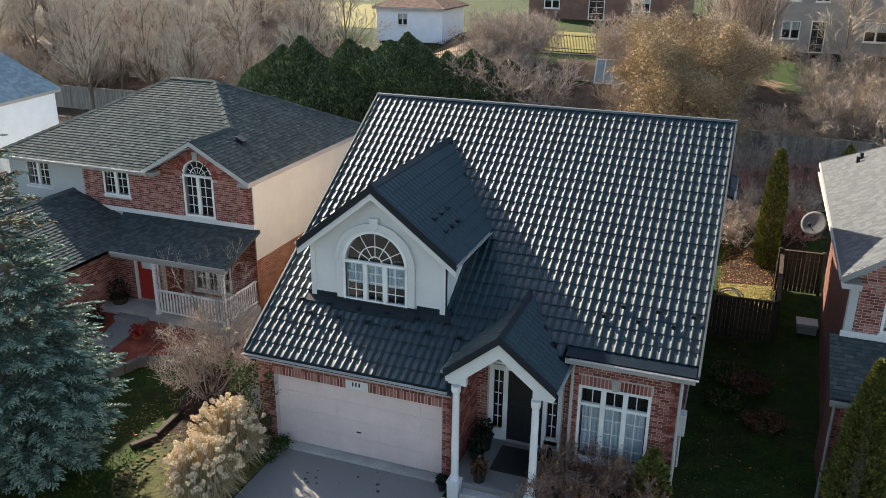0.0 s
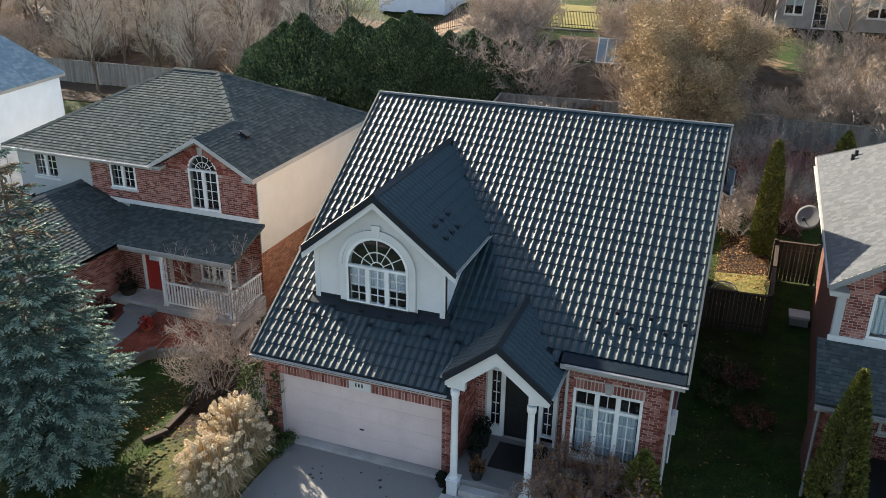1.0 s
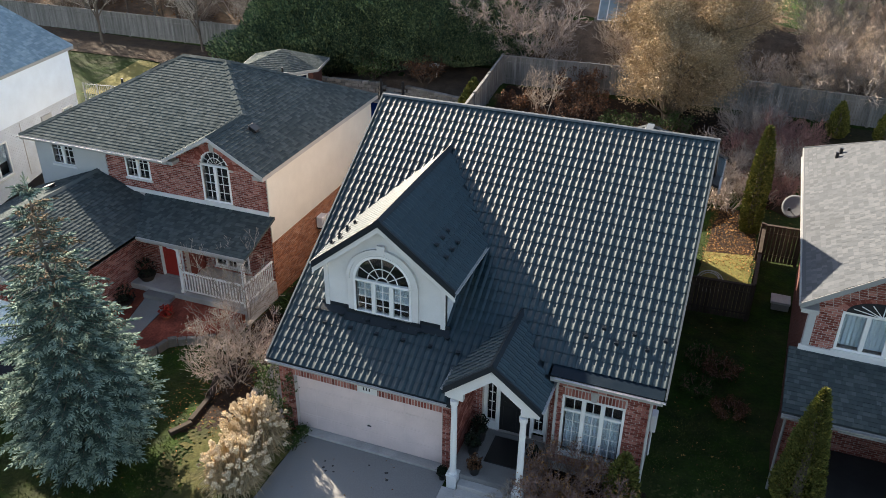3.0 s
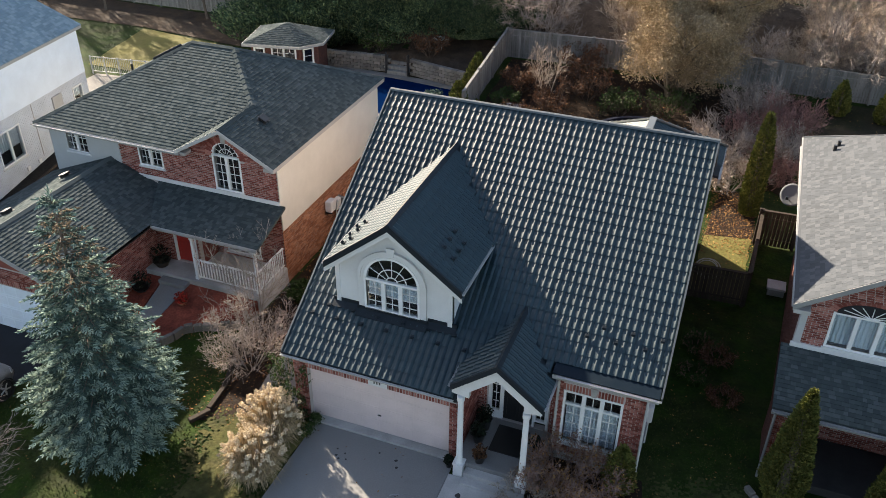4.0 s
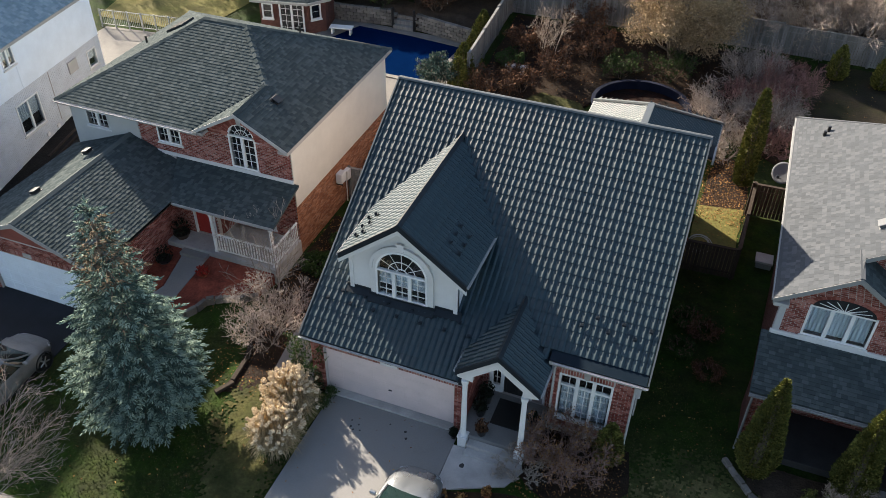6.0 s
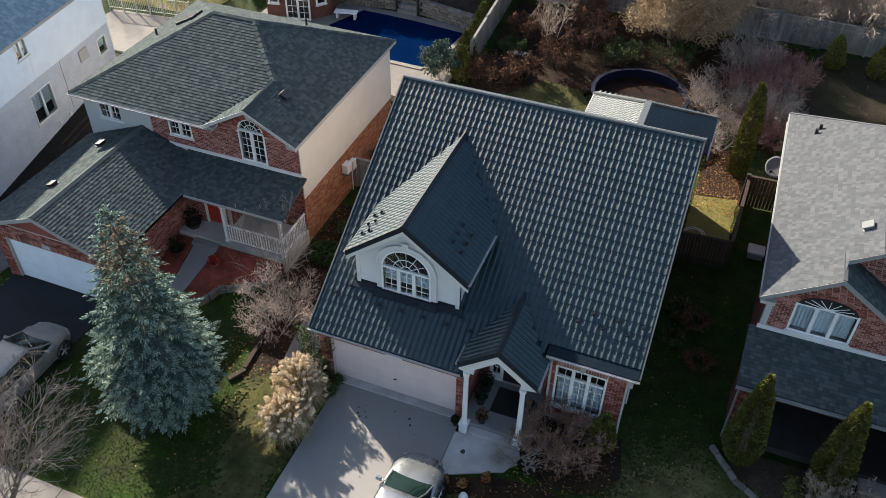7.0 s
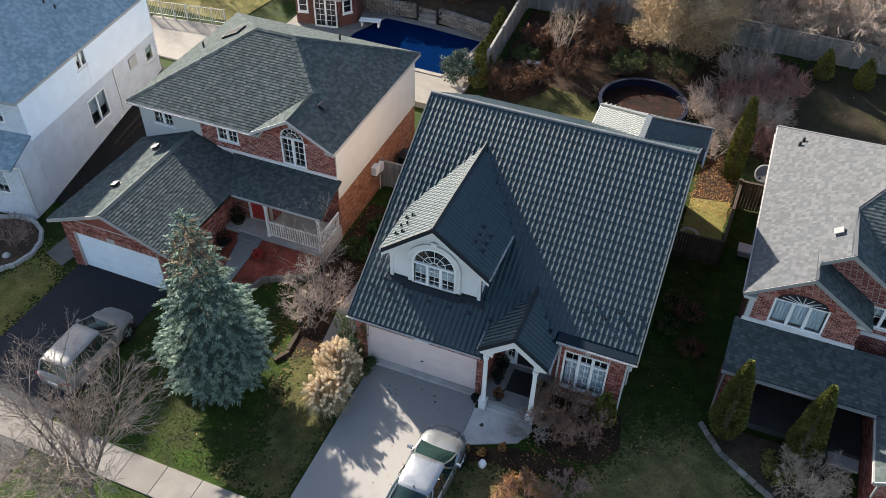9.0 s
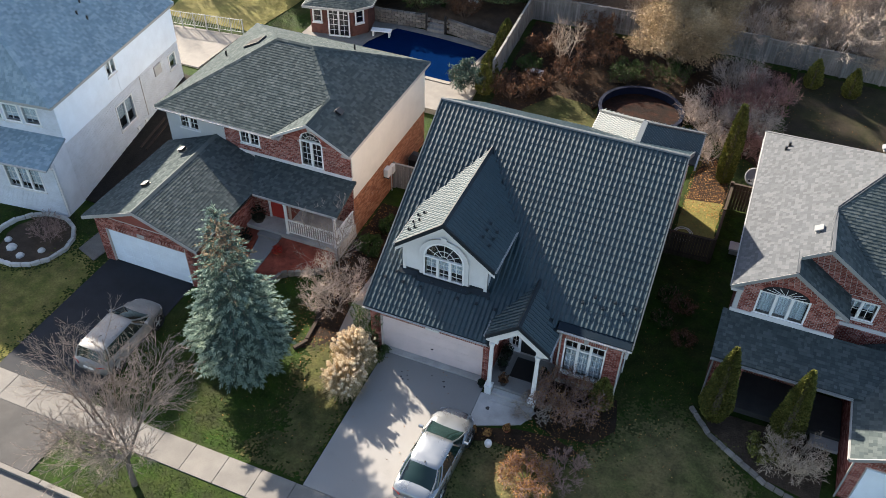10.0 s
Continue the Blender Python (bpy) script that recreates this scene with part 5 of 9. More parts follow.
        ring.slab([(15.5 - rr * math.cos(a), Y0 - 0.015, 4.75 + rr * 0.62 * math.sin(a)) for rr, a in ((0.98, a0), (1.28, a0), (1.28, a1), (0.98, a1))], (0, 0.03, 0))
    part("arch_bricks", ring, BRICK, gb, "flat arch of upright bricks")
    for k in range(1, 8):
        a = math.pi * k / 8
        part("fan_bar", Build().rod((15.5, Y0 - 0.045, 5.02), (15.5 - 0.8 * math.cos(a), Y0 - 0.045, 5.02 + 0.36 * math.sin(a)), 0.014, n=4), WHITE_TRIM, gb)
    part("fan_panel", Build().slab([(15.5 - 0.9 * math.cos(math.pi * k / 16), Y0 - 0.034, 5.02 + 0.42 * math.sin(math.pi * k / 16)) for k in range(17)], (0, 0.012, 0)), ROOM_DARK, gb)
    s = 0.68
    ze = 5.30
    xl = 13.40
    # one west plane, the front slope behind two stepped gables
    ow = [Vector(p) for p in ((13.40, 3.95, 5.30), (13.45, 15.4, 5.45), (18.6, 10.0, 8.85), (16.5, 7.67, 7.42), (16.5, 4.9, 7.42), (15.5, 4.9, 6.73), (15.5, 3.95, 6.73))]
    w_ = pitch(house, ow, SHINGLE_SUNLIT, 0.12, "roof_slope")
    shingle_field(w_, ow, (1, 0, s), SHINGLE_SUNLIT)
    # slopes turned from the sun take the charcoal shingle: shade set by colour
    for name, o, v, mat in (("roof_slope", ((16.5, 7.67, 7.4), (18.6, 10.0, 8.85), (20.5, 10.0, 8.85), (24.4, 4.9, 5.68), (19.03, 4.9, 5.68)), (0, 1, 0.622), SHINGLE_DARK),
                            ("roof_slope", ((24.4, 15.4, 5.45), (13.45, 15.4, 5.45), (18.6, 10.0, 8.85), (20.5, 10.0, 8.85)), (0, -1, 0.63), SHINGLE_SUNLIT),
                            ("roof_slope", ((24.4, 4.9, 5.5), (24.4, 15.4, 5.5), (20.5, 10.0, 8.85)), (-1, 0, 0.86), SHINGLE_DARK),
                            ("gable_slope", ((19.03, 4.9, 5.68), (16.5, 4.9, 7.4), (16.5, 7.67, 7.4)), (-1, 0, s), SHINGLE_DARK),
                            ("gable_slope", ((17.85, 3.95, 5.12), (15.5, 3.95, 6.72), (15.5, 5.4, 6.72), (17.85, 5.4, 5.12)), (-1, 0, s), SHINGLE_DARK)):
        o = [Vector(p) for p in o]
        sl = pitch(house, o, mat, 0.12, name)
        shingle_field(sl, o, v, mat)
    for p, q in (((13.40, 3.93, 5.32), (15.5, 3.93, 6.74)), ((17.85, 3.93, 5.14), (15.5, 3.93, 6.74)), ((15.5, 4.88, 6.75), (16.5, 4.88, 7.43)), ((19.03, 4.88, 5.70), (16.5, 4.88, 7.43))):
        rake(house, p[0], p[2], q[0], q[2], p[1], -0.012, 0.18, 0.018, EAST_TRIM, "rake_board")
    for (x0, z0), (x1, z1), ya, yb in (((13.5, 5.22), (15.5, 6.58), 4.0, 4.46), ((17.75, 5.02), (15.5, 6.58), 4.0, 4.46), ((19.0, 5.54), (16.5, 7.25), 4.95, 5.42)):
        part("rake_soffit", Build().slab([(x0, ya, z0), (x1, ya, z1), (x1, yb, z1), (x0, yb, z0)], (0, 0, -0.02)), FASCIA, house)
    for x in (13.45, 17.35):
        part("return_box", Build().box(x, x + 0.45, 4.0, 4.44, 4.98, 5.12, 0.01), GUTTER, house)
    for p, q in (((16.5, 4.9, 7.42), (16.5, 7.67, 7.42)), ((15.5, 3.95, 6.74), (15.5, 5.4, 6.74)), ((16.5, 7.67, 7.42), (18.6, 10.0, 8.87)), ((13.45, 15.4, 5.47), (18.6, 10.0, 8.87)), ((18.6, 10.0, 8.87), (20.5, 10.0, 8.87))):
        beam(house, p, q, 0.12, 0.04, SHINGLE_SUNLIT, "hip_capping")
    beam(house, (13.42, 3.95, 5.29), (13.47, 15.4, 5.44), 0.03, 0.12, EAST_TRIM, "fascia")
    beam(house, (13.385, 3.95, 5.28), (13.435, 15.4, 5.43), 0.06, 0.07, EAST_TRIM, "gutter")
    part("soffit", Build().box(xl, X0, 4.46, 15.2, ze - 0.2, ze - 0.16), FASCIA, house)
    # lower roof over the porch and the garage
    lo = [Vector((13.42, 4.44, 3.58)), Vector((20.2, 4.44, 3.58)), Vector((20.2, 2.25, 2.85)), Vector((13.42, 2.25, 2.85))]
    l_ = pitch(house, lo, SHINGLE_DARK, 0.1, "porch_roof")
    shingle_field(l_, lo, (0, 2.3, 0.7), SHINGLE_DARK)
    part("porch_fascia", Build().box(13.42, 18.8, 2.2, 2.25, 2.70, 2.85, 0.008), EAST_TRIM, house)
    gutter(house, (13.42, 2.16, 2.84), (18.8, 2.16, 2.84), EAST_TRIM, 0.045)
    pm = basis((13.62, 2.48, 0), (1, 0, 0), (0, 0, 1))
    pier = walling(house, pm, 1.15, 2.72, [], MORTAR, name="porch_pier")
    brick_field(pier, pm, 1.15, 2.7, [], BRICK)
    pw = basis((13.62, 4.42, 0), (0, -1, 0), (0, 0, 1))
    pside = walling(house, pw, 1.94, 2.72, [], MORTAR, thick=0.2, name="porch_side_wall")
    # porch side darkened the same way, shade in the brick colour
    brick_field(pside, pw, 1.94, 2.7, [], BRICK_DARKENED)
    downpipe(house, 13.56, 2.36, 0.05, 2.75, EAST_TRIM)
    window(house, basis((15.4, Y0 - 0.02, 1.15), (1, 0, 0), (0, 0, 1)), 1.5, 1.25, cols=2, rows=2, sashes=2, transom=0.35)
    part("porch_floor", Build().box(14.8, 19.1, 2.3, 4.4, 0, 0.3, 0.012), ROAD_DARK, house)
    gwl = part("garage_wall", Build().box(19.15, 24.4, -0.2, 5.2, 0, 2.7), MORTAR, house)
    brick_field(gwl, basis((19.15, 5.2, 0), (0, -1, 0), (0, 0, 1)), 5.4, 2.7, [], BRICK)
    brick_field(gwl, basis((19.15, -0.2, 0), (1, 0, 0), (0, 0, 1)), 5.25, 2.7, [(0.4, 4.85, 0, 2.15)], BRICK)
    part("garage_door", Build().box(19.6, 23.9, -0.26, -0.2, 0.02, 2.1, 0.01), SNOW_SIDING, house)
    go = [Vector((18.82, -0.58, 2.75)), Vector((18.82, 5.3, 2.75)), Vector((21.8, 5.3, 4.3)), Vector((21.8, -0.58, 4.3))]
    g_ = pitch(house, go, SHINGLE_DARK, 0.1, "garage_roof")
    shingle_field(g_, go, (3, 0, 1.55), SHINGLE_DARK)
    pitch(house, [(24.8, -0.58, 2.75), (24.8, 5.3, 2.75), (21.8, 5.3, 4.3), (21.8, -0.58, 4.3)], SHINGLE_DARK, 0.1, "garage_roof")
    part("garage_gable", Build().slab([(19.15, -0.2, 2.7), (24.4, -0.2, 2.7), (21.8, -0.2, 4.15)], (0, 0.2, 0)), BRICK, house)
    rake(house, 18.82, 2.75, 21.8, 4.3, -0.62, 0.02, 0.18, 0.04, EAST_TRIM, "rake_board")
    beam(house, (18.79, -0.58, 2.74), (18.79, 2.2, 2.74), 0.06, 0.12, EAST_TRIM, "fascia")
    downpipe(house, 19.08, -0.3, 0.05, 2.65, EAST_TRIM)
    part("porch_step", Build().box(18.0, 19.1, 1.75, 2.3, 0, 0.16, 0.012), PALE_CONCRETE, house)
    for x, y in ((14.38, 13.15), (14.5, 13.4)):
        part("roof_vent_pipe", Build().rod((x, y, ze + s * (x - xl) - 0.1), (x, y, ze + s * (x - xl) + 0.3), 0.06, n=8), BLACK_PAINT, house)
    DULL_GREY = shade("dull_grey_metal", (0.15, 0.155, 0.16), rough=0.8, var=0.1, bump=0)
    for x, y in ((16.05, 6.4), (18.0, 11.2)):
        roof_vent(house, Matrix.Translation((x, y, ze + s * (x - xl))) @ Matrix(((0, 0.827, -0.562), (-1, 0, 0), (0, 0.562, 0.827))).to_4x4(), DULL_GREY)
    # satellite dish on a side bracket
    d = Build(look((13.5, 14.3, 3.45), Vector((13.5, 14.3, 3.45)) - Vector((-0.3, -0.75, 0.5))))
    d.lathe((0, 0, 0), [(0.02, 0.0), (0.22, 0.012), (0.37, 0.035), (0.45, 0.05), (0.45, 0.056), (0.37, 0.042), (0.22, 0.02), (0.02, 0.008)], 24)
    dish = thing("satellite_dish", (13.8, 14.3, 3.2), "pale grey satellite dish bracketed to the wall", "dish")
    part("reflector", d, DULL_GREY, dish, smooth=True)
    part("arm", Build().rod((13.52, 14.34, 3.42), (14.18, 14.5, 3.1), 0.03).rod((13.5, 14.2, 3.2), (13.3, 13.75, 3.55), 0.015).box(13.25, 13.35, 13.7, 13.8, 3.5, 3.62, 0.01), DARK_TRIM, dish)


east_house()


# ---- plants ----
BARK = shade("grey_brown_bark", (0.13, 0.105, 0.085), rough=0.95, var=0.25, fine=25, bump=0.5)
TWIG = shade("pale_twig", (0.31, 0.265, 0.225), rough=0.9, var=0.2, bump=0, pieces=0.3)
TWIG_PINK = shade("reddish_twig", (0.25, 0.165, 0.145), rough=0.9, var=0.2, bump=0, pieces=0.3)
TWIG_BROWN = shade("brown_grey_twig", (0.31, 0.255, 0.22), rough=0.9, var=0.25, bump=0, pieces=0.4)
TWIG_STREET = shade("grey_brown_street_twig", (0.20, 0.165, 0.145), rough=0.9, var=0.25, bump=0, pieces=0.4)
# brown twig darkened to paint the shade over the back garden shrubs
TWIG_SHADED = shade("shaded_brown_twig", (0.10, 0.072, 0.058), rough=0.9, var=0.25, bump=0, pieces=0.4)
TWIG_RED = shade("wine_red_twig", (0.23, 0.125, 0.11), rough=0.9, var=0.25, bump=0, pieces=0.4)
WOOD_GREY = shade("pale_woodland_twig", (0.40, 0.355, 0.31), rough=0.9, var=0.2, bump=0, pieces=0.35)
WOOD_ROSE = shade("rosy_woodland_twig", (0.37, 0.295, 0.26), rough=0.9, var=0.2, bump=0, pieces=0.35)
TWIG_TAN = shade("tan_twig", (0.37, 0.295, 0.23), rough=0.9, var=0.2, bump=0, pieces=0.3)
# spruce colours also carry the shade inside the boughs and light on tips
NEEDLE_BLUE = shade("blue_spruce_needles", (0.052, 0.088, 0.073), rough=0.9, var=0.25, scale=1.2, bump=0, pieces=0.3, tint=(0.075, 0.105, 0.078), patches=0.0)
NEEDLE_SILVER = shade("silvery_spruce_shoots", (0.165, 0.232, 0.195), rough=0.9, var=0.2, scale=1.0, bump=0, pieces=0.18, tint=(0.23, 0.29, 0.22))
NEEDLE_RUST = shade("rusty_cones", (0.15, 0.11, 0.07), rough=0.9, var=0.3, bump=0, pieces=0.4)
CEDAR_DARK = shade("dark_cedar_fronds", (0.050, 0.090, 0.050), rough=0.85, var=0.35, scale=0.9, bump=0, pieces=0.5, tint=(0.12, 0.145, 0.07))
DARK_LEAF = shade("dark_evergreen_leaves", (0.012, 0.018, 0.011), rough=0.85, var=0.3, bump=0, pieces=0.4)
CEDAR_LIME = shade("yellow_green_fronds", (0.10, 0.115, 0.028), rough=0.9, var=0.3, scale=1.2, bump=0, pieces=0.3, tint=(0.16, 0.145, 0.04))
LEAF_OLIVE = shade("dry_olive_leaves", (0.275, 0.205, 0.13), rough=0.95, var=0.3, bump=0, pieces=0.3, tint=(0.33, 0.25, 0.16), spec=0.03)
LEAF_RUST = shade("rusty_leaves", (0.20, 0.085, 0.032), rough=0.85, var=0.3, bump=0, pieces=0.5, tint=(0.30, 0.17, 0.06))
PETAL_DRY = shade("cream_dry_petals", (0.60, 0.49, 0.34), rough=0.95, var=0.12, bump=0, pieces=0.14, tint=(0.68, 0.575, 0.43), spec=0.03)
STRAW = shade("straw_stems", (0.44, 0.335, 0.21), rough=0.9, var=0.2, bump=0, pieces=0.35, tint=(0.38, 0.28, 0.16))
# rusty leaf colour darkened in place of garden shade
LEAF_SHADED = shade("shaded_brown_leaves", (0.075, 0.038, 0.022), rough=0.9, var=0.3, bump=0, pieces=0.4, tint=(0.115, 0.055, 0.028))
LEAF_GREEN = shade("garden_green_leaves", (0.035, 0.06, 0.016), rough=0.8, var=0.3, bump=0, pieces=0.4)
BLADE = shade("grass_blades", (0.032, 0.052, 0.010), rough=0.9, var=0.35, scale=0.8, bump=0, pieces=0.45, tint=(0.05, 0.050, 0.016))
MULCH = shade("dark_mulch", (0.055, 0.040, 0.030), rough=0.95, var=0.35, fine=14, bump=0.9, bump_far=0.05, tint=(0.085, 0.055, 0.035), patches=0.3)
BLACK_SOIL = shade("near_black_soil", (0.020, 0.017, 0.015), rough=0.95, var=0.35, fine=14, bump=0.9, bump_far=0.05)
RED_MULCH = shade("red_mulch", (0.20, 0.052, 0.034), rough=0.95, var=0.45, fine=16, bump=0.9, bump_far=0.04)
# leaf litter, its brown lowered to hold the back garden's shade
LITTER = shade("darkened_leaf_litter", (0.021, 0.014, 0.010), rough=0.95, var=0.35, fine=10, bump=0.9, bump_far=0.05, tint=(0.046, 0.025, 0.013), patches=0.3, patch_scale=0.6)
YARD = shade("brown_yard_soil", (0.032, 0.026, 0.018), rough=0.95, var=0.3, scale=1.2, fine=12, bump=0.8, bump_far=0.04, tint=(0.027, 0.028, 0.012), patches=0.4, patch_scale=0.7)
STONE = shade("grey_wall_stone", (0.17, 0.155, 0.14), rough=0.9, var=0.2, fine=18, bump=0.5, pieces=0.25)
PATIO = shade("pale_patio_stone", (0.18, 0.168, 0.155), rough=0.85, var=0.15, bump=0.2, pieces=0.1)
POOL_BLUE = shade("blue_pool_cover", (0.0007, 0.009, 0.042), rough=1.0, var=0.10, scale=0.8, bump=0.1, spec=0.0)
TUB_BLUE = shade("blue_vinyl_wall", (0.004, 0.007, 0.020), rough=0.8, var=0.15, bump=0.05)
IRON = shade("black_iron", (0.015, 0.015, 0.016), rough=0.5, var=0.1, bump=0)
STRAW_LAWN = shade("straw_lawn", (0.15, 0.13, 0.045), rough=0.95, var=0.25, scale=0.6, fine=9, bump=0.6, bump_far=0.04, tint=(0.14, 0.135, 0.04), patches=0.3)
LEAFY_LAWN = shade("leafy_olive_lawn", (0.085, 0.088, 0.022), rough=0.95, var=0.35, scale=1.4, fine=12, bump=0.8, bump_far=0.04, tint=(0.16, 0.13, 0.045), patches=0.4, patch_scale=1.1)
DRY_LAWN = shade("dry_olive_lawn", (0.040, 0.044, 0.014), rough=0.95, var=0.35, scale=1.2, fine=9, bump=0.8, bump_far=0.04, tint=(0.078, 0.068, 0.026), patches=0.4, patch_scale=0.9)
THIN_LAWN = shade("thin_dull_lawn", (0.052, 0.055, 0.018), rough=0.95, var=0.45, scale=1.5, fine=9, bump=0.9, bump_far=0.05, tint=(0.026, 0.040, 0.010), patches=0.45, patch_scale=0.7)
BROWN_LAWN = shade("brown_olive_lawn", (0.108, 0.090, 0.040), rough=0.95, var=0.4, scale=1.4, fine=9, bump=0.9, bump_far=0.05, tint=(0.055, 0.066, 0.020), patches=0.45, patch_scale=0.6)
WOOD_FLOOR = shade("pale_woodland_litter", (0.12, 0.085, 0.06), rough=0.95, var=0.35, fine=10, bump=0.9, bump_far=0.05, tint=(0.16, 0.10, 0.06), patches=0.3, patch_scale=0.3)
TERRACOTTA = shade("terracotta", (0.26, 0.10, 0.06), rough=0.8, var=0.15, bump=0.1)


def rand_unit(rng):
    while True:
        v = Vector((rng.uniform(-1, 1), rng.uniform(-1, 1), rng.uniform(-1, 1)))
        if 0.05 < v.length < 1:
            return v.normalized()


def grow(rng, height, spread, trunk_r, stems=1, fork=0.3, depth=4, kids=(5, 5, 4, 3), lean=0.0, rise=0.55, twig_r=0.008, shrink=0.56):
    """Limbs and twigs of a leafless tree or shrub, standing at the origin. Returns limbs, twigs and the twig tips."""
    limbs, twigs, tips = Build(), Build(), []

    def branch(p, d, length, r, level):
        segs = 4 if level < 2 else 3 if level == 2 else 2
        pts, q = [p], p
        for i in range(segs):
            d = (d + rand_unit(rng) * (0.10 if level == 0 else 0.26) + Vector((0, 0, 0.07 if level else 0.03))).normalized()
            q = q + d * (length / segs)
            pts.append(q)
        into = limbs if level < 2 else twigs
        n = 7 if level == 0 else 5 if level == 1 else 3
        for i in range(segs):
            r0, r1 = r * (1 - 0.7 * i / segs), r * (1 - 0.7 * (i + 1) / segs)
            into.rod(pts[i], pts[i + 1], max(r0, twig_r), max(r1, twig_r * 0.7), n, caps=False)
        if level >= depth:
            tips.append(pts[-1])
            return
        count = kids[min(level, len(kids) - 1)]
        for k in range(count):
            t = (fork if level == 0 else 0.2) + (1 - (fork if level == 0 else 0.2)) * (k + rng.uniform(0.2, 1)) / count
            t = min(0.999, t)
            i = min(segs - 1, int(t * segs))
            at = pts[i].lerp(pts[i + 1], t * segs - i)
            side = rand_unit(rng)
            side = (side - d * side.dot(d)).normalized()
            out = (d * rise + side * spread * rng.uniform(0.7, 1.1) + Vector((0, 0, 0.12))).normalized()
            branch(at, out, length * shrink * rng.uniform(0.8, 1.15) * (1.15 - 0.45 * t), max(r * 0.5 * (1.1 - 0.5 * t), twig_r), level + 1)

    for s in range(stems):
        a = 2 * math.pi * (s + rng.random()) / stems
        tilt = lean * rng.uniform(0.5, 1.1) if stems > 1 else lean
        d = Vector((math.cos(a) * tilt, math.sin(a) * tilt, 1)).normalized()
        p = Vector((math.cos(a), math.sin(a), 0)) * (0.12 * min(stems, 4) / 2 if stems > 1 else 0)
        branch(p, d, height * rng.uniform(0.85, 1.0), trunk_r, 0)
    return limbs, twigs, tips


def leaf_quads(b, rng, centre, n, spread, size, lie=None):
    for _ in range(n):
        c = centre + rand_unit(rng) * spread * rng.random() ** 0.5
        u = rand_unit(rng)
        w = u.cross(rand_unit(rng)).normalized()
        if lie:
            u, w = Vector((u.x, u.y, u.z * lie)).normalized(), Vector((w.x, w.y, w.z * lie)).normalized()
        s = size * rng.uniform(0.6, 1.3)
        b.v += [tuple(c - u * s), tuple(c + w * s * 0.5), tuple(c + u * s), tuple(c - w * s * 0.5)]
        k = len(b.v) - 4
        b.f.append((k, k + 1, k + 2, k + 3))


def plant(name, at, m, pieces, label, category, group=""):
    """pieces: (part name, mesh, label). Stands them at a place."""
    ob = thing(name, at, label, category, group)
    for pn, me, pl in pieces:
        c = new(pn, me)
        c.parent = ob
        c.matrix_basis = m
        tagged(c, label=pl, kind="" if pn == "trunk" else "stuff")
    return ob


def conifer_meshes(seed, height, radius, mat, fronds, size, tip=0.06, base=0.12, belly=0.25, power=0.75, bumps=14, swell=0.16):
    """A cedar: a tapered trunk in a shell of upward frond tufts with an uneven outline."""
    rng = random.Random(seed)
    trunk = Build().rod((0, 0, 0), (0, 0, height * 0.92), radius * 0.09 + 0.03, 0.01, 7)
    b = Build()
    lobes = [(rng.uniform(0, 6.28), rng.uniform(0.1, 0.9), rng.uniform(0.3, 1.0) * swell) for _ in range(bumps)]
    for i in range(fronds):
        t = rng.random() ** 1.25
        a = rng.uniform(0, 2 * math.pi)
        prof = (t / belly) ** 0.5 * (1 - base) + base if t < belly else max(0.0, (1 - t) / (1 - belly)) ** power
        bulge = sum(w * math.exp(-((a - la + 3.14) % 6.28 - 3.14) ** 2 * 2 - (t - lt) ** 2 * 60) for la, lt, w in lobes)
        r = radius * (prof + tip * (1 - t)) * (1 + bulge) * (1 - 0.45 * rng.random() ** 2)
        p = Vector((math.cos(a) * r, math.sin(a) * r, height * (0.02 + 0.97 * t)))
        out = Vector((math.cos(a), math.sin(a), 0))
        d = (out * rng.uniform(0.3, 0.9) + Vector((0, 0, rng.uniform(0.4, 1.1))) + rand_unit(rng) * 0.35).normalized()
        side = d.cross(rand_unit(rng)).normalized()
        s = size * rng.uniform(0.6, 1.4)
        k = len(b.v)
        b.v += [tuple(p), tuple(p + d * s * 0.5 + side * s * 0.22), tuple(p + d * s), tuple(p + d * s * 0.5 - side * s * 0.22)]
        b.f.append((k, k + 1, k + 2, k + 3))
    return trunk.mesh("trunk", BARK), b.mesh("crown", mat)


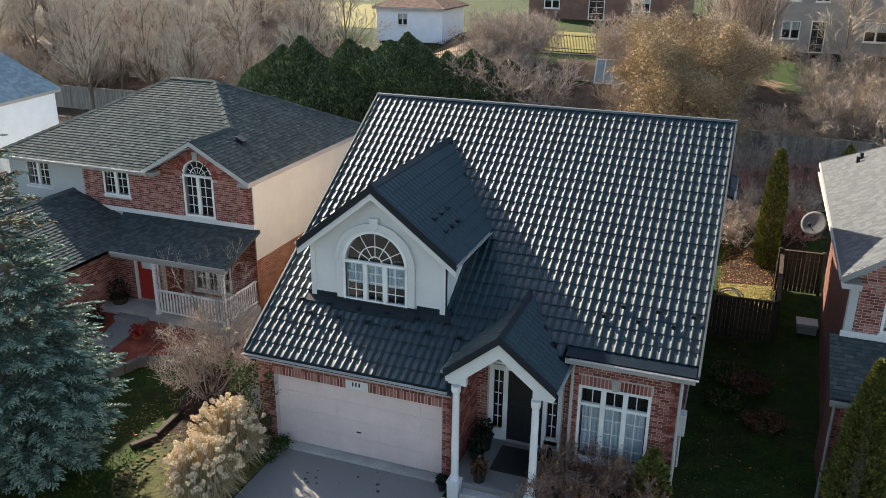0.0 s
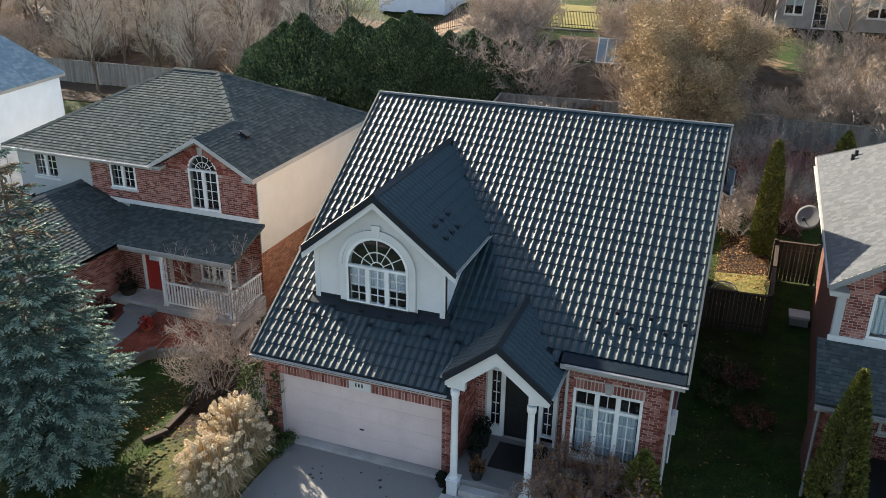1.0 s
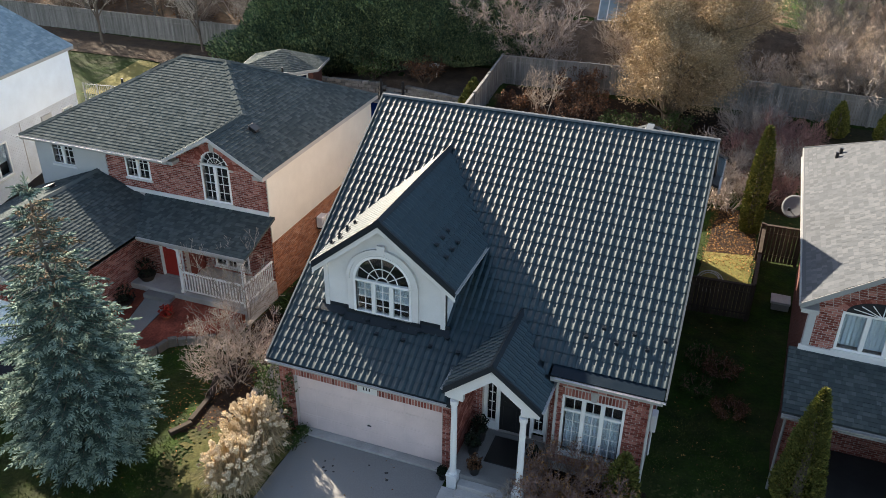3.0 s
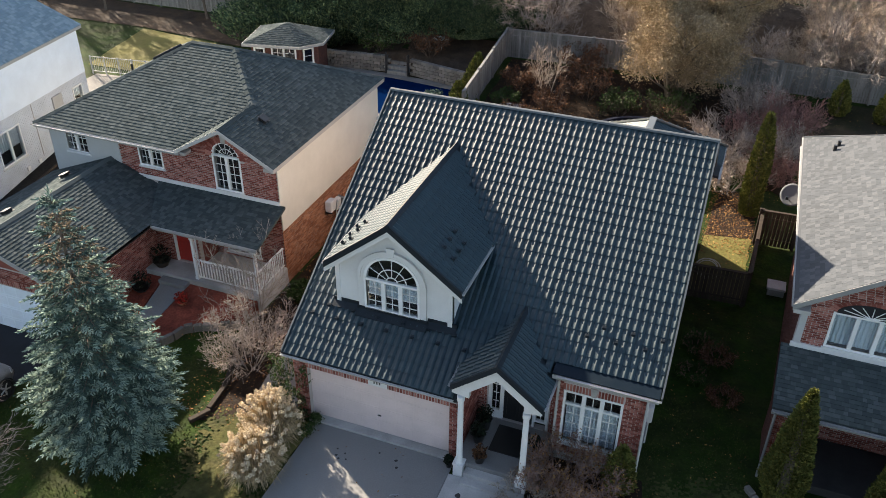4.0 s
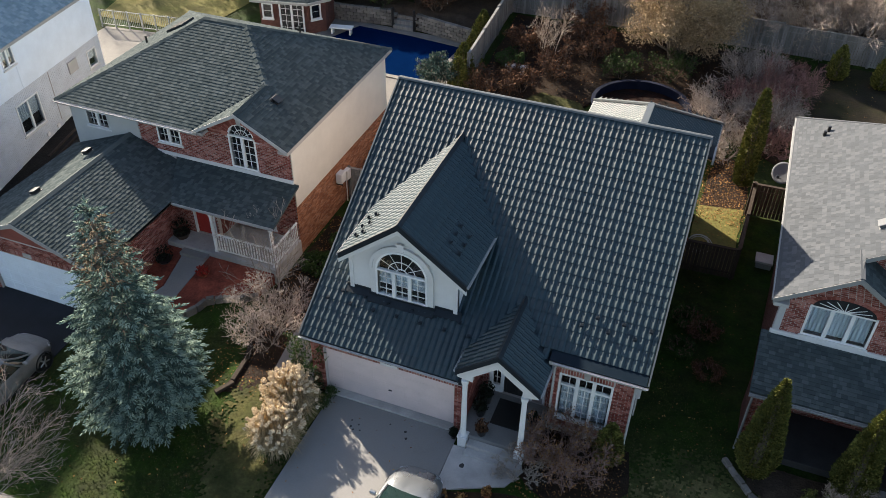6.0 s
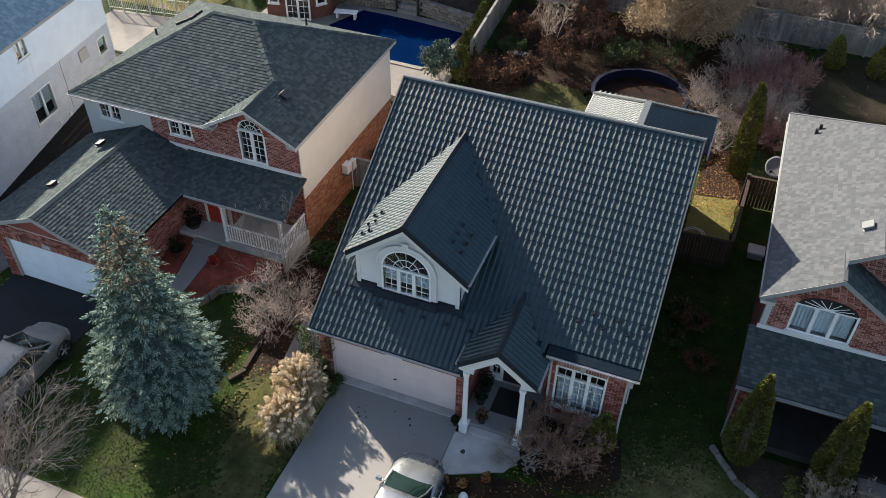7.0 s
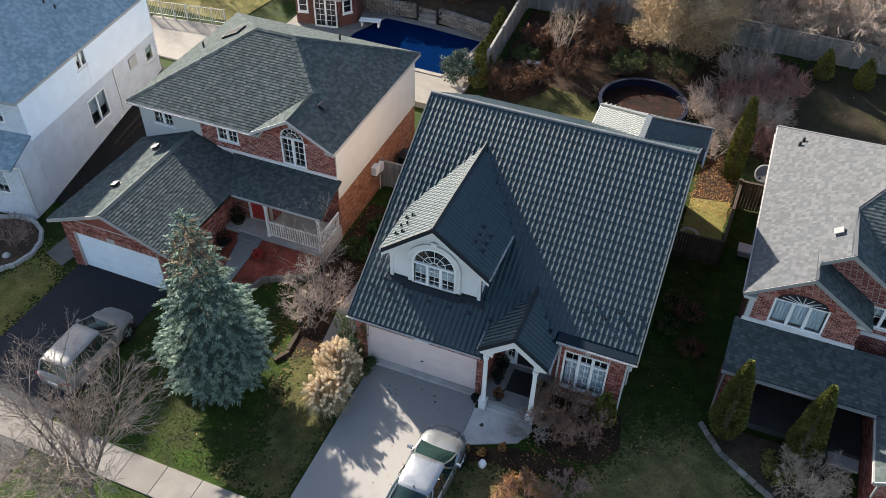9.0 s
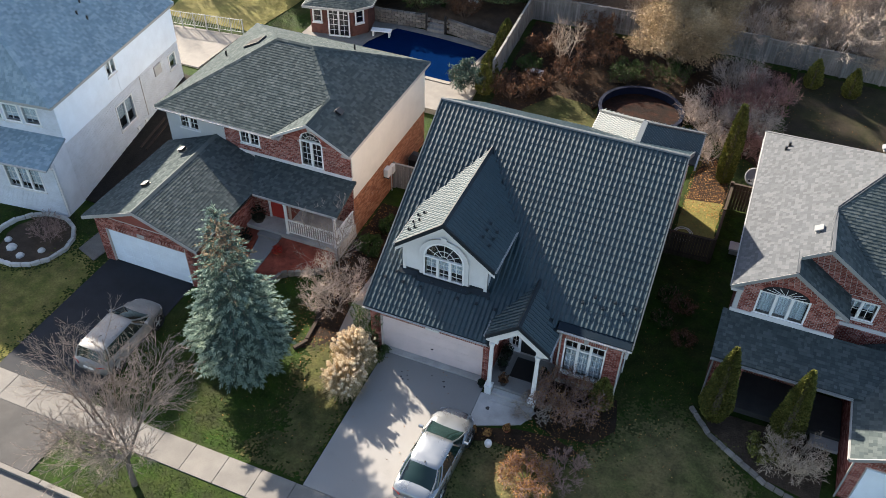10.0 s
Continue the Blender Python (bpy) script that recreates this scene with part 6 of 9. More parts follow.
def blue_spruce(at, height=9.15, radius=2.05):
    """Whorls of drooping boughs; each bough a flat fan of needled fingers."""
    rng = random.Random(11)
    trunk = Build().rod((0, 0, 0), (0, 0, height * 0.97), 0.16, 0.015, 9)
    limbs, needles, rust, fresh = Build(), Build(), Build(), Build()

    def finger(p, d, s, r, into):
        u = d.cross(rand_unit(rng)).normalized()
        w = d.cross(u)
        k = len(into.v)
        ring = [u, u * -0.5 + w * 0.87, u * -0.5 - w * 0.87]
        into.v += [tuple(p)] + [tuple(p + d * s * 0.3 + o * r * 0.8) for o in ring] + [tuple(p + d * s * 0.82 + o * r) for o in ring] + [tuple(p + d * s)]
        for i in range(3):
            j = (i + 1) % 3
            into.f += [(k, k + 1 + j, k + 1 + i), (k + 1 + i, k + 1 + j, k + 4 + j, k + 4 + i), (k + 7, k + 4 + i, k + 4 + j)]
        for q in range(9):
            t = 0.2 + 0.8 * (q + rng.random()) / 9
            a = rng.uniform(0, 6.28)
            o = u * math.cos(a) + w * math.sin(a)
            c = p + d * s * t
            e = c + (o * 0.9 + d * 0.8) * rng.uniform(0.03, 0.042)
            g = d.cross(o) * 0.006
            k = len(into.v)
            into.v += [tuple(c - g), tuple(c + g), tuple(e)]
            into.f.append((k, k + 1, k + 2))

    def profile(t):
        if t < 0.26:
            return 0.66 + 0.34 * math.sin(t / 0.26 * math.pi / 2)
        return max(0.03, ((1 - t) / 0.74) ** 0.98)

    tiers = 16
    for i in range(tiers):
        t = (i + 0.25) / tiers
        z = 0.95 + (height - 1.0) * t
        prof = profile(t)
        rad = radius * prof
        count = max(5, int(11 * prof + 4.5))
        for j in range(count):
            a = 2 * math.pi * (j + rng.uniform(-0.3, 0.3)) / count + i * 0.9
            length = rad * rng.uniform(0.86, 1.07)
            out = Vector((math.cos(a), math.sin(a), 0))
            side = Vector((-out.y, out.x, 0))
            start = Vector((0, 0, z + rng.uniform(-0.09, 0.09)))
            slope = 0.7 * max(0, t - 0.55) - 0.40 * (1 - t) + rng.uniform(-0.05, 0.05)
            mid = start + out * length * 0.62 + Vector((0, 0, length * (slope * 0.62 - 0.07)))
            end = start + out * length + Vector((0, 0, length * (slope + 0.03)))
            limbs.rod(start, mid, 0.025 * prof + 0.008, 0.014, 4, caps=False).rod(mid, end, 0.014, 0.005, 4, caps=False)
            n = int(5 + 13 * prof)
            for q in range(n + 1):
                f = 0.30 + 0.70 * q / n
                p = start.lerp(mid, f / 0.62) if f < 0.62 else mid.lerp(end, (f - 0.62) / 0.38)
                sg = 1 if q % 2 else -1
                tip = q == n
                reach = 0.28 if tip else (0.40 * length * (1.08 - f) + 0.15) * rng.uniform(0.75, 1.15)
                way = (out * (0.8 if not tip else 1.2) + side * (0 if tip else sg * rng.uniform(0.55, 0.9)) + Vector((0, 0, rng.uniform(-0.17, -0.02) - 0.12 * f))).normalized()
                lat = way.cross(Vector((0, 0, 1))).normalized()
                rusty = 0.68 < t < 0.9 and rng.random() < 0.5
                steps = max(2, int(reach / 0.062))
                for e in range(steps + 1):
                    c = p + way * reach * e / steps
                    # outer fingers: silvery young growth, paled as if lit; inner ones painted darker
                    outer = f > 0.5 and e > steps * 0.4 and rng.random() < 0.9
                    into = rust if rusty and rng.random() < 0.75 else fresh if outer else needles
                    for g in ((0,) if e == steps else (-1, 1)):
                        d = (way * 0.8 + lat * g * rng.uniform(0.45, 0.7) + Vector((0, 0, rng.uniform(-0.14, 0.10))) + rand_unit(rng) * 0.06).normalized()
                        finger(c, d, rng.uniform(0.10, 0.15) * min(1, 0.65 + prof), rng.uniform(0.019, 0.025), into)
    for q in range(16):
        finger(Vector((0, 0, height * 0.93 + 0.036 * q)), (rand_unit(rng) * 0.5 + Vector((0, 0, 0.8))).normalized(), 0.16, 0.018, fresh)
    return plant("spruce_tree", at, Matrix(), [("trunk", trunk.mesh("trunk", BARK), ""), ("branchwork", limbs.mesh("branchwork", BARK), ""), ("crown", needles.mesh("crown", NEEDLE_BLUE), "blue-green needles, darkened for the shaded inside"), ("new_growth", fresh.mesh("new_growth", NEEDLE_SILVER), "silvery young shoots, painted paler as lit tips"), ("rusty_growth", rust.mesh("rusty_growth", NEEDLE_RUST), "rusty brown growth near the top")],
                 "tall full blue spruce standing on the front lawn", "tree")


blue_spruce((-4.8, -3.6, 0))


def hydrangea(at, seed, heads, r, h):
    """Arching straw stems under a dome of rounded dry flower heads."""
    rng = random.Random(seed)
    stems, petals, dry = Build(), Build(), Build()

    def strand(foot, knee, tip, w, into):
        a = rand_unit(rng) * w
        k = len(into.v)
        into.v += [tuple(foot - a), tuple(foot + a), tuple(knee + a * 0.9), tuple(knee - a * 0.9), tuple(tip)]
        into.f += [(k, k + 1, k + 2, k + 3), (k + 3, k + 2, k + 4)]

    for i in range(heads):
        a, el = rng.uniform(0, 6.28), rng.random() ** 0.6
        rr = r * (1 - el ** 2.2) ** 0.5 * rng.uniform(0.75, 1.06)
        out = Vector((math.cos(a), math.sin(a), 0))
        p = out * rr + Vector((0, 0, h * (0.38 + 0.62 * el) * rng.uniform(0.86, 1.05)))
        foot = out * rr * 0.25
        knee = foot.lerp(p, 0.6) + Vector((0, 0, 0.12 * h))
        stems.rod(foot, knee, 0.009, 0.007, 3, caps=False).rod(knee, p, 0.007, 0.005, 3, caps=False)
        d = (out * rr / r * 0.8 + Vector((0, 0, 0.8))).normalized()
        big = rng.uniform(0.05, 0.085)
        for k in range(64):
            c = p + rand_unit(rng) * big * rng.uniform(0.55, 1.0)
            c += d * (c - p).dot(d) * 0.4
            u = rand_unit(rng)
            w = u.cross(rand_unit(rng)).normalized()
            s = rng.uniform(0.014, 0.026)
            n = len(petals.v)
            petals.v += [tuple(c - u * s), tuple(c + w * s), tuple(c + u * s), tuple(c - w * s)]
            petals.f.append((n, n + 1, n + 2, n + 3))
    for i in range(heads * 14):
        a, rr = rng.uniform(0, 6.28), r * rng.uniform(0.35, 1.12)
        out = Vector((math.cos(a), math.sin(a), 0))
        top = h * rng.uniform(0.55, 0.95) * (1.05 - 0.5 * (rr / r) ** 2)
        foot = out * rr * 0.3 + rand_unit(rng) * 0.08
        foot.z = abs(foot.z)
        knee = out * rr * 0.75 + Vector((0, 0, top)) + rand_unit(rng) * 0.07
        tip = out * rr * 1.05 + Vector((0, 0, top * rng.uniform(0.35, 0.95))) + rand_unit(rng) * 0.1
        strand(foot, knee, tip, rng.uniform(0.009, 0.015), dry)
    plant("hydrangea_bush", at, Matrix(), [("stem_clump", stems.mesh("stem_clump", STRAW), ""), ("bloom", petals.mesh("bloom", PETAL_DRY), "dried cream flower heads"), ("foliage", dry.mesh("foliage", STRAW), "")],
          "dried cream hydrangea bush beside the driveway", "shrub", "hydrangeas by the driveway")


hydrangea((-0.66, -1.5, 0), 1, 140, 1.0, 1.8)
hydrangea((-0.42, -2.95, 0), 2, 130, 0.98, 1.65)


def bush(name, at, seed, height, stems, mat, label, leaf=None, leaf_n=0, leaf_size=0.05, lean=0.75, depth=3, kids=(7, 6, 4), twig_r=0.007, group="", lie=None, squash=(1, 1, 1), shrink=0.56):
    rng = random.Random(seed)
    limbs, twigs, tips = grow(rng, height * 0.8, 0.75, 0.022, stems, 0.15, depth, kids, lean, 0.6, twig_r, shrink)
    pieces = [("stem_clump", limbs.mesh("stem_clump", mat), ""), ("crown", twigs.mesh("crown", mat), "")]
    if leaf:
        b = Build()
        for t in tips:
            leaf_quads(b, rng, t, leaf_n, 0.16, leaf_size)
        pieces.append(("foliage", b.mesh("foliage", leaf), ""))
    return plant(name, at, Matrix.Diagonal((*squash, 1)), pieces, label, "shrub", group)


bush("bare_shrub", (-3.1, 1.15, 0), 21, 2.6, 8, TWIG_BROWN, "large leafless pale shrub with dense fine twigs", leaf=WOOD_GREY, leaf_n=1, leaf_size=0.018, lean=0.7, depth=3, kids=(8, 7, 5))
bush("bare_shrub", (-4.1, 3.3, 0), 22, 3.6, 4, TWIG, "thin leafless shrub against the porch corner", lean=0.25, depth=3, kids=(6, 5, 3))
bush("bare_shrub", (8.1, -0.25, 0), 23, 1.55, 12, TWIG_PINK, "low leafless brown shrub under the front window", lean=1.1, depth=3, kids=(7, 6, 5), leaf=LEAF_RUST, leaf_n=1, leaf_size=0.03)
bush("bare_shrub", (9.0, -0.35, 0), 24, 1.4, 10, TWIG_PINK, "low leafless brown shrub under the front window", lean=1.1, depth=3, kids=(7, 6, 5), leaf=LEAF_RUST, leaf_n=1, leaf_size=0.03)
bush("bare_shrub", (7.3, -1.1, 0), 25, 0.9, 10, TWIG, "low wispy grey shrub beside the porch steps", lean=1.3, depth=3, kids=(6, 5, 4))
bush("russet_shrub", (8.1, -4.3, 0), 26, 1.15, 12, TWIG_PINK, "russet shrub with rusty leaves on the front lawn", lean=1.3, depth=3, kids=(7, 6, 4), leaf=LEAF_RUST, leaf_n=2, leaf_size=0.035)
bush("bare_shrub", (9.3, -3.4, 0), 27, 1.0, 9, TWIG_PINK, "low leafless purplish shrub on the front lawn", lean=1.3, depth=3, kids=(7, 6, 4))
bush("bare_shrub", (17.4, 0.35, 0), 28, 1.6, 16, TWIG_TAN, "leafless pinkish shrub before the brick porch", lean=1.0, depth=3, kids=(7, 6, 5))
for i, (x, y, h) in enumerate(((11.2, 7.9, 0.5), (11.9, 7.4, 0.55), (11.2, 6.3, 0.4), (12.3, 5.4, 0.4))):
    bush("russet_shrub", (x, y, 0), 130 + i, h, 9, TWIG_RED, "low russet shrub on the shaded side lawn", lean=1.3, depth=3, kids=(5, 5, 4), leaf=LEAF_SHADED if i % 2 else LEAF_GREEN, leaf_n=2, leaf_size=0.035, group="shrubs of the side lawn")
bush("green_shrub", (16.4, 0.7, 0), 29, 0.7, 9, TWIG, "small yellow-green shrub in the front bed", leaf=CEDAR_LIME, leaf_n=5, leaf_size=0.05, lean=1.2, kids=(5, 4, 3))
for i, (x, y, h, w) in enumerate(((12.0, 23.2, 2.3, 1.2), (10.4, 21.6, 2.2, 1.1), (13.0, 22.2, 2.1, 1.1), (13.4, 24.6, 2.3, 1.2), (11.2, 19.6, 1.9, 1.0), (11.6, 25.4, 2.3, 1.2), (12.9, 20.3, 1.8, 1.0))):
    bush("bare_shrub", (x, y, land(x, y)), 40 + i, h, 9, TWIG_RED if i % 3 == 0 else TWIG_BROWN, "large tangled leafless shrub in the back garden", lean=1.0, depth=3, kids=(8, 6, 4), twig_r=0.009, shrink=0.66, group="tangled back garden shrubs")
for i, (x, y, h, m_, lf) in enumerate(((-1.2, 20.9, 1.5, TWIG_SHADED, LEAF_SHADED), (0.2, 21.8, 1.3, TWIG_SHADED, LEAF_SHADED), (1.6, 23.4, 1.6, TWIG_SHADED, LEAF_SHADED), (-0.6, 25.4, 1.4, TWIG_SHADED, LEAF_SHADED), (3.0, 25.6, 2.0, TWIG_SHADED, LEAF_SHADED), (2.2, 27.6, 2.0, TWIG_SHADED, LEAF_SHADED), (-7.0, 27.8, 1.6, TWIG_SHADED, LEAF_SHADED), (-10.5, 28.2, 1.4, TWIG_SHADED, LEAF_GREEN), (5.0, 24.6, 1.4, TWIG_SHADED, LEAF_GREEN), (7.6, 25.2, 1.5, TWIG_SHADED, LEAF_GREEN), (-1.0, 23.6, 0.9, TWIG_SHADED, LEAF_GREEN))):
    bush("garden_shrub", (x, y, land(x, y)), 60 + i, h, 8, m_, "low autumn shrub in the back garden bed", leaf=lf, leaf_n=2, leaf_size=0.06, lean=1.0, kids=(6, 5, 4), group="autumn shrubs of the back garden")
bush("silver_shrub", (-4.0, 20.4, 0.62), 75, 1.9, 8, TWIG, "silvery blue-green feathery shrub by the pool", leaf=NEEDLE_BLUE, leaf_n=4, leaf_size=0.07, lean=0.5, kids=(7, 5, 4))
bush("small_tree", (0.95, 24.6, land(0.95, 24.6)), 76, 3.4, 3, TWIG_TAN, "small pale leafless tree in the back garden", lean=0.35, kids=(8, 5, 4))
bush("garden_shrub", (-18.6, -0.2, 0), 77, 1.2, 9, TWIG_PINK, "leafless shrub in a round stone-edged bed", lean=1.0, kids=(6, 5, 4))
bush("groundcover", (-3.3, 5.4, 0), 78, 0.6, 9, TWIG, "low green plants along the side path", leaf=LEAF_GREEN, leaf_n=6, leaf_size=0.06, lean=1.3, kids=(5, 4, 3))
bush("groundcover", (-2.9, 7.2, 0), 79, 0.6, 9, TWIG, "low green plants along the side path", leaf=LEAF_GREEN, leaf_n=6, leaf_size=0.06, lean=1.3, kids=(5, 4, 3))
bush("climbing_plant", (-0.62, -0.3, 0), 80, 2.6, 5, TWIG, "climbing green plant on the garage corner", leaf=LEAF_GREEN, leaf_n=4, leaf_size=0.045, lean=0.12, kids=(7, 4, 3), shrink=0.25)
bush("groundcover", (0.0, -0.75, 0), 81, 0.45, 8, TWIG, "low green plant at the garage corner", leaf=LEAF_GREEN, leaf_n=4, leaf_size=0.04, lean=1.2, kids=(5, 4, 3))

# columnar and garden cedars
LIME_SMALL = conifer_meshes(3, 1.0, 0.26, CEDAR_LIME, 2600, 0.075, base=0.4)
TALL_CONE = conifer_meshes(6, 1.0, 0.135, CEDAR_LIME, 15000, 0.026, base=0.45)
TALL_THIN = conifer_meshes(4, 1.0, 0.08, CEDAR_LIME, 8500, 0.030, belly=0.45, tip=0.06, base=0.75, power=0.5)
for x, y, h, m_, lab in ((12.2, 17.7, 4.9, TALL_THIN, "tall narrow yellow-green cedar by the fence"), (9.75, 0.35, 1.75, LIME_SMALL, "small yellow-green cedar beside the front window"), (17.0, 1.7, 4.2, TALL_CONE, "cone-shaped yellow-green cedar before the porch"), (14.2, 1.65, 4.3, TALL_CONE, "cone-shaped yellow-green cedar before the porch"),
                         (15.7, 27.6, 1.9, LIME_SMALL, "small green cedar before the back fence"), (17.9, 27.4, 1.9, LIME_SMALL, "small green cedar before the back fence"),
                         (-2.9, 20.6, 2.0, LIME_SMALL, "small green cedar along the garden fence"), (-3.1, 21.9, 2.2, LIME_SMALL, "small green cedar along the garden fence"), (-3.2, 23.6, 2.0, LIME_SMALL, "small green cedar along the garden fence"), (-3.3, 25.3, 2.3, LIME_SMALL, "small green cedar along the garden fence"), (-3.5, 26.4, 2.2, LIME_SMALL, "small green cedar along the garden fence")):
    plant("cedar", (x, y, land(x, y)), Matrix.Diagonal((h, h, h, 1)), [("trunk", m_[0], ""), ("crown", m_[1], "")], lab, "tree")

# tall hedge of dark cedars
HEDGE = [conifer_meshes(100 + k, 6.1, 1.7, CEDAR_DARK, 24000, 0.19, belly=0.42, tip=0.10, base=0.75, power=0.80, bumps=60, swell=0.50) for k in range(4)]
rng = random.Random(5)
for i in range(13):
    x = -18.2 + i * 1.28 + rng.uniform(-0.2, 0.2)
    y = 31.2 + rng.uniform(-0.5, 0.5)
    s = (1.0, 1.1, 0.97, 0.86, 0.98, 0.84, 0.8, 0.84, 0.74, 0.72, 0.68, 0.62, 0.6)[i]
    me = HEDGE[i % 4]
    plant("hedge_cedar", (x, y, land(x, y) - 0.1), pose(0, 0, 0, 0, 0, rng.uniform(0, 360)) @ Matrix.Diagonal((s * 1.05, s * 1.05, s, 1)), [("trunk", me[0], ""), ("crown", me[1], "")], "tall dark green cedar in a dense hedge", "tree", "cedar hedge behind the pool")


# bare trees
def tree_meshes(seed, height, spread, r, depth=4, kids=(9, 6, 4, 3), fork=0.25, twig=TWIG, twig_r=0.012, rise=0.6, stems=1, lean=0.0, shrink=0.5):
    rg = random.Random(seed)
    limbs, twigs, tips = grow(rg, height, spread, r, stems, fork, depth, kids, lean, rise, twig_r, shrink)
    return limbs.mesh("trunk", BARK), twigs.mesh("crown", twig), tips


def vase_tree(seed, trunk_h, limb, limbs_n, reach=0.62):
    """A young street tree: a short trunk, limbs that rise like a vase and divide into long fine twigs."""
    rg = random.Random(seed)
    wood, twigs = Build(), Build()

    def shoot(p, d, length, r, level):
        segs = (6, 5, 4, 3)[level]
        pts, q = [p], p
        for i in range(segs):
            d = (d + rand_unit(rg) * (0.10, 0.15, 0.19, 0.24)[level] + Vector((0, 0, 0.045))).normalized()
            q = q + d * length / segs
            pts.append(q)
        into = wood if level < 1 else twigs
        for i in range(segs):
            k0, k1 = 1 - 0.8 * i / segs, 1 - 0.8 * (i + 1) / segs
            into.rod(pts[i], pts[i + 1], max(r * k0, 0.005), max(r * k1, 0.0035), (6, 4, 3, 3)[level], caps=False)
        if level == 3:
            return
        count = (13, 9, 6)[level]
        for k in range(count):
            t = min(0.99, 0.16 + 0.84 * (k + rg.random()) / count)
            i = min(segs - 1, int(t * segs))
            at = pts[i].lerp(pts[i + 1], t * segs - i)
            along = (pts[i + 1] - pts[i]).normalized()
            turn = rand_unit(rg)
            turn = (turn - along * turn.dot(along)).normalized()
            way = (along * 0.85 + turn * rg.uniform(0.5, 0.85)).normalized()
            shoot(at, way, length * (0.48, 0.46, 0.42)[level] * rg.uniform(0.7, 1.2) * (1.2 - 0.55 * t), max(0.006, r * 0.42 * (1.15 - 0.5 * t)), level + 1)

    fork = Vector((0.05, 0.1, trunk_h))
    wood.rod((0, 0, -0.05), (0.02, 0.04, trunk_h * 0.5), 0.125, 0.10, 9).rod((0.02, 0.04, trunk_h * 0.5), fork, 0.10, 0.085, 9)
    for i in range(limbs_n):
        a = 2 * math.pi * (i + rg.uniform(-0.25, 0.25)) / limbs_n
        lean = reach * rg.uniform(0.55, 1.25)
        shoot(fork - Vector((0, 0, 0.35 * rg.random())), Vector((math.cos(a) * lean, math.sin(a) * lean, 1)).normalized(), limb * rg.uniform(0.8, 1.1), 0.055, 0)
    return wood.mesh("trunk", BARK), twigs.mesh("crown", TWIG_STREET)


st = vase_tree(31, 1.75, 4.8, 9, 0.56)
plant("street_tree", (-5.65, -10.2, 0), Matrix(), [("trunk", st[0], ""), ("crown", st[1], "")], "leafless street tree on the verge beside the pavement", "tree")

ol = tree_meshes(32, 6.4, 0.7, 0.12, 4, (11, 6, 4, 2), 0.03, TWIG_TAN, 0.012, 0.8, 7, 0.42, 0.42)
rg = random.Random(8)
lb = Build()
for tp in ol[2]:
    leaf_quads(lb, rg, tp, 54, 0.6, 0.046)
plant("leafy_tree", (7.4, 27.0, land(7.4, 27.0)), Matrix.Diagonal((1.1, 1.1, 1.0, 1)), [("trunk", ol[0], ""), ("branchwork", ol[1], ""), ("crown", lb.mesh("crown", LEAF_OLIVE), "dry olive-brown leaves")], "broad tree with dry olive-brown leaves behind the house", "tree")

WOODS = [tree_meshes(200 + k, 8.5, 0.66, 0.12, 4, (14, 7, 5, 3), 0.12, (WOOD_GREY, WOOD_ROSE, WOOD_GREY, WOOD_GREY)[k], 0.015, 0.8) for k in range(4)]
rg = random.Random(9)
spots = []
for i in range(66):
    x, y = rg.uniform(-62, -12), rg.uniform(35, 74)
    if (-24 < x < -11 and y > 46) or (-42 < x < -11 and y > 54):
        continue
    spots.append((x, y, rg.uniform(0.65, 1.15)))
for i in range(22):
    spots.append((rg.uniform(13, 44), rg.uniform(31, 47), rg.uniform(0.65, 1.1)))
for i in range(10):
    spots.append((rg.uniform(-9, 12), rg.uniform(36, 42), rg.uniform(0.4, 0.6)))
for i in range(16):
    spots.append((rg.uniform(-50, 50), rg.uniform(78, 120), rg.uniform(0.9, 1.3)))
for x, y in ((-34, 31.2), (-31.5, 34.6), (-28.5, 35.2), (-26, 32.3), (-23.5, 34.4), (-37.5, 33.8)):
    spots.append((x, y, 0.85))


def open_view(x, y):
    """The gaps in the wood through which lawns and houses show."""
    k = (x - 10.8) / (y + 17)
    return y > 34 and (-0.50 < k < -0.30 or (y > 36 and -0.26 < k < -0.14) or 0.005 < k < 0.066)


for x, y, s in spots:
    if open_view(x, y):
        continue
    me = WOODS[rg.randrange(4)]
    plant("bare_tree", (x, y, land(x, y) - 0.05), pose(0, 0, 0, 0, 0, rg.uniform(0, 360)) @ Matrix.Diagonal((s, s, s * rg.uniform(0.9, 1.15), 1)), [("trunk", me[0], ""), ("crown", me[1], "")], "slender leafless tree in the rising wood", "tree", "bare woodland trees")
MULTI = [tree_meshes(230 + k, 7.6, 0.34, 0.05, 3, (13, 7, 4), 0.1, WOOD_ROSE, 0.013, 1.0, 11, 0.3) for k in range(2)]
for i, (x, y, s) in enumerate(((20.6, 34.5, 1.0), (22.3, 33.6, 1.05), (24.2, 35.0, 1.1), (26.4, 33.8, 1.0), (10.3, 39.5, 0.9), (23.4, 37.5, 1.1))):
    me = MULTI[i % 2]
    plant("bare_tree", (x, y, land(x, y) - 0.05), pose(0, 0, 0, 0, 0, 70 * i) @ Matrix.Diagonal((s, s, s, 1)), [("trunk", me[0], ""), ("crown", me[1], "")], "upright many-stemmed leafless tree on the bank", "tree", "many-stemmed bank trees")
BRUSH = []
for k in range(3):
    rb = random.Random(300 + k)
    a_, b_, _ = grow(rb, 2.2, 0.8, 0.025, 9, 0.1, 3, (8, 7, 5), 0.9, 0.6, 0.008)
    BRUSH.append((a_.mesh("stem_clump", TWIG_BROWN), b_.mesh("crown", (TWIG_BROWN, TWIG_TAN, TWIG_BROWN)[k])))
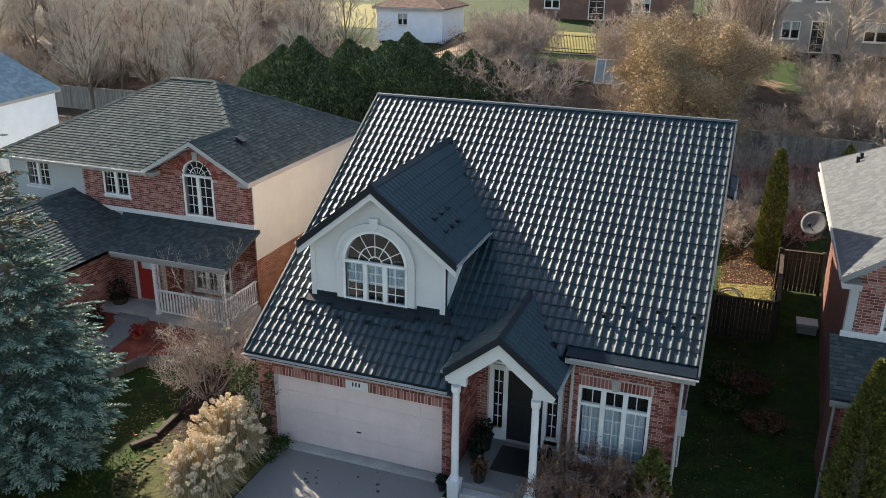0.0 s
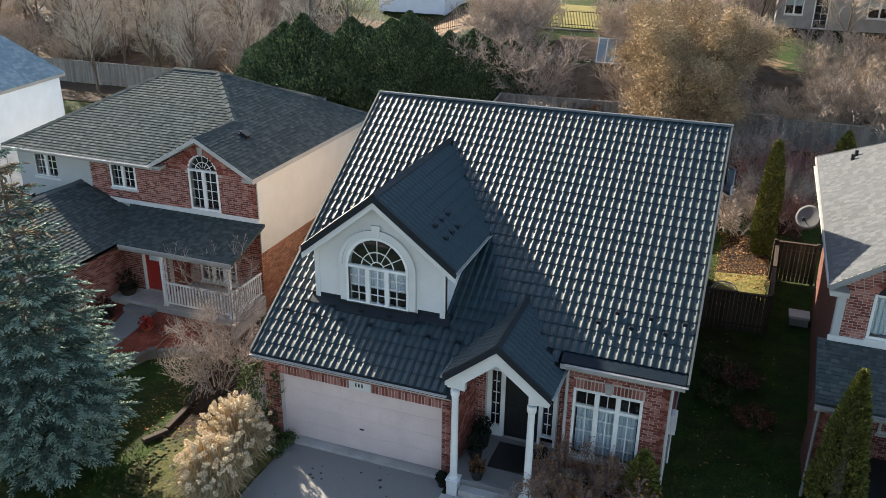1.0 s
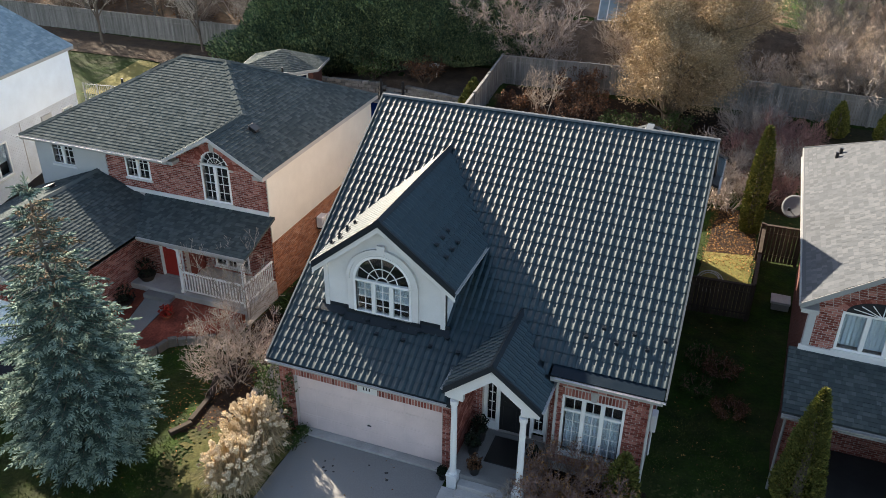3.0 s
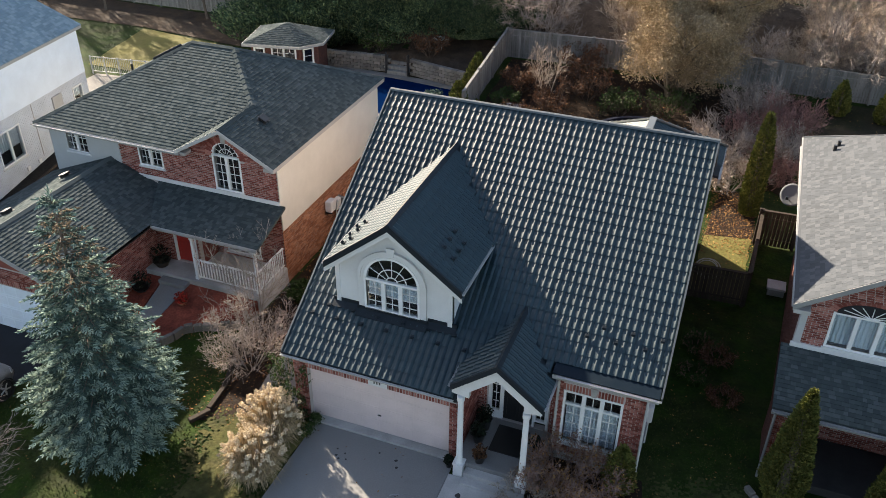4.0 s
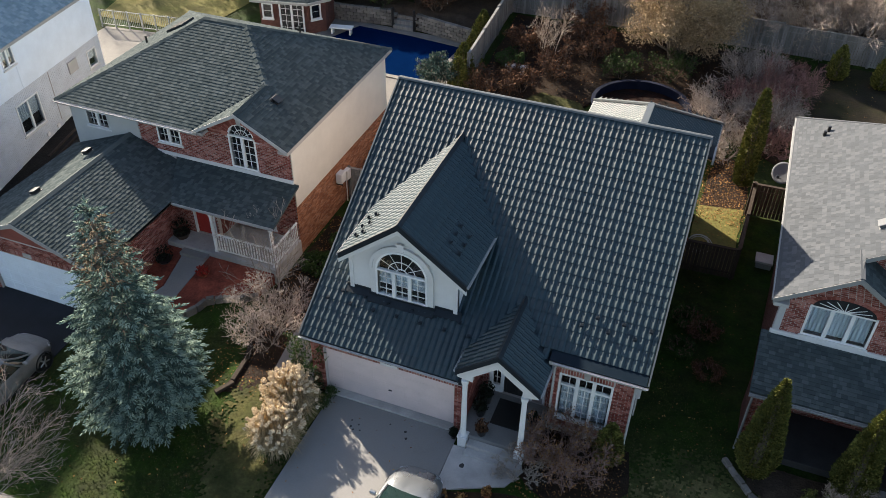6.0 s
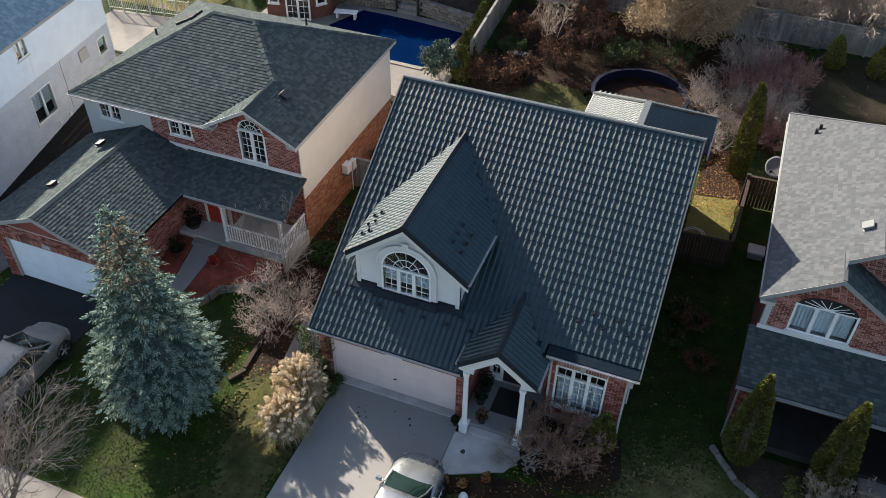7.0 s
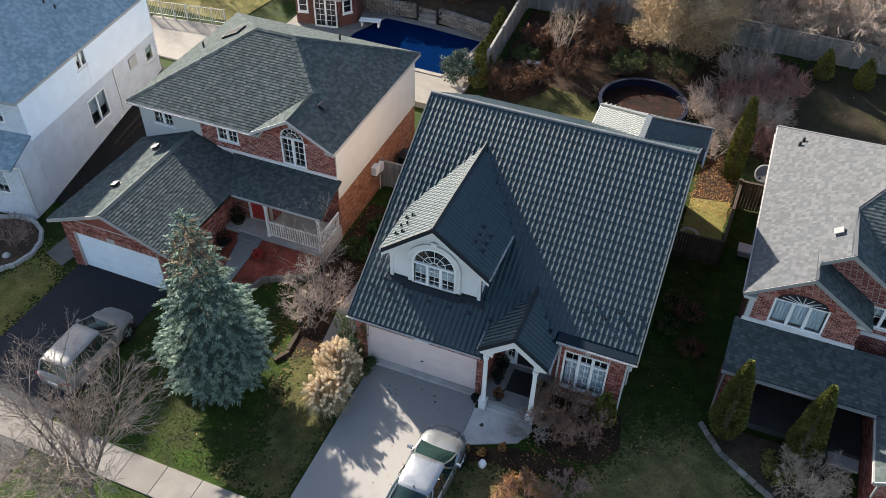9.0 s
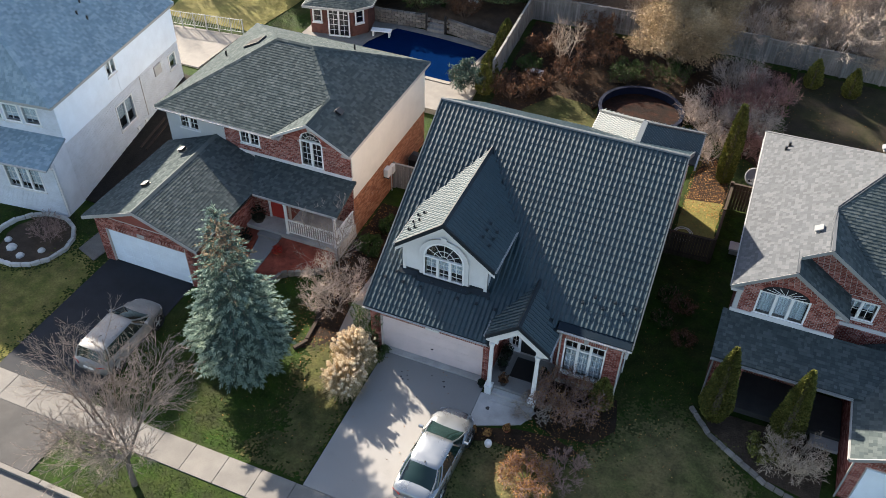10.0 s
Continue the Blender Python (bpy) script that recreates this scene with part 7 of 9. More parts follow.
for i in range(150):
    if i >= 128:
        x, y = rg.uniform(13, 24), rg.uniform(30, 36.5)
    elif i >= 95:
        x, y = rg.uniform(-6, 6), rg.uniform(30.2, 41)
    elif i < 62:
        x, y = rg.uniform(-60, -13), rg.uniform(34.6, 62)
    elif i < 80:
        x, y = rg.uniform(-2, 13), rg.uniform(30.4, 41)
    else:
        x, y = rg.uniform(13, 40), rg.uniform(30.3, 44)
    s = rg.uniform(0.8, 1.7)
    k = (x - 10.8) / (y + 17)
    if (y > 34 and (-0.50 < k < -0.30 or 0.005 < k < 0.066)) or (y > 31 and 0.01 < k < 0.06) or (-1.2 < x < 5.5 and y < 36) or (y > 36 and -0.24 < k < -0.15):
        continue
    me = BRUSH[rg.randrange(3)]
    plant("brushwood", (x, y, land(x, y) - 0.05), pose(0, 0, 0, 0, 0, rg.uniform(0, 360)) @ Matrix.Diagonal((s, s, s, 1)), [("stem_clump", me[0], ""), ("crown", me[1], "")], "tangled leafless undergrowth on the bank", "shrub", "undergrowth on the bank")


# ---- beds, paths, edging ----
def sheet(name, outline, mat, label, lift=0.02, step=0.5):
    """A thin patch that follows the ground inside an outline, with a slightly ragged edge."""
    b = Build()
    ring = []
    n = len(outline)
    for i in range(n):
        p, q = Vector(outline[i]), Vector(outline[(i + 1) % n])
        k = max(1, int((q - p).length / step))
        for j in range(k):
            c = p.lerp(q, j / k)
            w = 0.12 * noise.noise((c.x * 1.7, c.y * 1.7, 3.0))
            ring.append((c.x + w, c.y + 0.8 * w))
    cx, cy = sum(p[0] for p in ring) / len(ring), sum(p[1] for p in ring) / len(ring)
    levels = [1.0, 0.66, 0.33]
    pts = []
    for f in levels:
        for x, y in ring:
            X, Y = cx + (x - cx) * f, cy + (y - cy) * f
            pts.append((X, Y, land(X, Y) + lift + (0.03 * noise.noise((X, Y, 0)) if f < 1 else -0.01)))
    pts.append((cx, cy, land(cx, cy) + lift))
    k = len(ring)
    fs = [(r * k + i, r * k + (i + 1) % k, (r + 1) * k + (i + 1) % k, (r + 1) * k + i) for r in range(2) for i in range(k)]
    fs += [(2 * k + i, 2 * k + (i + 1) % k, 3 * k) for i in range(k)]
    b.add(pts, fs)
    return solid(name, b, mat, label, kind="structure", smooth=True)


def thin_grass(name, outline, mat, label, lift, cell=0.08, ragged=0.55):
    """Grass that thins out at its edge: small clumps kept inside a wandering outline."""
    xs, ys = [p[0] for p in outline], [p[1] for p in outline]
    nx, ny = int((max(xs) - min(xs)) / cell) + 1, int((max(ys) - min(ys)) / cell) + 1

    def inside(x, y):
        hit = False
        for (ax, ay), (bx, by) in zip(outline, outline[1:] + outline[:1]):
            if (ay > y) != (by > y) and x < ax + (y - ay) * (bx - ax) / (by - ay):
                hit = not hit
        return hit
    b, index, rnd = Build(), {}, random.Random(len(label))

    def corner(i, j):
        if (i, j) not in index:
            x, y = min(xs) + i * cell, min(ys) + j * cell
            x, y = x + 0.03 * noise.noise((i * 0.9, j * 0.9, 1.0)), y + 0.03 * noise.noise((i * 0.9, j * 0.9, 5.0))
            index[i, j] = len(b.v)
            b.v.append((x, y, land(x, y) + lift))
        return index[i, j]
    for i in range(nx):
        for j in range(ny):
            x, y = min(xs) + (i + 0.5) * cell, min(ys) + (j + 0.5) * cell
            w = ragged * (noise.noise((x * 1.3, y * 1.3, 2.0)) + 0.8 * noise.noise((x * 5.2, y * 5.2, 7.0)))
            v = ragged * (noise.noise((x * 1.3, y * 1.3, 12.0)) + 0.8 * noise.noise((x * 5.2, y * 5.2, 17.0)))
            if inside(x + w + rnd.gauss(0, 0.32), y + v + rnd.gauss(0, 0.32)) and not (0.2 < x < 5.25 or (5 < x < 9.6 and -3.0 < y)):
                b.f.append((corner(i, j), corner(i + 1, j), corner(i + 1, j + 1), corner(i, j + 1)))
    return solid(name, b, mat, label, kind="structure", smooth=True)


def rising(points):
    """Outline corners on the ground that climbs from the lawn to the porch."""
    return [(x, y, max(0.03, 0.15 + 0.16 * (y - 1.6))) for x, y in points]


solid("garden_bed", Build().slab(rising([(-9.45, 0.9), (-9.0, 0.9), (-8.45, 2.0), (-8.7, 3.94), (-9.45, 3.94)]), (0, 0, -0.6)), RED_MULCH, "red mulch bed against the brick wall", kind="structure")
solid("garden_bed", Build().slab(rising([(-7.68, 1.2), (-6.75, 1.0), (-6.45, 1.95), (-5.9, 2.35), (-5.3, 2.6), (-4.7, 3.0), (-4.5, 3.94), (-7.48, 3.94), (-7.62, 1.6)]), (0, 0, -0.6)), RED_MULCH, "red mulch bed rising to the porch", kind="structure")
solid("garden_path", Build().slab(rising([(-8.9, 0.86), (-7.72, 0.86), (-7.65, 1.6), (-7.5, 3.94), (-8.66, 3.94), (-8.4, 2.0)]), (0, 0, -0.6)), CONCRETE, "concrete path rising to the red door", kind="structure")
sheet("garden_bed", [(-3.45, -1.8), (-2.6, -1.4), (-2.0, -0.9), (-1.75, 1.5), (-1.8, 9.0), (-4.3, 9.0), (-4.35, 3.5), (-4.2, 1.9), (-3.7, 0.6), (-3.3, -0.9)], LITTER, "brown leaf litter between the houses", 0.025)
solid("side_path", Build().slab([(-1.9, -1.0, 0.08), (-0.5, -1.0, 0.08), (-0.7, 0.2, 0.08), (-1.15, 0.5, 0.08), (-1.2, 10, 0.08), (-2.3, 10, 0.08), (-2.4, 1.6, 0.08), (-2.15, -0.2, 0.08)], (0, 0, -0.12)), CONCRETE, "narrow concrete path along the garage", kind="structure")
# straw and dry olive sheets paint the sunlit patch of lawn here
sheet("garden_bed", [(-1.7, -0.6), (0.2, -0.5), (0.24, -3.2), (-0.6, -3.2), (-1.5, -2.2)], STRAW_LAWN, "straw-coloured grass under the hydrangeas, tinted as sunlit", 0.025)
thin_grass("lawn_patch", [(-3.1, -1.2), (-1.6, -0.9), (-0.9, -3.0), (0.25, -3.3), (0.25, -7.6), (-2.6, -7.6), (-1.9, -6.0), (-2.4, -3.6)], DRY_LAWN, "dry olive grass beside the driveway", 0.02)
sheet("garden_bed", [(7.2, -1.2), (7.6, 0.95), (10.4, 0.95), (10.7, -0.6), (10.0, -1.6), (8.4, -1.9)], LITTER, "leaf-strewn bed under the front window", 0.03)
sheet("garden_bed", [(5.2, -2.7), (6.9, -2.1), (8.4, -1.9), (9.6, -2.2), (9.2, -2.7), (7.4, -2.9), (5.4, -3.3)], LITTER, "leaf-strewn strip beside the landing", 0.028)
solid("landing", Build().slab([(4.96, -0.9, 0.05), (4.98, -2.55, 0.05), (5.26, -2.63, 0.05), (7.03, -1.83, 0.05), (7.4, -1.1, 0.05), (7.3, -0.9, 0.05)], (0, 0, -0.12)), PALE_CONCRETE, "pale concrete landing before the steps", kind="structure")
sheet("garden_bed", [(15.4, 0.2), (16.6, -0.6), (18.6, -0.9), (18.7, 2.1), (13.6, 2.0), (14.2, 1.0)], MULCH, "dark mulch bed before the porch", 0.03)
sheet("garden_bed", [(-20.8, -0.2), (-20.4, -1.9), (-19.2, -2.6), (-17.9, -2.0), (-17.3, -0.8), (-17.6, 0.6), (-18.6, 1.2), (-20.0, 1.0)], MULCH, "round dark bed with stone edging", 0.03)
sheet("garden_bed", [(-2.2, 19.2), (3.4, 20.6), (3.6, 24.0), (12.5, 21.0), (13.8, 19.5), (14.5, 28.6), (-2.2, 28.8)], LITTER, "brown leaf-strewn beds of the back garden", 0.03, 0.8)
sheet("lawn_strip", [(0.3, 16.8), (4.6, 16.4), (5.0, 19.6), (3.6, 21.6), (1.4, 21.9), (-0.2, 20.0)], DRY_LAWN, "olive grass patch in the back garden", 0.07)
sheet("garden_bed", [(10.6, 15.5), (12.5, 15.8), (12.6, 19.6), (10.8, 19.6)], LITTER, "orange leaves under the narrow cedar", 0.03)
sheet("garden_bed", [(-17, 27.2), (-3.0, 26.6), (-2.9, 30.4), (-17, 30.6)], MULCH, "dark soil under the hedge", 0.04, 0.8)
thin_grass("lawn_patch", [(-19.6, -3.2), (-17.3, -2.0), (-16.9, 0.9), (-16.75, -0.4), (-15.5, -0.85), (-14.8, -0.9), (-14.95, -7.6), (-22.0, -7.7), (-22.5, -4.0)], LEAFY_LAWN, "dry olive grass beside the asphalt driveway", 0.02)
thin_grass("lawn_patch", [(5.22, -7.5), (17.2, -7.7), (17.0, -3.4), (16.0, -1.0), (14.6, 0.6), (13.5, 1.8), (12.4, 1.4), (10.9, 1.0), (10.5, 0.4), (10.4, -1.3), (9.8, -2.1), (9.4, -2.75), (7.4, -2.95), (5.4, -3.36)], THIN_LAWN, "thin dull green grass beside the house", 0.012)
thin_grass("lawn_patch", [(5.25, -7.5), (9, -7.6), (13, -7.5), (17, -7.6), (16.6, -3.4), (15.6, -0.9), (14.3, 0.5), (13.4, 0.9), (12.4, 0.5), (11.7, 0.2), (11.1, -0.2), (10.8, -1.1), (9.9, -2.2), (9.3, -2.8), (7.4, -3.0), (5.4, -3.4), (5.2, -4.6)], BROWN_LAWN, "thin brown-green lawn strewn with leaves", 0.02)
solid("garden_bank", Build().slab([(-19.1, 2.9, 0.06), (-15.0, 2.9, 0.06), (-15.0, 14.2, 1.27), (-20.5, 14.2, 1.27)], (0, 0, -1.5)), BLACK_SOIL, "dark soil bank rising between the houses", kind="structure")
for x in (-18.75, -18.35):
    edging = thing("timber_edging", (x, 8.7, 0.7), "weathered timber board lying on the dark soil", "timber")
    part("board", Build().slab([(x, 7.4, 0.60), (x + 0.12, 7.4, 0.60), (x - 0.13, 10.1, 0.90), (x - 0.25, 10.1, 0.90)], (0, 0, -0.12)), DARK_WOOD, edging)
solid("paver_patch", Build().slab([(-16.54, 1.24, 0.04), (-15.2, 0.6, 0.04), (-15.4, -0.75, 0.04), (-16.65, -0.33, 0.04)], (0, 0, -0.12)), STONE, "small patch of tan pavers beside the garage", kind="structure")
sheet("yard_soil", [(14.6, 17.2), (26, 17.2), (26, 28.6), (14.8, 28.9)], YARD, "bare brown soil with thin grass", 0.02, 1.0)
# lit strip of the side yard, its brightness given by straw colour
sheet("lawn_strip", [(10.5, 11.4), (12.5, 11.4), (12.5, 16.0), (10.6, 16.0)], STRAW_LAWN, "straw-coloured sunlit grass strip", 0.02)
sheet("rear_lawn", [(-7.8, 43.9), (2.2, 43.3), (3.0, 52.0), (-8.4, 53.0)], STRAW_LAWN, "straw-green raised lawn behind an iron fence", 0.06, 1.5)
sheet("rear_lawn", [(11.0, 38.0), (17.5, 38.0), (17.5, 49.4), (11.0, 49.4)], GRASS, "dark green lawn before the grey brick house", 0.09, 1.0)
sheet("woodland_floor", [(-15, 40.5), (-8.2, 41), (-8.6, 56), (-15.5, 56)], WOOD_FLOOR, "brown leaf litter behind the cedar hedge", 0.06, 1.5)
sheet("rear_lawn", [(-40, 63), (-23, 60.5), (-22, 80), (-46, 88)], STRAW_LAWN, "straw-green field beyond the wood", 0.06, 2.0)
sheet("side_lawn", [(-28, 22.2), (-20.8, 22.4), (-20, 28), (-29, 29)], STRAW_LAWN, "straw-green back lawn behind the white railing", 0.04, 1.0)
sheet("woodland_floor", [(-64, 33.9), (-18.8, 33.9), (-14, 36), (-13, 44), (-19, 52), (-30, 56), (-64, 62)], WOOD_FLOOR, "brown leaf litter of the wood", 0.04, 2.0)
sheet("woodland_floor", [(-46, 28.5), (-29, 29.2), (-20.5, 28.4), (-18.6, 33.2), (-46, 33.2)], MULCH, "dark soil strip before the back fence", 0.05, 1.5)
sheet("woodland_floor", [(-2, 29.6), (40, 29.6), (44, 42), (22, 47), (8, 41), (-2, 41)], WOOD_FLOOR, "brown leaf litter on the bank", 0.05, 1.5)


def edging(points, mat, label, size=0.3, h=0.16):
    e = thing("stone_edging", (*points[0], 0), label, "edging")
    for (x0, y0), (x1, y1) in zip(points, points[1:]):
        d = Vector((x1 - x0, y1 - y0, 0))
        n = max(1, int(d.length / size))
        a = math.degrees(math.atan2(d.y, d.x))
        for i in range(n):
            p = Vector((x0, y0, 0)) + d * ((i + 0.5) / n)
            m = pose(p.x, p.y, land(p.x, p.y), 0, 0, a + random.uniform(-5, 5))
            part("stone", Build(m).box(-d.length / n / 2 + 0.012, d.length / n / 2 - 0.012, -0.09, 0.09, -0.05, h * random.uniform(0.85, 1.15), 0.02), mat, e)


edging([(-7.65, 1.1), (-7.2, 0.9), (-6.7, 0.98), (-6.5, 1.4), (-6.38, 1.9), (-5.85, 2.28), (-5.25, 2.52), (-4.62, 2.95)], STONE, "low curved grey stone edging of the red bed", 0.3, 0.3)
edging([(-3.5, -1.9), (-3.2, -1.2), (-3.4, 0.0), (-3.9, 1.4), (-4.5, 2.2)], DARK_WOOD, "low wooden log edging beside the leaf-strewn bed", 0.9, 0.12)
edging([(-19.2 + 2.05 * math.cos(a * 0.449), -0.7 + 1.95 * math.sin(a * 0.449)) for a in range(15)], PALE_CONCRETE, "ring of pale edging stones round a bed", 0.35, 0.2)
for x, y, r in ((-19.7, -1.6, 0.28), (-18.9, -1.9, 0.22), (-20.3, -1.2, 0.2), (-18.2, -1.2, 0.2)):
    rk = Build().lathe((x, y, 0.0), [(r, 0), (r * 0.95, r * 0.4), (r * 0.6, r * 0.75), (0.02, r * 0.85)], 7)
    solid("garden_rock", rk, PALE_CONCRETE, "pale rock lying in the round bed", "rock")
edging([(13.3, 1.8), (14.2, 0.7), (15.3, 0.0), (16.6, -0.8), (18.0, -1.2)], STONE, "low stone edging of the mulch bed", 0.35, 0.15)


# ---- scattered leaves and grass ----
def scatter():
    rg = random.Random(77)
    solidrects = [(-0.5, 10.2, -0.2, 14.2), (4.9, 7.6, -1.5, 0), (0.2, 5.0, -11.5, 0), (-15, -9.5, -11.5, 6.1), (-15, -4.4, 3.9, 15), (13.3, 24.5, 2.0, 15.2), (18.4, 24.5, -1, 5), (-60, 60, -9.1, -7.65), (-60, 60, -30, -11.3), (-30, -19.2, 1.5, 16), (-9.2, -7.4, 0.1, 4), (-2.0, -0.4, -1, 10), (4.9, 7.2, -2.6, -1.3)]

    def clear(x, y):
        return not any(a < x < b and c < y < d for a, b, c, d in solidrects)
    v, f = [], []
    while len(f) < 90000:
        if rg.random() < 0.82:
            x, y = rg.uniform(-22, 22), rg.uniform(-11.3, 5)
        else:
            x, y = rg.uniform(-3, 22), rg.uniform(14, 29)
        if not clear(x, y):
            continue
        if noise.noise((x * 0.6, y * 0.6, 9)) < rg.uniform(-0.75, 0.1):
            continue
        z = land(x, y) - 0.02
        a = rg.uniform(0, 6.28)
        h, w = rg.uniform(0.04, 0.08), rg.uniform(0.010, 0.022)
        lx, ly = rg.uniform(-0.06, 0.06), rg.uniform(-0.06, 0.06)
        k = len(v)
        v += [(x - w * math.cos(a), y - w * math.sin(a), z), (x + w * math.cos(a), y + w * math.sin(a), z), (x + lx, y + ly, z + h)]
        f.append((k, k + 1, k + 2))
    b = Build()
    b.v, b.f = v, f
    solid("grass", b, BLADE, "short green and straw grass blades of the lawn", kind="stuff")
    b = Build()
    zones = [((-4.6, -1.8, -1.5, 9), 1500), ((5.2, 10.4, -3.2, 0.9), 1500), ((-12, 20, -7.5, 2), 450), ((-2.2, 14, 19, 29), 3200), ((10.5, 12.6, 11.4, 19.5), 900), ((10.5, 12.7, 14.5, 19.5), 1500), ((14.6, 24, 17, 28), 500), ((-16, 12, -7.5, 0), 450), ((0.4, 4.8, -7, -0.4), 40), ((-60, -14, 34, 56), 3000), ((-9, -4.4, 1.6, 4), 120), ((10.6, 13.4, -2, 11), 250)]
    for (x0, x1, y0, y1), n in zones:
        for _ in range(n):
            x, y = rg.uniform(x0, x1), rg.uniform(y0, y1)
            if not clear(x, y) and n != 40:
                continue
            far = y > 30
            leaf_quads(b, rg, Vector((x, y, land(x, y) + 0.06)), 1, 0.02, 0.12 if far else 0.038, 0.35)
    solid("fallen_leaves", b, LEAF_RUST, "scattered rusty fallen leaves on lawn and beds", kind="stuff")


scatter()


# ---- fences, pool, garden buildings ----
def fence(points, height, label, mat=FENCE_WOOD, board=0.14, cap=True):
    f = thing("fence", (points[0][0], points[0][1], land(*points[0])), label, "fence")
    boards = Build()
    for (x0, y0), (x1, y1) in zip(points, points[1:]):
        d = Vector((x1 - x0, y1 - y0, 0))
        L = d.length
        a = math.degrees(math.atan2(d.y, d.x))
        n = int(L / board)
        for i in range(n):
            p = Vector((x0, y0, 0)) + d * ((i + 0.5) / n)
            z = land(p.x, p.y)
            m = pose(p.x, p.y, z, 0, 0, a)
            boards.m = m
            boards.box(-board / 2 + 0.006, board / 2 - 0.006, -0.012, 0.012, 0.03, height * random.uniform(0.985, 1.0))
        boards.m = Matrix()
        k = max(1, round(L / 2.4))
        for i in range(k + 1):
            p = Vector((x0, y0, 0)) + d * (i / k)
            z = land(p.x, p.y)
            part("post", Build(pose(p.x, p.y, z, 0, 0, a)).box(-0.06, 0.06, -0.07, 0.07, -0.1, height + 0.08, 0.01), mat, f)
            if i < k:
                q = Vector((x0, y0, 0)) + d * ((i + 1) / k)
                zq = land(q.x, q.y)
                for hh in (height * 0.2, height * 0.8, height):
                    beam(f, (p.x, p.y, z + hh + 0.03), (q.x, q.y, zq + hh + 0.03), 0.07 if hh < height else 0.14, 0.04, mat, "rail")
    part("boarding", boards, mat, f, kind="stuff")
    return f


fence([(-2.7, 21.6), (-2.6, 28.8)], 1.7, "weathered grey wooden garden fence beside the pool")
fence([(-2.6, 28.9), (5, 29.2), (12.6, 29.2)], 1.7, "weathered wooden back fence")
fence([(12.6, 29.2), (38, 29.0)], 1.6, "weathered grey wooden back fence")
fence([(-60, 33.0), (-18.6, 33.6)], 1.7, "long weathered wooden fence before the wood")
fence([(12.55, 11.2), (12.7, 15.8)], 1.5, "dark wooden side fence", DARK_WOOD)
fence([(12.62, 15.55), (14.15, 15.6)], 1.65, "short dark wooden cross fence", DARK_WOOD)
fence([(10.25, 11.0), (12.5, 11.1)], 1.5, "dark wooden side gate and fence", DARK_WOOD)
fence([(-4.35, 10.5), (-0.5, 10.6)], 1.6, "weathered wooden gate between the houses", FENCE_WOOD)


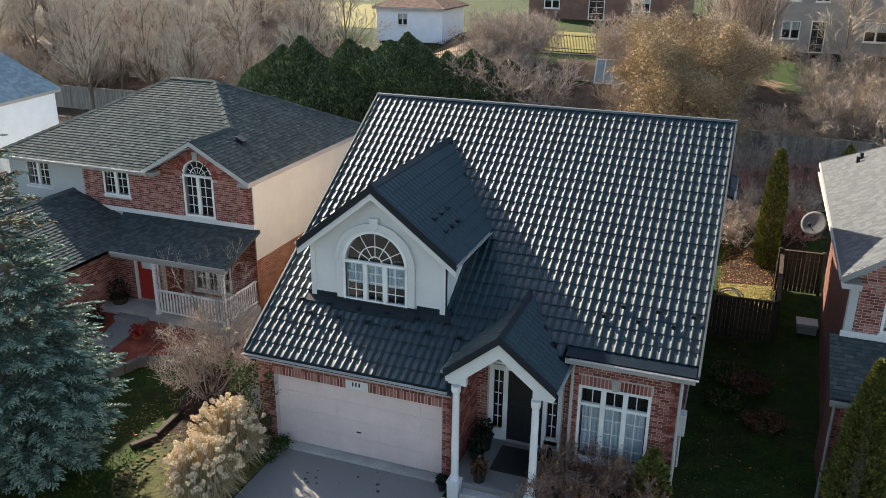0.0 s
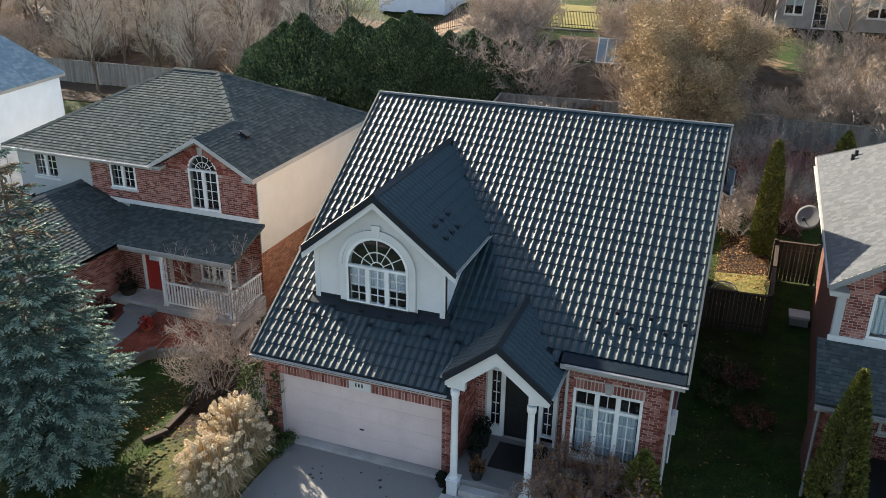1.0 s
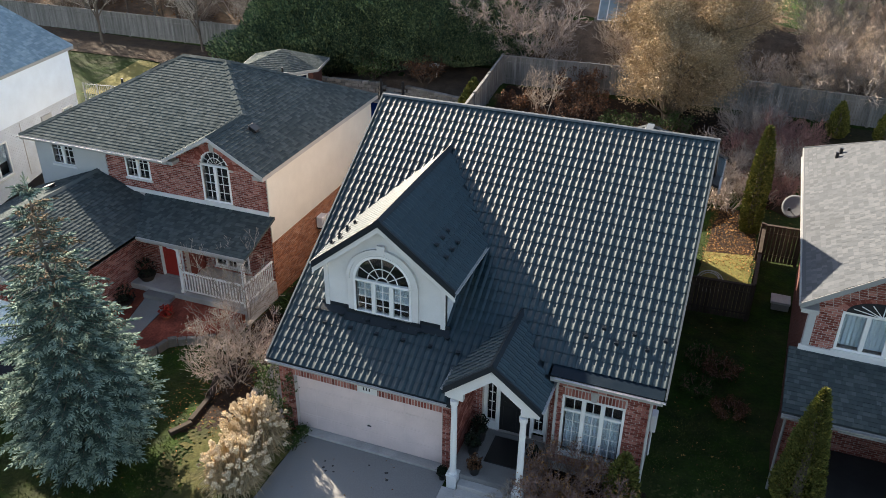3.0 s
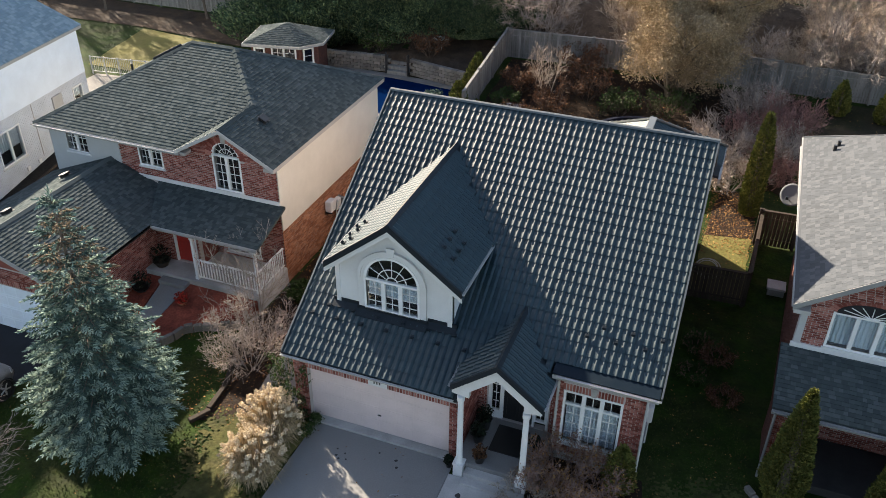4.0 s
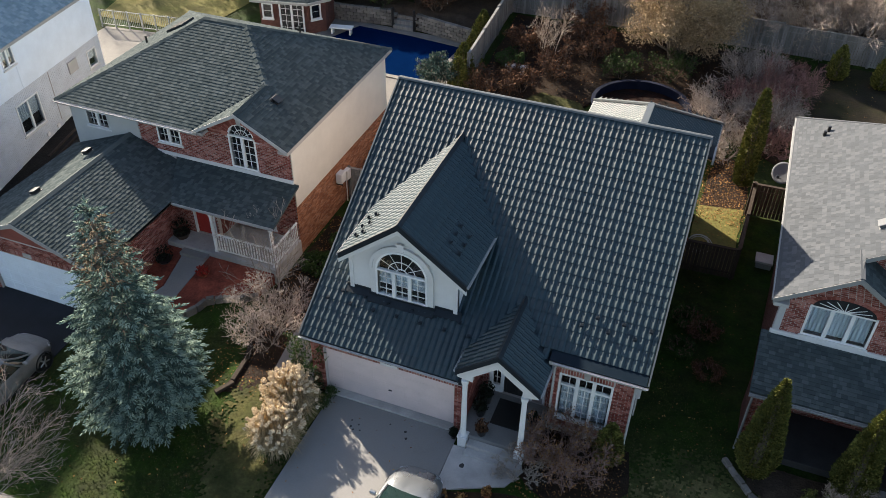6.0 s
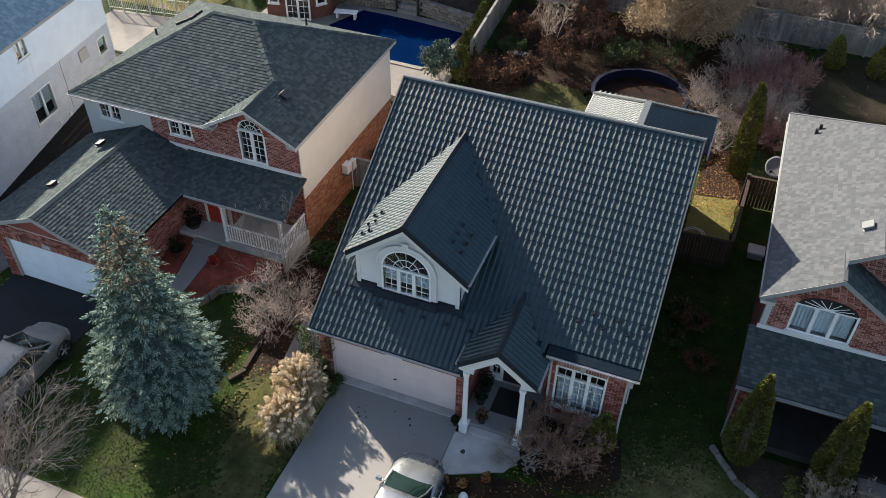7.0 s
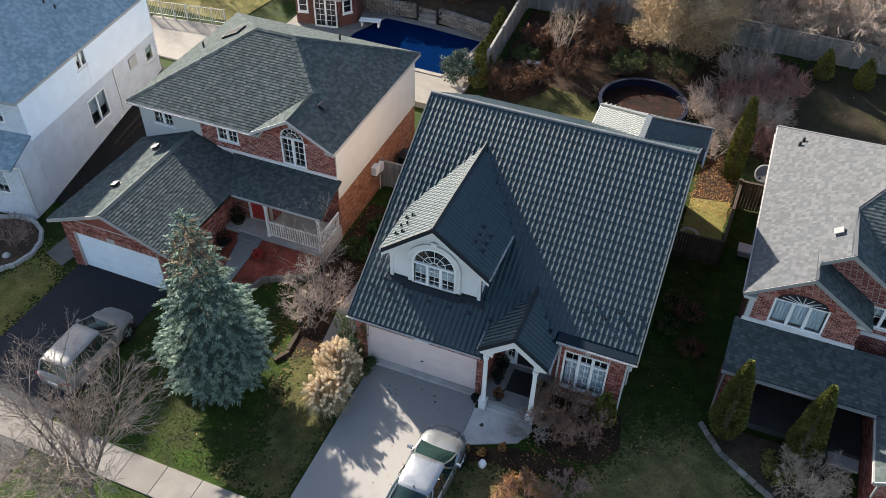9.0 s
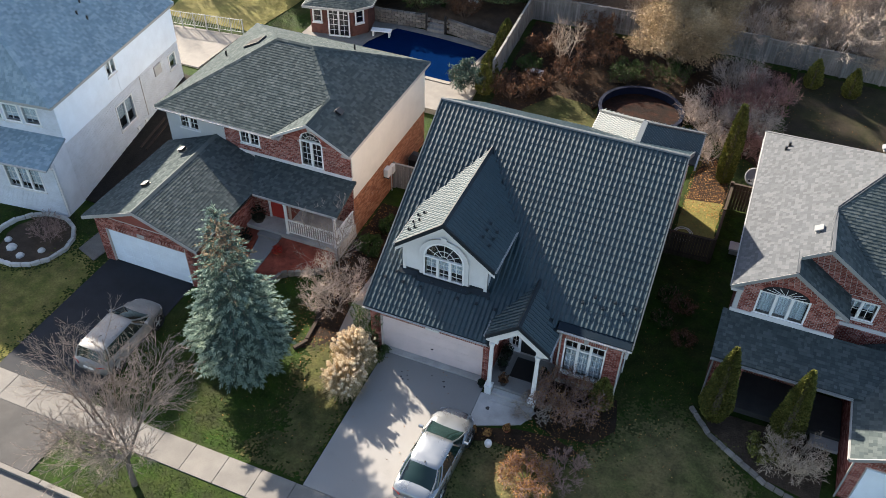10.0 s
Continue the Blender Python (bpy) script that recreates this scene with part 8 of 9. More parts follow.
def pool_garden():
    pz = 0.72
    patio = solid("patio", Build().slab([(-17, 17.5, pz), (-3.4, 17.5, pz), (-3.4, 26.3, pz), (-9, 26.6, pz), (-17, 26.6, pz)], (0, 0, -0.8)), PATIO, "pale stone pool terrace", kind="structure")
    o = [(-12.6, 21.0), (-12.3, 23.5), (-11.3, 25.95), (-8.2, 25.85), (-4.5, 25.45), (-4.8, 22.8), (-5.2, 20.8)]
    pool = thing("swimming_pool", (-8.5, 23, pz), "swimming pool under a dark blue cover", "pool")
    part("cover", Build().slab([(x, y, pz + 0.012) for x, y in o], (0, 0, 0.02)), POOL_BLUE, pool, "taut dark blue pool cover")
    for (x0, y0), (x1, y1) in zip(o, o[1:] + o[:1]):
        cop = Build()
        a, b = Vector((x0, y0, 0)), Vector((x1, y1, 0))
        n = (b - a).cross(Vector((0, 0, 1))).normalized() * -0.3
        cop.slab([(a.x, a.y, pz + 0.005), (b.x, b.y, pz + 0.005), (b.x + n.x, b.y + n.y, pz + 0.005), (a.x + n.x, a.y + n.y, pz + 0.005)], (0, 0, 0.045))
        part("coping", cop, PATIO, pool)
    wall = thing("retaining_wall", (-8, 26.4, pz), "grey block retaining wall behind the pool", "wall")
    me = Build().box(-0.2, 0.2, -0.14, 0.14, 0, 0.19, 0.02).mesh("stone_block", STONE)
    for (x0, y0), (x1, y1) in (((-16.8, 26.9), (-12.8, 26.5)), ((-12.8, 26.5), (-9.4, 26.9)), ((-7.9, 26.9), (-3.4, 25.9))):
        d = Vector((x1 - x0, y1 - y0, 0))
        n = int(d.length / 0.41)
        for r in range(5):
            for i in range(n):
                p = Vector((x0, y0, 0)) + d * ((i + 0.5 + 0.5 * (r % 2)) / n)
                ob = part("stone_block", me, None, wall)
                ob.matrix_basis = pose(p.x, p.y, pz + r * 0.2, 0, 0, math.degrees(math.atan2(d.y, d.x)))
    st = thing("garden_steps", (-8.6, 27, pz), "dark wooden garden steps with a gate", "steps")
    for i in range(4):
        part("tread", Build().box(-9.3, -8.0, 26.5 + i * 0.32, 26.84 + i * 0.32, pz - 0.1 + i * 0.2, pz + 0.2 + i * 0.2, 0.01), FENCE_WOOD, st)
    for x in (-9.35, -7.95):
        part("gate_post", Build().box(x - 0.06, x + 0.06, 26.5, 26.62, pz, pz + 1.3, 0.01), BLACK_PAINT, st)
    # garden house
    m = pose(-14.8, 24.7, pz, 0, 0, 12)
    gh = thing("garden_house", (-14.9, 25.2, pz), "small brick pool house with white glazed doors", "garden house")
    part("wall", Build(m).slab([(-1.9, -1.2, 0), (1.0, -1.2, 0), (1.9, -0.4, 0), (1.9, 1.4, 0), (-1.9, 1.4, 0)], (0, 0, 2.08)), BRICK_DARKENED, gh, "red-brown brick wall")
    for k in range(2):
        window(gh, m @ basis((-0.55 + k * 0.72, -1.42, 0.08), (1, 0, 0), (0, 0, 1)), 0.62, 1.9, cols=2, rows=5, sill=False, name="french_door", depth=0.18)
    window(gh, m @ basis((-1.6, -1.42, 1.0), (1, 0, 0), (0, 0, 1)), 0.5, 0.8, cols=1, rows=2, name="window", depth=0.18)
    window(gh, m @ basis((1.30, -1.19, 1.0), (0.75, 0.66, 0), (0, 0, 1)), 0.5, 0.8, cols=1, rows=2, name="window", depth=0.18)
    top = m @ Vector((0, 0.1, 2.95))
    ring = [m @ Vector(p) for p in ((-2.3, -1.6, 2.08), (1.15, -1.6, 2.08), (2.3, -0.6, 2.08), (2.3, 1.8, 2.08), (-2.3, 1.8, 2.08))]
    for i in range(5):
        a, b = ring[i], ring[(i + 1) % 5]
        sl = pitch(gh, [a, b, top], SHINGLE_DARK, 0.08, "roof_slope")
        e = (b - a).normalized()
        shingle_field(sl, [a, b, top], (top - a) - e * (top - a).dot(e), SHINGLE_DARK)
        beam(gh, a + Vector((0, 0, 0.02)), b + Vector((0, 0, 0.02)), 0.05, 0.16, FASCIA, "fascia")
    part("bench", Build(m).box(2.2, 3.6, -1.0, -0.5, 0.4, 0.48, 0.02).box(2.3, 2.4, -0.95, -0.55, 0, 0.4).box(3.4, 3.5, -0.95, -0.55, 0, 0.4), WHITE_TRIM, gh)
    # round pool
    tub = thing("round_pool", (6.7, 21.0, 0.65), "round above-ground pool with dark blue wall", "pool")
    n = 24
    tz0, tz1 = 0.55, 1.75
    rim = Build()
    for i in range(n):
        a0, a1 = 2 * math.pi * i / n, 2 * math.pi * (i + 1) / n
        p = lambda r, a, z: (6.7 + r * math.cos(a), 21.0 + r * math.sin(a), z)
        part("wall_panel", Build().add([p(2.4, a0, tz0), p(2.4, a1, tz0), p(2.4, a1, tz1), p(2.4, a0, tz1), p(2.36, a0, tz0), p(2.36, a1, tz0), p(2.36, a1, tz1), p(2.36, a0, tz1)], [(0, 1, 2, 3), (5, 4, 7, 6), (3, 2, 6, 7)]), TUB_BLUE, tub)
        rim.slab([p(2.30, a0, tz1), p(2.50, a0, tz1), p(2.50, a1, tz1), p(2.30, a1, tz1)], (0, 0, 0.05))
        part("upright", Build().rod(p(2.44, a0, tz0), p(2.44, a0, tz1), 0.04, n=6), TUB_BLUE, tub)
    part("rim", rim, TUB_BLUE, tub)
    part("cover", Build().lathe((6.7, 21.0, 1.30), [(2.34, 0), (2.34, 0.02), (1.2, -0.08), (0.05, -0.1)], 24), shade("wet_leaves", (0.008, 0.004, 0.003), rough=0.95, var=0.4, scale=2.5, fine=12, bump=0.8, bump_far=0.04, tint=(0.028, 0.009, 0.005), patches=0.4, patch_scale=1.6), tub, "sunken cover strewn with brown leaves")
    # garden bench, table
    bn = thing("garden_bench", (-0.5, 23.2, land(-0.5, 23.2)), "small stone bench among green shrubs", "bench")
    z = land(-0.5, 23.2)
    part("seat", Build().box(-1.1, 0.1, 23.0, 23.4, z + 0.36, z + 0.46, 0.02), PALE_CONCRETE, bn)
    for x in (-0.95, -0.2):
        part("leg", Build().box(x, x + 0.15, 23.05, 23.35, z, z + 0.37, 0.01), PALE_CONCRETE, bn)
    tb = thing("garden_table", (-6.6, 28.6, land(-6.6, 28.6)), "pale green metal garden table and chair", "table")
    z = land(-6.6, 28.6)
    part("tabletop", Build().lathe((-6.6, 28.6, z + 0.72), [(0.45, 0), (0.47, 0.02), (0.45, 0.04)], 18), WHITE_TRIM, tb)
    part("leg", Build().rod((-6.6, 28.6, z), (-6.6, 28.6, z + 0.72), 0.04), WHITE_TRIM, tb)
    # white railing beyond the neighbouring house
    rl = thing("white_railing", (-24, 21.4, 0.1), "white picket railing round a pale terrace", "railing")
    solid("terrace", Build().slab([(-26.5, 16.8, 0.14), (-21.4, 16.8, 0.14), (-21.2, 21.7, 0.14), (-26.4, 21.1, 0.14)], (0, 0, -0.3)), PATIO, "pale paved terrace", kind="structure")
    p, q = Vector((-26.6, 21.0, 0.1)), Vector((-21.1, 21.8, 0.1))
    for hh in (0.25, 1.15):
        beam(rl, p + Vector((0, 0, hh)), q + Vector((0, 0, hh)), 0.03, 0.035, FASCIA, "rail")
    for i in range(7):
        c = p.lerp(q, i / 6)
        part("post", Build().box(c.x - 0.035, c.x + 0.035, c.y - 0.035, c.y + 0.035, 0.1, 1.3, 0.01), FASCIA, rl)
    pk = Build().box(-0.009, 0.009, -0.009, 0.009, 0.28, 1.2).mesh("picket", FASCIA)
    for i in range(44):
        c = p.lerp(q, (i + 0.5) / 44)
        ob = part("picket", pk, None, rl)
        ob.matrix_basis = Matrix.Translation(c)
    # cold frame on the bank
    cf = thing("cold_frame", (2.3, 35, land(2.3, 35)), "leaning glazed garden frame", "cold frame")
    z = land(2.3, 35.0)
    m = Matrix.Translation((1.6, 34.8, z + 0.1)) @ pose(0, 0, 0, -25, 0, 0)
    part("frame", Build(m).box(0, 1.7, 0, 0.06, 0, 0.06).box(0, 1.7, 0, 0.06, 1.5, 1.56).box(0, 0.06, 0, 0.06, 0, 1.5).box(0.54, 0.6, 0, 0.06, 0, 1.5).box(1.08, 1.14, 0, 0.06, 0, 1.5).box(1.64, 1.7, 0, 0.06, 0, 1.5), WHITE_TRIM, cf)
    part("pane", Build(m).box(0.03, 1.67, 0.02, 0.03, 0.03, 1.53), shade("dull_glazing", (0.20, 0.27, 0.31), rough=0.35, var=0.15, bump=0), cf, "pale blue glazing")
    part("base", Build().box(1.4, 3.6, 35.0, 35.9, z - 0.3, z + 0.15), STONE, cf)


pool_garden()


# ---- houses on the bank ----
def bank_house(name, x0, x1, y, z, storeys, mat, roof_mat, openings, label, depth=8.0, flat=0.45):
    h = storeys * 2.75
    ob = thing(name, ((x0 + x1) / 2, y, z), label, "house")
    m = basis((x0, y, z), (1, 0, 0), (0, 0, 1))
    wl = walling(ob, m, x1 - x0, h, [(a, b, c, d) for a, b, c, d, k in openings], mat, name="wall")
    part("side_wall", Build().box(x0, x0 + 0.2, y + 0.22, y + depth, z - 0.5, z + h), mat, ob)
    part("side_wall", Build().box(x1 - 0.2, x1, y + 0.22, y + depth, z - 0.5, z + h), mat, ob)
    part("rear_wall", Build().box(x0 + 0.2, x1 - 0.2, y + depth - 0.2, y + depth, z - 0.5, z + h), mat, ob)
    for a, b, c, d, k in openings:
        if k == "window":
            window(ob, m @ Matrix.Translation((a, 0, c)), b - a, d - c, cols=1, rows=1, sashes=2, curtain=0.5)
        else:
            window(ob, m @ Matrix.Translation((a, 0, c)), b - a, d - c, cols=2, rows=4, sill=False, name="glazed_door")
    cx = (x0 + x1) / 2
    run = min((x1 - x0), depth) / 2
    o = 0.35
    hip_roof(ob, x0 - o, x1 + o, y - o, y + depth + o, z + h, x0 + run, x1 - run if x1 - run > x0 + run else x0 + run + 0.01, y + depth / 2, z + h + run * flat, roof_mat, roof_mat)
    part("fascia", Build().box(x0 - o, x1 + o, y - o - 0.03, y - o, z + h - 0.2, z + h), FASCIA, ob)
    return ob


ROOF_BROWN = shade("brown_shingle", (0.17, 0.11, 0.09), rough=0.9, var=0.2, bump=0.4, pieces=0.25)
BROWN_BRICK = shade("brown_house_brick", (0.20, 0.12, 0.095), rough=0.9, var=0.2, fine=30, bump=0.4)
GREY_BRICK = shade("grey_house_brick", (0.30, 0.29, 0.285), rough=0.9, var=0.15, fine=30, bump=0.4)
bank_house("white_house", -22.4, -16.0, 55.5, 4.1, 1.1, SNOW_SIDING, ROOF_BROWN, [(2.1, 3.0, 1.5, 2.45, "window")], "low white house with brown roof on the bank", 6.0)
bank_house("brown_house", -9.5, 4.6, 61, 6.2, 2, BROWN_BRICK, ROOF_BROWN, [(5.6, 6.9, 0.1, 2.2, "door"), (1.5, 2.8, 1.0, 2.2, "window"), (9.5, 10.9, 1.0, 2.2, "window"), (3.0, 4.2, 3.7, 4.8, "window"), (9.5, 10.9, 3.7, 4.8, "window")], "brown brick house above a raised lawn")
bank_house("grey_house", 11.7, 21.6, 49.5, 5.55, 2, GREY_BRICK, ROOF_BROWN, [(0.6, 1.7, 1.0, 2.1, "window"), (2.55, 3.4, 0.1, 2.15, "door"), (0.5, 1.5, 3.6, 4.7, "window"), (2.6, 3.4, 3.6, 4.7, "window"), (6.0, 7.4, 1.0, 2.2, "window")], "grey brick house with a glazed garden door")

iron = thing("iron_fence", (-3, 43.3, 5.3), "black iron fence along a raised lawn", "fence")
for i in range(2):
    beam(iron, (-20, 44.3, land(-20, 44.3) + 0.3 + i * 0.9), (-7.6, 43.6, 5.7 + i * 0.9), 0.04, 0.04, IRON, "rail")
    beam(iron, (-7.6, 43.6, 5.7 + i * 0.9), (2.2, 43.0, 5.7 + i * 0.9), 0.04, 0.04, IRON, "rail")
pk = Build().box(-0.012, 0.012, -0.012, 0.012, 0, 1.25).mesh("bar", IRON)
for i in range(90):
    x = -7.6 + 9.8 * i / 90
    ob = part("bar", pk, None, iron)
    ob.matrix_basis = Matrix.Translation((x, 43.6 - 0.6 * i / 90, 5.45))
for i in range(80):
    f = i / 80
    ob = part("bar", pk, None, iron)
    x, y = -20 + 12.4 * f, 44.3 - 0.7 * f
    ob.matrix_basis = Matrix.Translation((x, y, land(-20, 44.3) + 0.1 + (5.5 - land(-20, 44.3) - 0.1) * f))
bw = thing("retaining_wall", (-3, 42.6, 4.8), "long grey concrete retaining wall on the bank", "wall")
for i in range(12):
    x = -20 + i * 1.9
    z1 = land(-20, 44.3) + (5.4 - land(-20, 44.3)) * min(1, i / 6.5)
    part("wall_panel", Build().box(x, x + 1.88, 42.7, 43.0, z1 - 2.2, z1, 0.02), STONE, bw)


# ---- cars ----
PAINT = shade("silver_car_paint", (0.27, 0.285, 0.30), rough=0.30, metal=0.75, var=0.03, bump=0, coat=0.8)
PAINT_PALE = shade("pale_silver_car_paint", (0.19, 0.19, 0.19), rough=0.5, metal=0.35, var=0.25, bump=0, coat=0.1)
CAR_GLASS = shade("tinted_car_glass", (0.008, 0.020, 0.018), rough=0.06, var=0.05, bump=0, spec=0.5)
RUBBER = shade("black_rubber", (0.018, 0.018, 0.019), rough=0.85, var=0.15, bump=0.1)
ALLOY = shade("alloy_wheel", (0.45, 0.46, 0.47), rough=0.35, metal=0.9, var=0.05, bump=0)
LAMP_RED = shade("red_lamp", (0.35, 0.02, 0.015), rough=0.2, var=0.05, bump=0)
LAMP_CLEAR = shade("clear_lamp", (0.6, 0.62, 0.64), rough=0.12, var=0.05, bump=0)


def car(at, heading, paint, label, tall=1.46, length=4.55, width=1.80, estate=False):
    """A family car, nose towards +y before turning."""
    ob = thing("car", at, label, "car")
    m = Matrix.Translation(at) @ pose(0, 0, 0, 0, 0, heading)
    L, W = length / 2, width / 2
    k = tall / 1.46
    # stations from tail to nose: y, half width, sill, shoulder, crown
    stat = [(-L, 0.72, 0.42, 0.78, 0.84), (-L + 0.08, 0.90, 0.30, 0.88, 0.95), (-L + 0.35, 0.97, 0.24, 0.94, 1.02), (-1.5, 1.0, 0.20, 0.94, 1.02), (-0.6, 1.0, 0.18, 0.93, 0.99), (0.3, 1.0, 0.18, 0.91, 0.97), (0.95, 1.0, 0.20, 0.88, 0.97), (1.5, 0.985, 0.22, 0.82, 0.93), (L - 0.62, 0.95, 0.23, 0.77, 0.88), (L - 0.32, 0.86, 0.25, 0.70, 0.79), (L - 0.1, 0.68, 0.28, 0.62, 0.69), (L, 0.46, 0.36, 0.53, 0.57)]
    b = Build(m)
    pts = []
    for y, w, z0, z1, z2 in stat:
        w *= W
        half = [(w * 0.86, z0), (w * 0.985, z0 + 0.10), (w, (z0 + z1) / 2), (w * 0.985, z1 - 0.06), (w * 0.93, z1 + 0.01), (w * 0.62, z2 - 0.015), (w * 0.25, z2)]
        pts += [(x, y, z * k) for x, z in half] + [(-x, y, z * k) for x, z in reversed(half)]
    n = 14
    fs = [(r * n + i, r * n + (i + 1) % n, (r + 1) * n + (i + 1) % n, (r + 1) * n + i) for r in range(len(stat) - 1) for i in range(n)]
    fs += [tuple(range(n - 1, -1, -1)), tuple(range((len(stat) - 1) * n, len(stat) * n))]
    b.add(pts, [tuple(reversed(q)) for q in fs])
    part("body", b, paint, ob, smooth=True)
    # cabin: glass ring and roof skin
    zb, zr = 0.93 * k, 1.44 * k
    low = [(-1.95, 0.66), (-1.55, 0.80), (0.55, 0.82), (1.12, 0.70)]
    top = [(-1.12, 0.56), (-0.85, 0.62), (0.10, 0.62), (0.22, 0.56)]
    if estate:
        low[:2], top[:2] = [(-2.0, 0.68), (-1.65, 0.80)], [(-1.78, 0.57), (-1.5, 0.62)]
    rings = []
    for f in (0.0, 0.5, 0.93, 1.0):
        row = []
        for (y0, x0), (y1, x1) in zip(low, top):
            s = f + 0.12 * math.sin(math.pi * f) * 0.5
            row.append((x0 + (x1 - x0) * f + 0.02 * math.sin(math.pi * f), y0 + (y1 - y0) * s, zb + (zr - zb) * f * (1 if f < 0.95 else 1.0)))
        row += [(-x, y, z) for x, y, z in reversed(row)]
        rings.append(row)
    g = Build(m)
    k8 = 8
    gp = [p for r in rings[:3] for p in r]
    gf = [(r * k8 + i, r * k8 + (i + 1) % k8, (r + 1) * k8 + (i + 1) % k8, (r + 1) * k8 + i) for r in range(2) for i in range(k8)]
    g.add(gp, gf)
    part("glasshouse", g, CAR_GLASS, ob, "dark green tinted glass", smooth=True)
    rf = Build(m)
    r2, r3 = rings[2], rings[3]
    rows = []
    for f, lift in ((1.0, -0.02), (0.96, 0.015), (0.7, 0.045), (0.35, 0.06)):
        cy = sum(p[1] for p in r2) / 8
        rows += [(p[0] * f, cy + (p[1] - cy) * f, r2[0][2] + lift) for p in r2]
    rows.append((0, sum(p[1] for p in r2) / 8, r2[0][2] + 0.065))
    rf.add(rows, [(r * 8 + i, r * 8 + (i + 1) % 8, (r + 1) * 8 + (i + 1) % 8, (r + 1) * 8 + i) for r in range(3) for i in range(8)] + [(24 + i, 24 + (i + 1) % 8, 32) for i in range(8)])
    part("roof", rf, paint, ob, smooth=True)
    for i in range(4):
        for s in (1, -1):
            (y0, x0), (y1, x1) = low[i], top[i]
            a_, c_ = Vector((x0 * s * 1.005, y0, zb)), Vector((x1 * s * 1.02, y1, rings[2][0][2]))
            mid = a_.lerp(c_, 0.5) + Vector((0.03 * s, (y1 - y0) * 0.06, 0))
            part("pillar", Build(m).rod(a_, mid, 0.035, n=6).rod(mid, c_, 0.035, n=6), paint, ob)
    for s in (1, -1):
        part("pillar", Build(m).rod((0.835 * s, -0.45, zb - 0.02), (0.645 * s, -0.40, rings[2][0][2]), 0.03, n=6), BLACK_PAINT, ob)
        mir = part("mirror", Build(m).box(s * W - 0.02 if s > 0 else s * W - 0.20, s * W + 0.20 if s > 0 else s * W + 0.02, 0.58, 0.70, 0.92 * k, 1.06 * k, 0.03), paint, ob)
        part("headlight", Build(m).slab([(s * 0.42, L - 0.12, 0.64 * k), (s * 0.72, L - 0.30, 0.66 * k), (s * 0.70, L - 0.26, 0.56 * k), (s * 0.45, L - 0.06, 0.54 * k)], (0, 0.03, 0.02)), LAMP_CLEAR, ob)
        part("tail_light", Build(m).slab([(s * 0.45, -L + 0.0, 0.72 * k), (s * 0.78, -L + 0.12, 0.74 * k), (s * 0.78, -L + 0.10, 0.86 * k), (s * 0.45, -L - 0.01, 0.82 * k)], (0, -0.03, 0)), LAMP_RED, ob)
        part("door_seam", Build(m).box(s * W * 1.0 - 0.006, s * W * 1.0 + 0.004, -0.49, -0.475, 0.34 * k, 0.9 * k), BLACK_PAINT, ob)
        for y in (0.2, -0.85):
            part("door_handle", Build(m).box(s * W * 0.995 - 0.01, s * W * 0.995 + 0.02, y, y + 0.18, 0.80 * k, 0.83 * k, 0.006), paint, ob)
    part("number_plate", Build(m).box(-0.26, 0.26, -L - 0.02, -L + 0.03, 0.56 * k, 0.68 * k, 0.008), WHITE_TRIM, ob)
    part("bumper_trim", Build(m).box(-0.6, 0.6, -L - 0.01, -L + 0.1, 0.34 * k, 0.44 * k, 0.02).box(-0.5, 0.5, L - 0.08, L + 0.005, 0.34 * k, 0.46 * k, 0.02), BLACK_PAINT, ob)
    for y in (1.38, -1.36):
        for s in (1, -1):
            x = s * (W - 0.12)
            mm = m @ Matrix.Translation((x, y, 0.33)) @ pose(0, 0, 0, 0, 90, 0)
            wh = part("wheel", Build(mm).lathe((0, 0, -0.11), [(0.24, 0.0), (0.31, 0.005), (0.33, 0.04), (0.33, 0.18), (0.31, 0.215), (0.24, 0.22)], 22), RUBBER, ob, smooth=False)
            rim = Build(mm)
            zf = 0.105 * s
            for j in range(5):
                a = 2 * math.pi * j / 5
                rim.rod((0, 0, zf), (0.22 * math.cos(a), 0.22 * math.sin(a), zf), 0.04, 0.03, 5)
            rim.lathe((0, 0, min(zf, zf - 0.02 * s)), [(0.06, 0), (0.06, 0.02)], 12)
            part("rim", rim, ALLOY, wh)
            part("wheel_arch", Build(mm).lathe((0, 0, 0.0 if s > 0 else -0.135), [(0.40, 0), (0.40, 0.135), (0.36, 0.135), (0.36, 0.0)], 24), BLACK_PAINT, ob)
    part("aerial", Build(m).slab([(-0.02, -1.0, zr + 0.02), (0.02, -1.0, zr + 0.02), (0.0, -1.12, zr + 0.10)], (0, -0.05, 0)), BLACK_PAINT, ob)
    return ob


car((4.55, -4.82, 0.035), -2.0, PAINT, "silver saloon car parked on the concrete driveway", width=1.74)
car((-10.55, -4.5, 0.03), 0, PAINT_PALE, "pale silver estate car parked on the asphalt driveway", tall=1.5, length=4.3, width=1.7, estate=True)


# ---- porch and garden clutter ----
def potted(at, r, h, seed, leaf, label, pot=None):
    ob = thing("plant_pot", at, label, "plant pot")
    x, y, z = at
    part("pot", Build().lathe(at, [(r * 0.7, 0), (r, h), (r * 1.08, h), (r * 1.08, h + 0.03), (r * 0.9, h + 0.03), (r * 0.88, h - 0.03)], 16), pot or BLACK_PAINT, ob, smooth=False)
    rg = random.Random(seed)
    b = Build()
    for i in range(200):
        c = Vector((x, y, z + h + r * 0.8)) + rand_unit(rg) * r * 1.35 * rg.random() ** 0.4
        leaf_quads(b, rg, c, 1, 0.02, 0.06)
    part("foliage", b, leaf, ob)


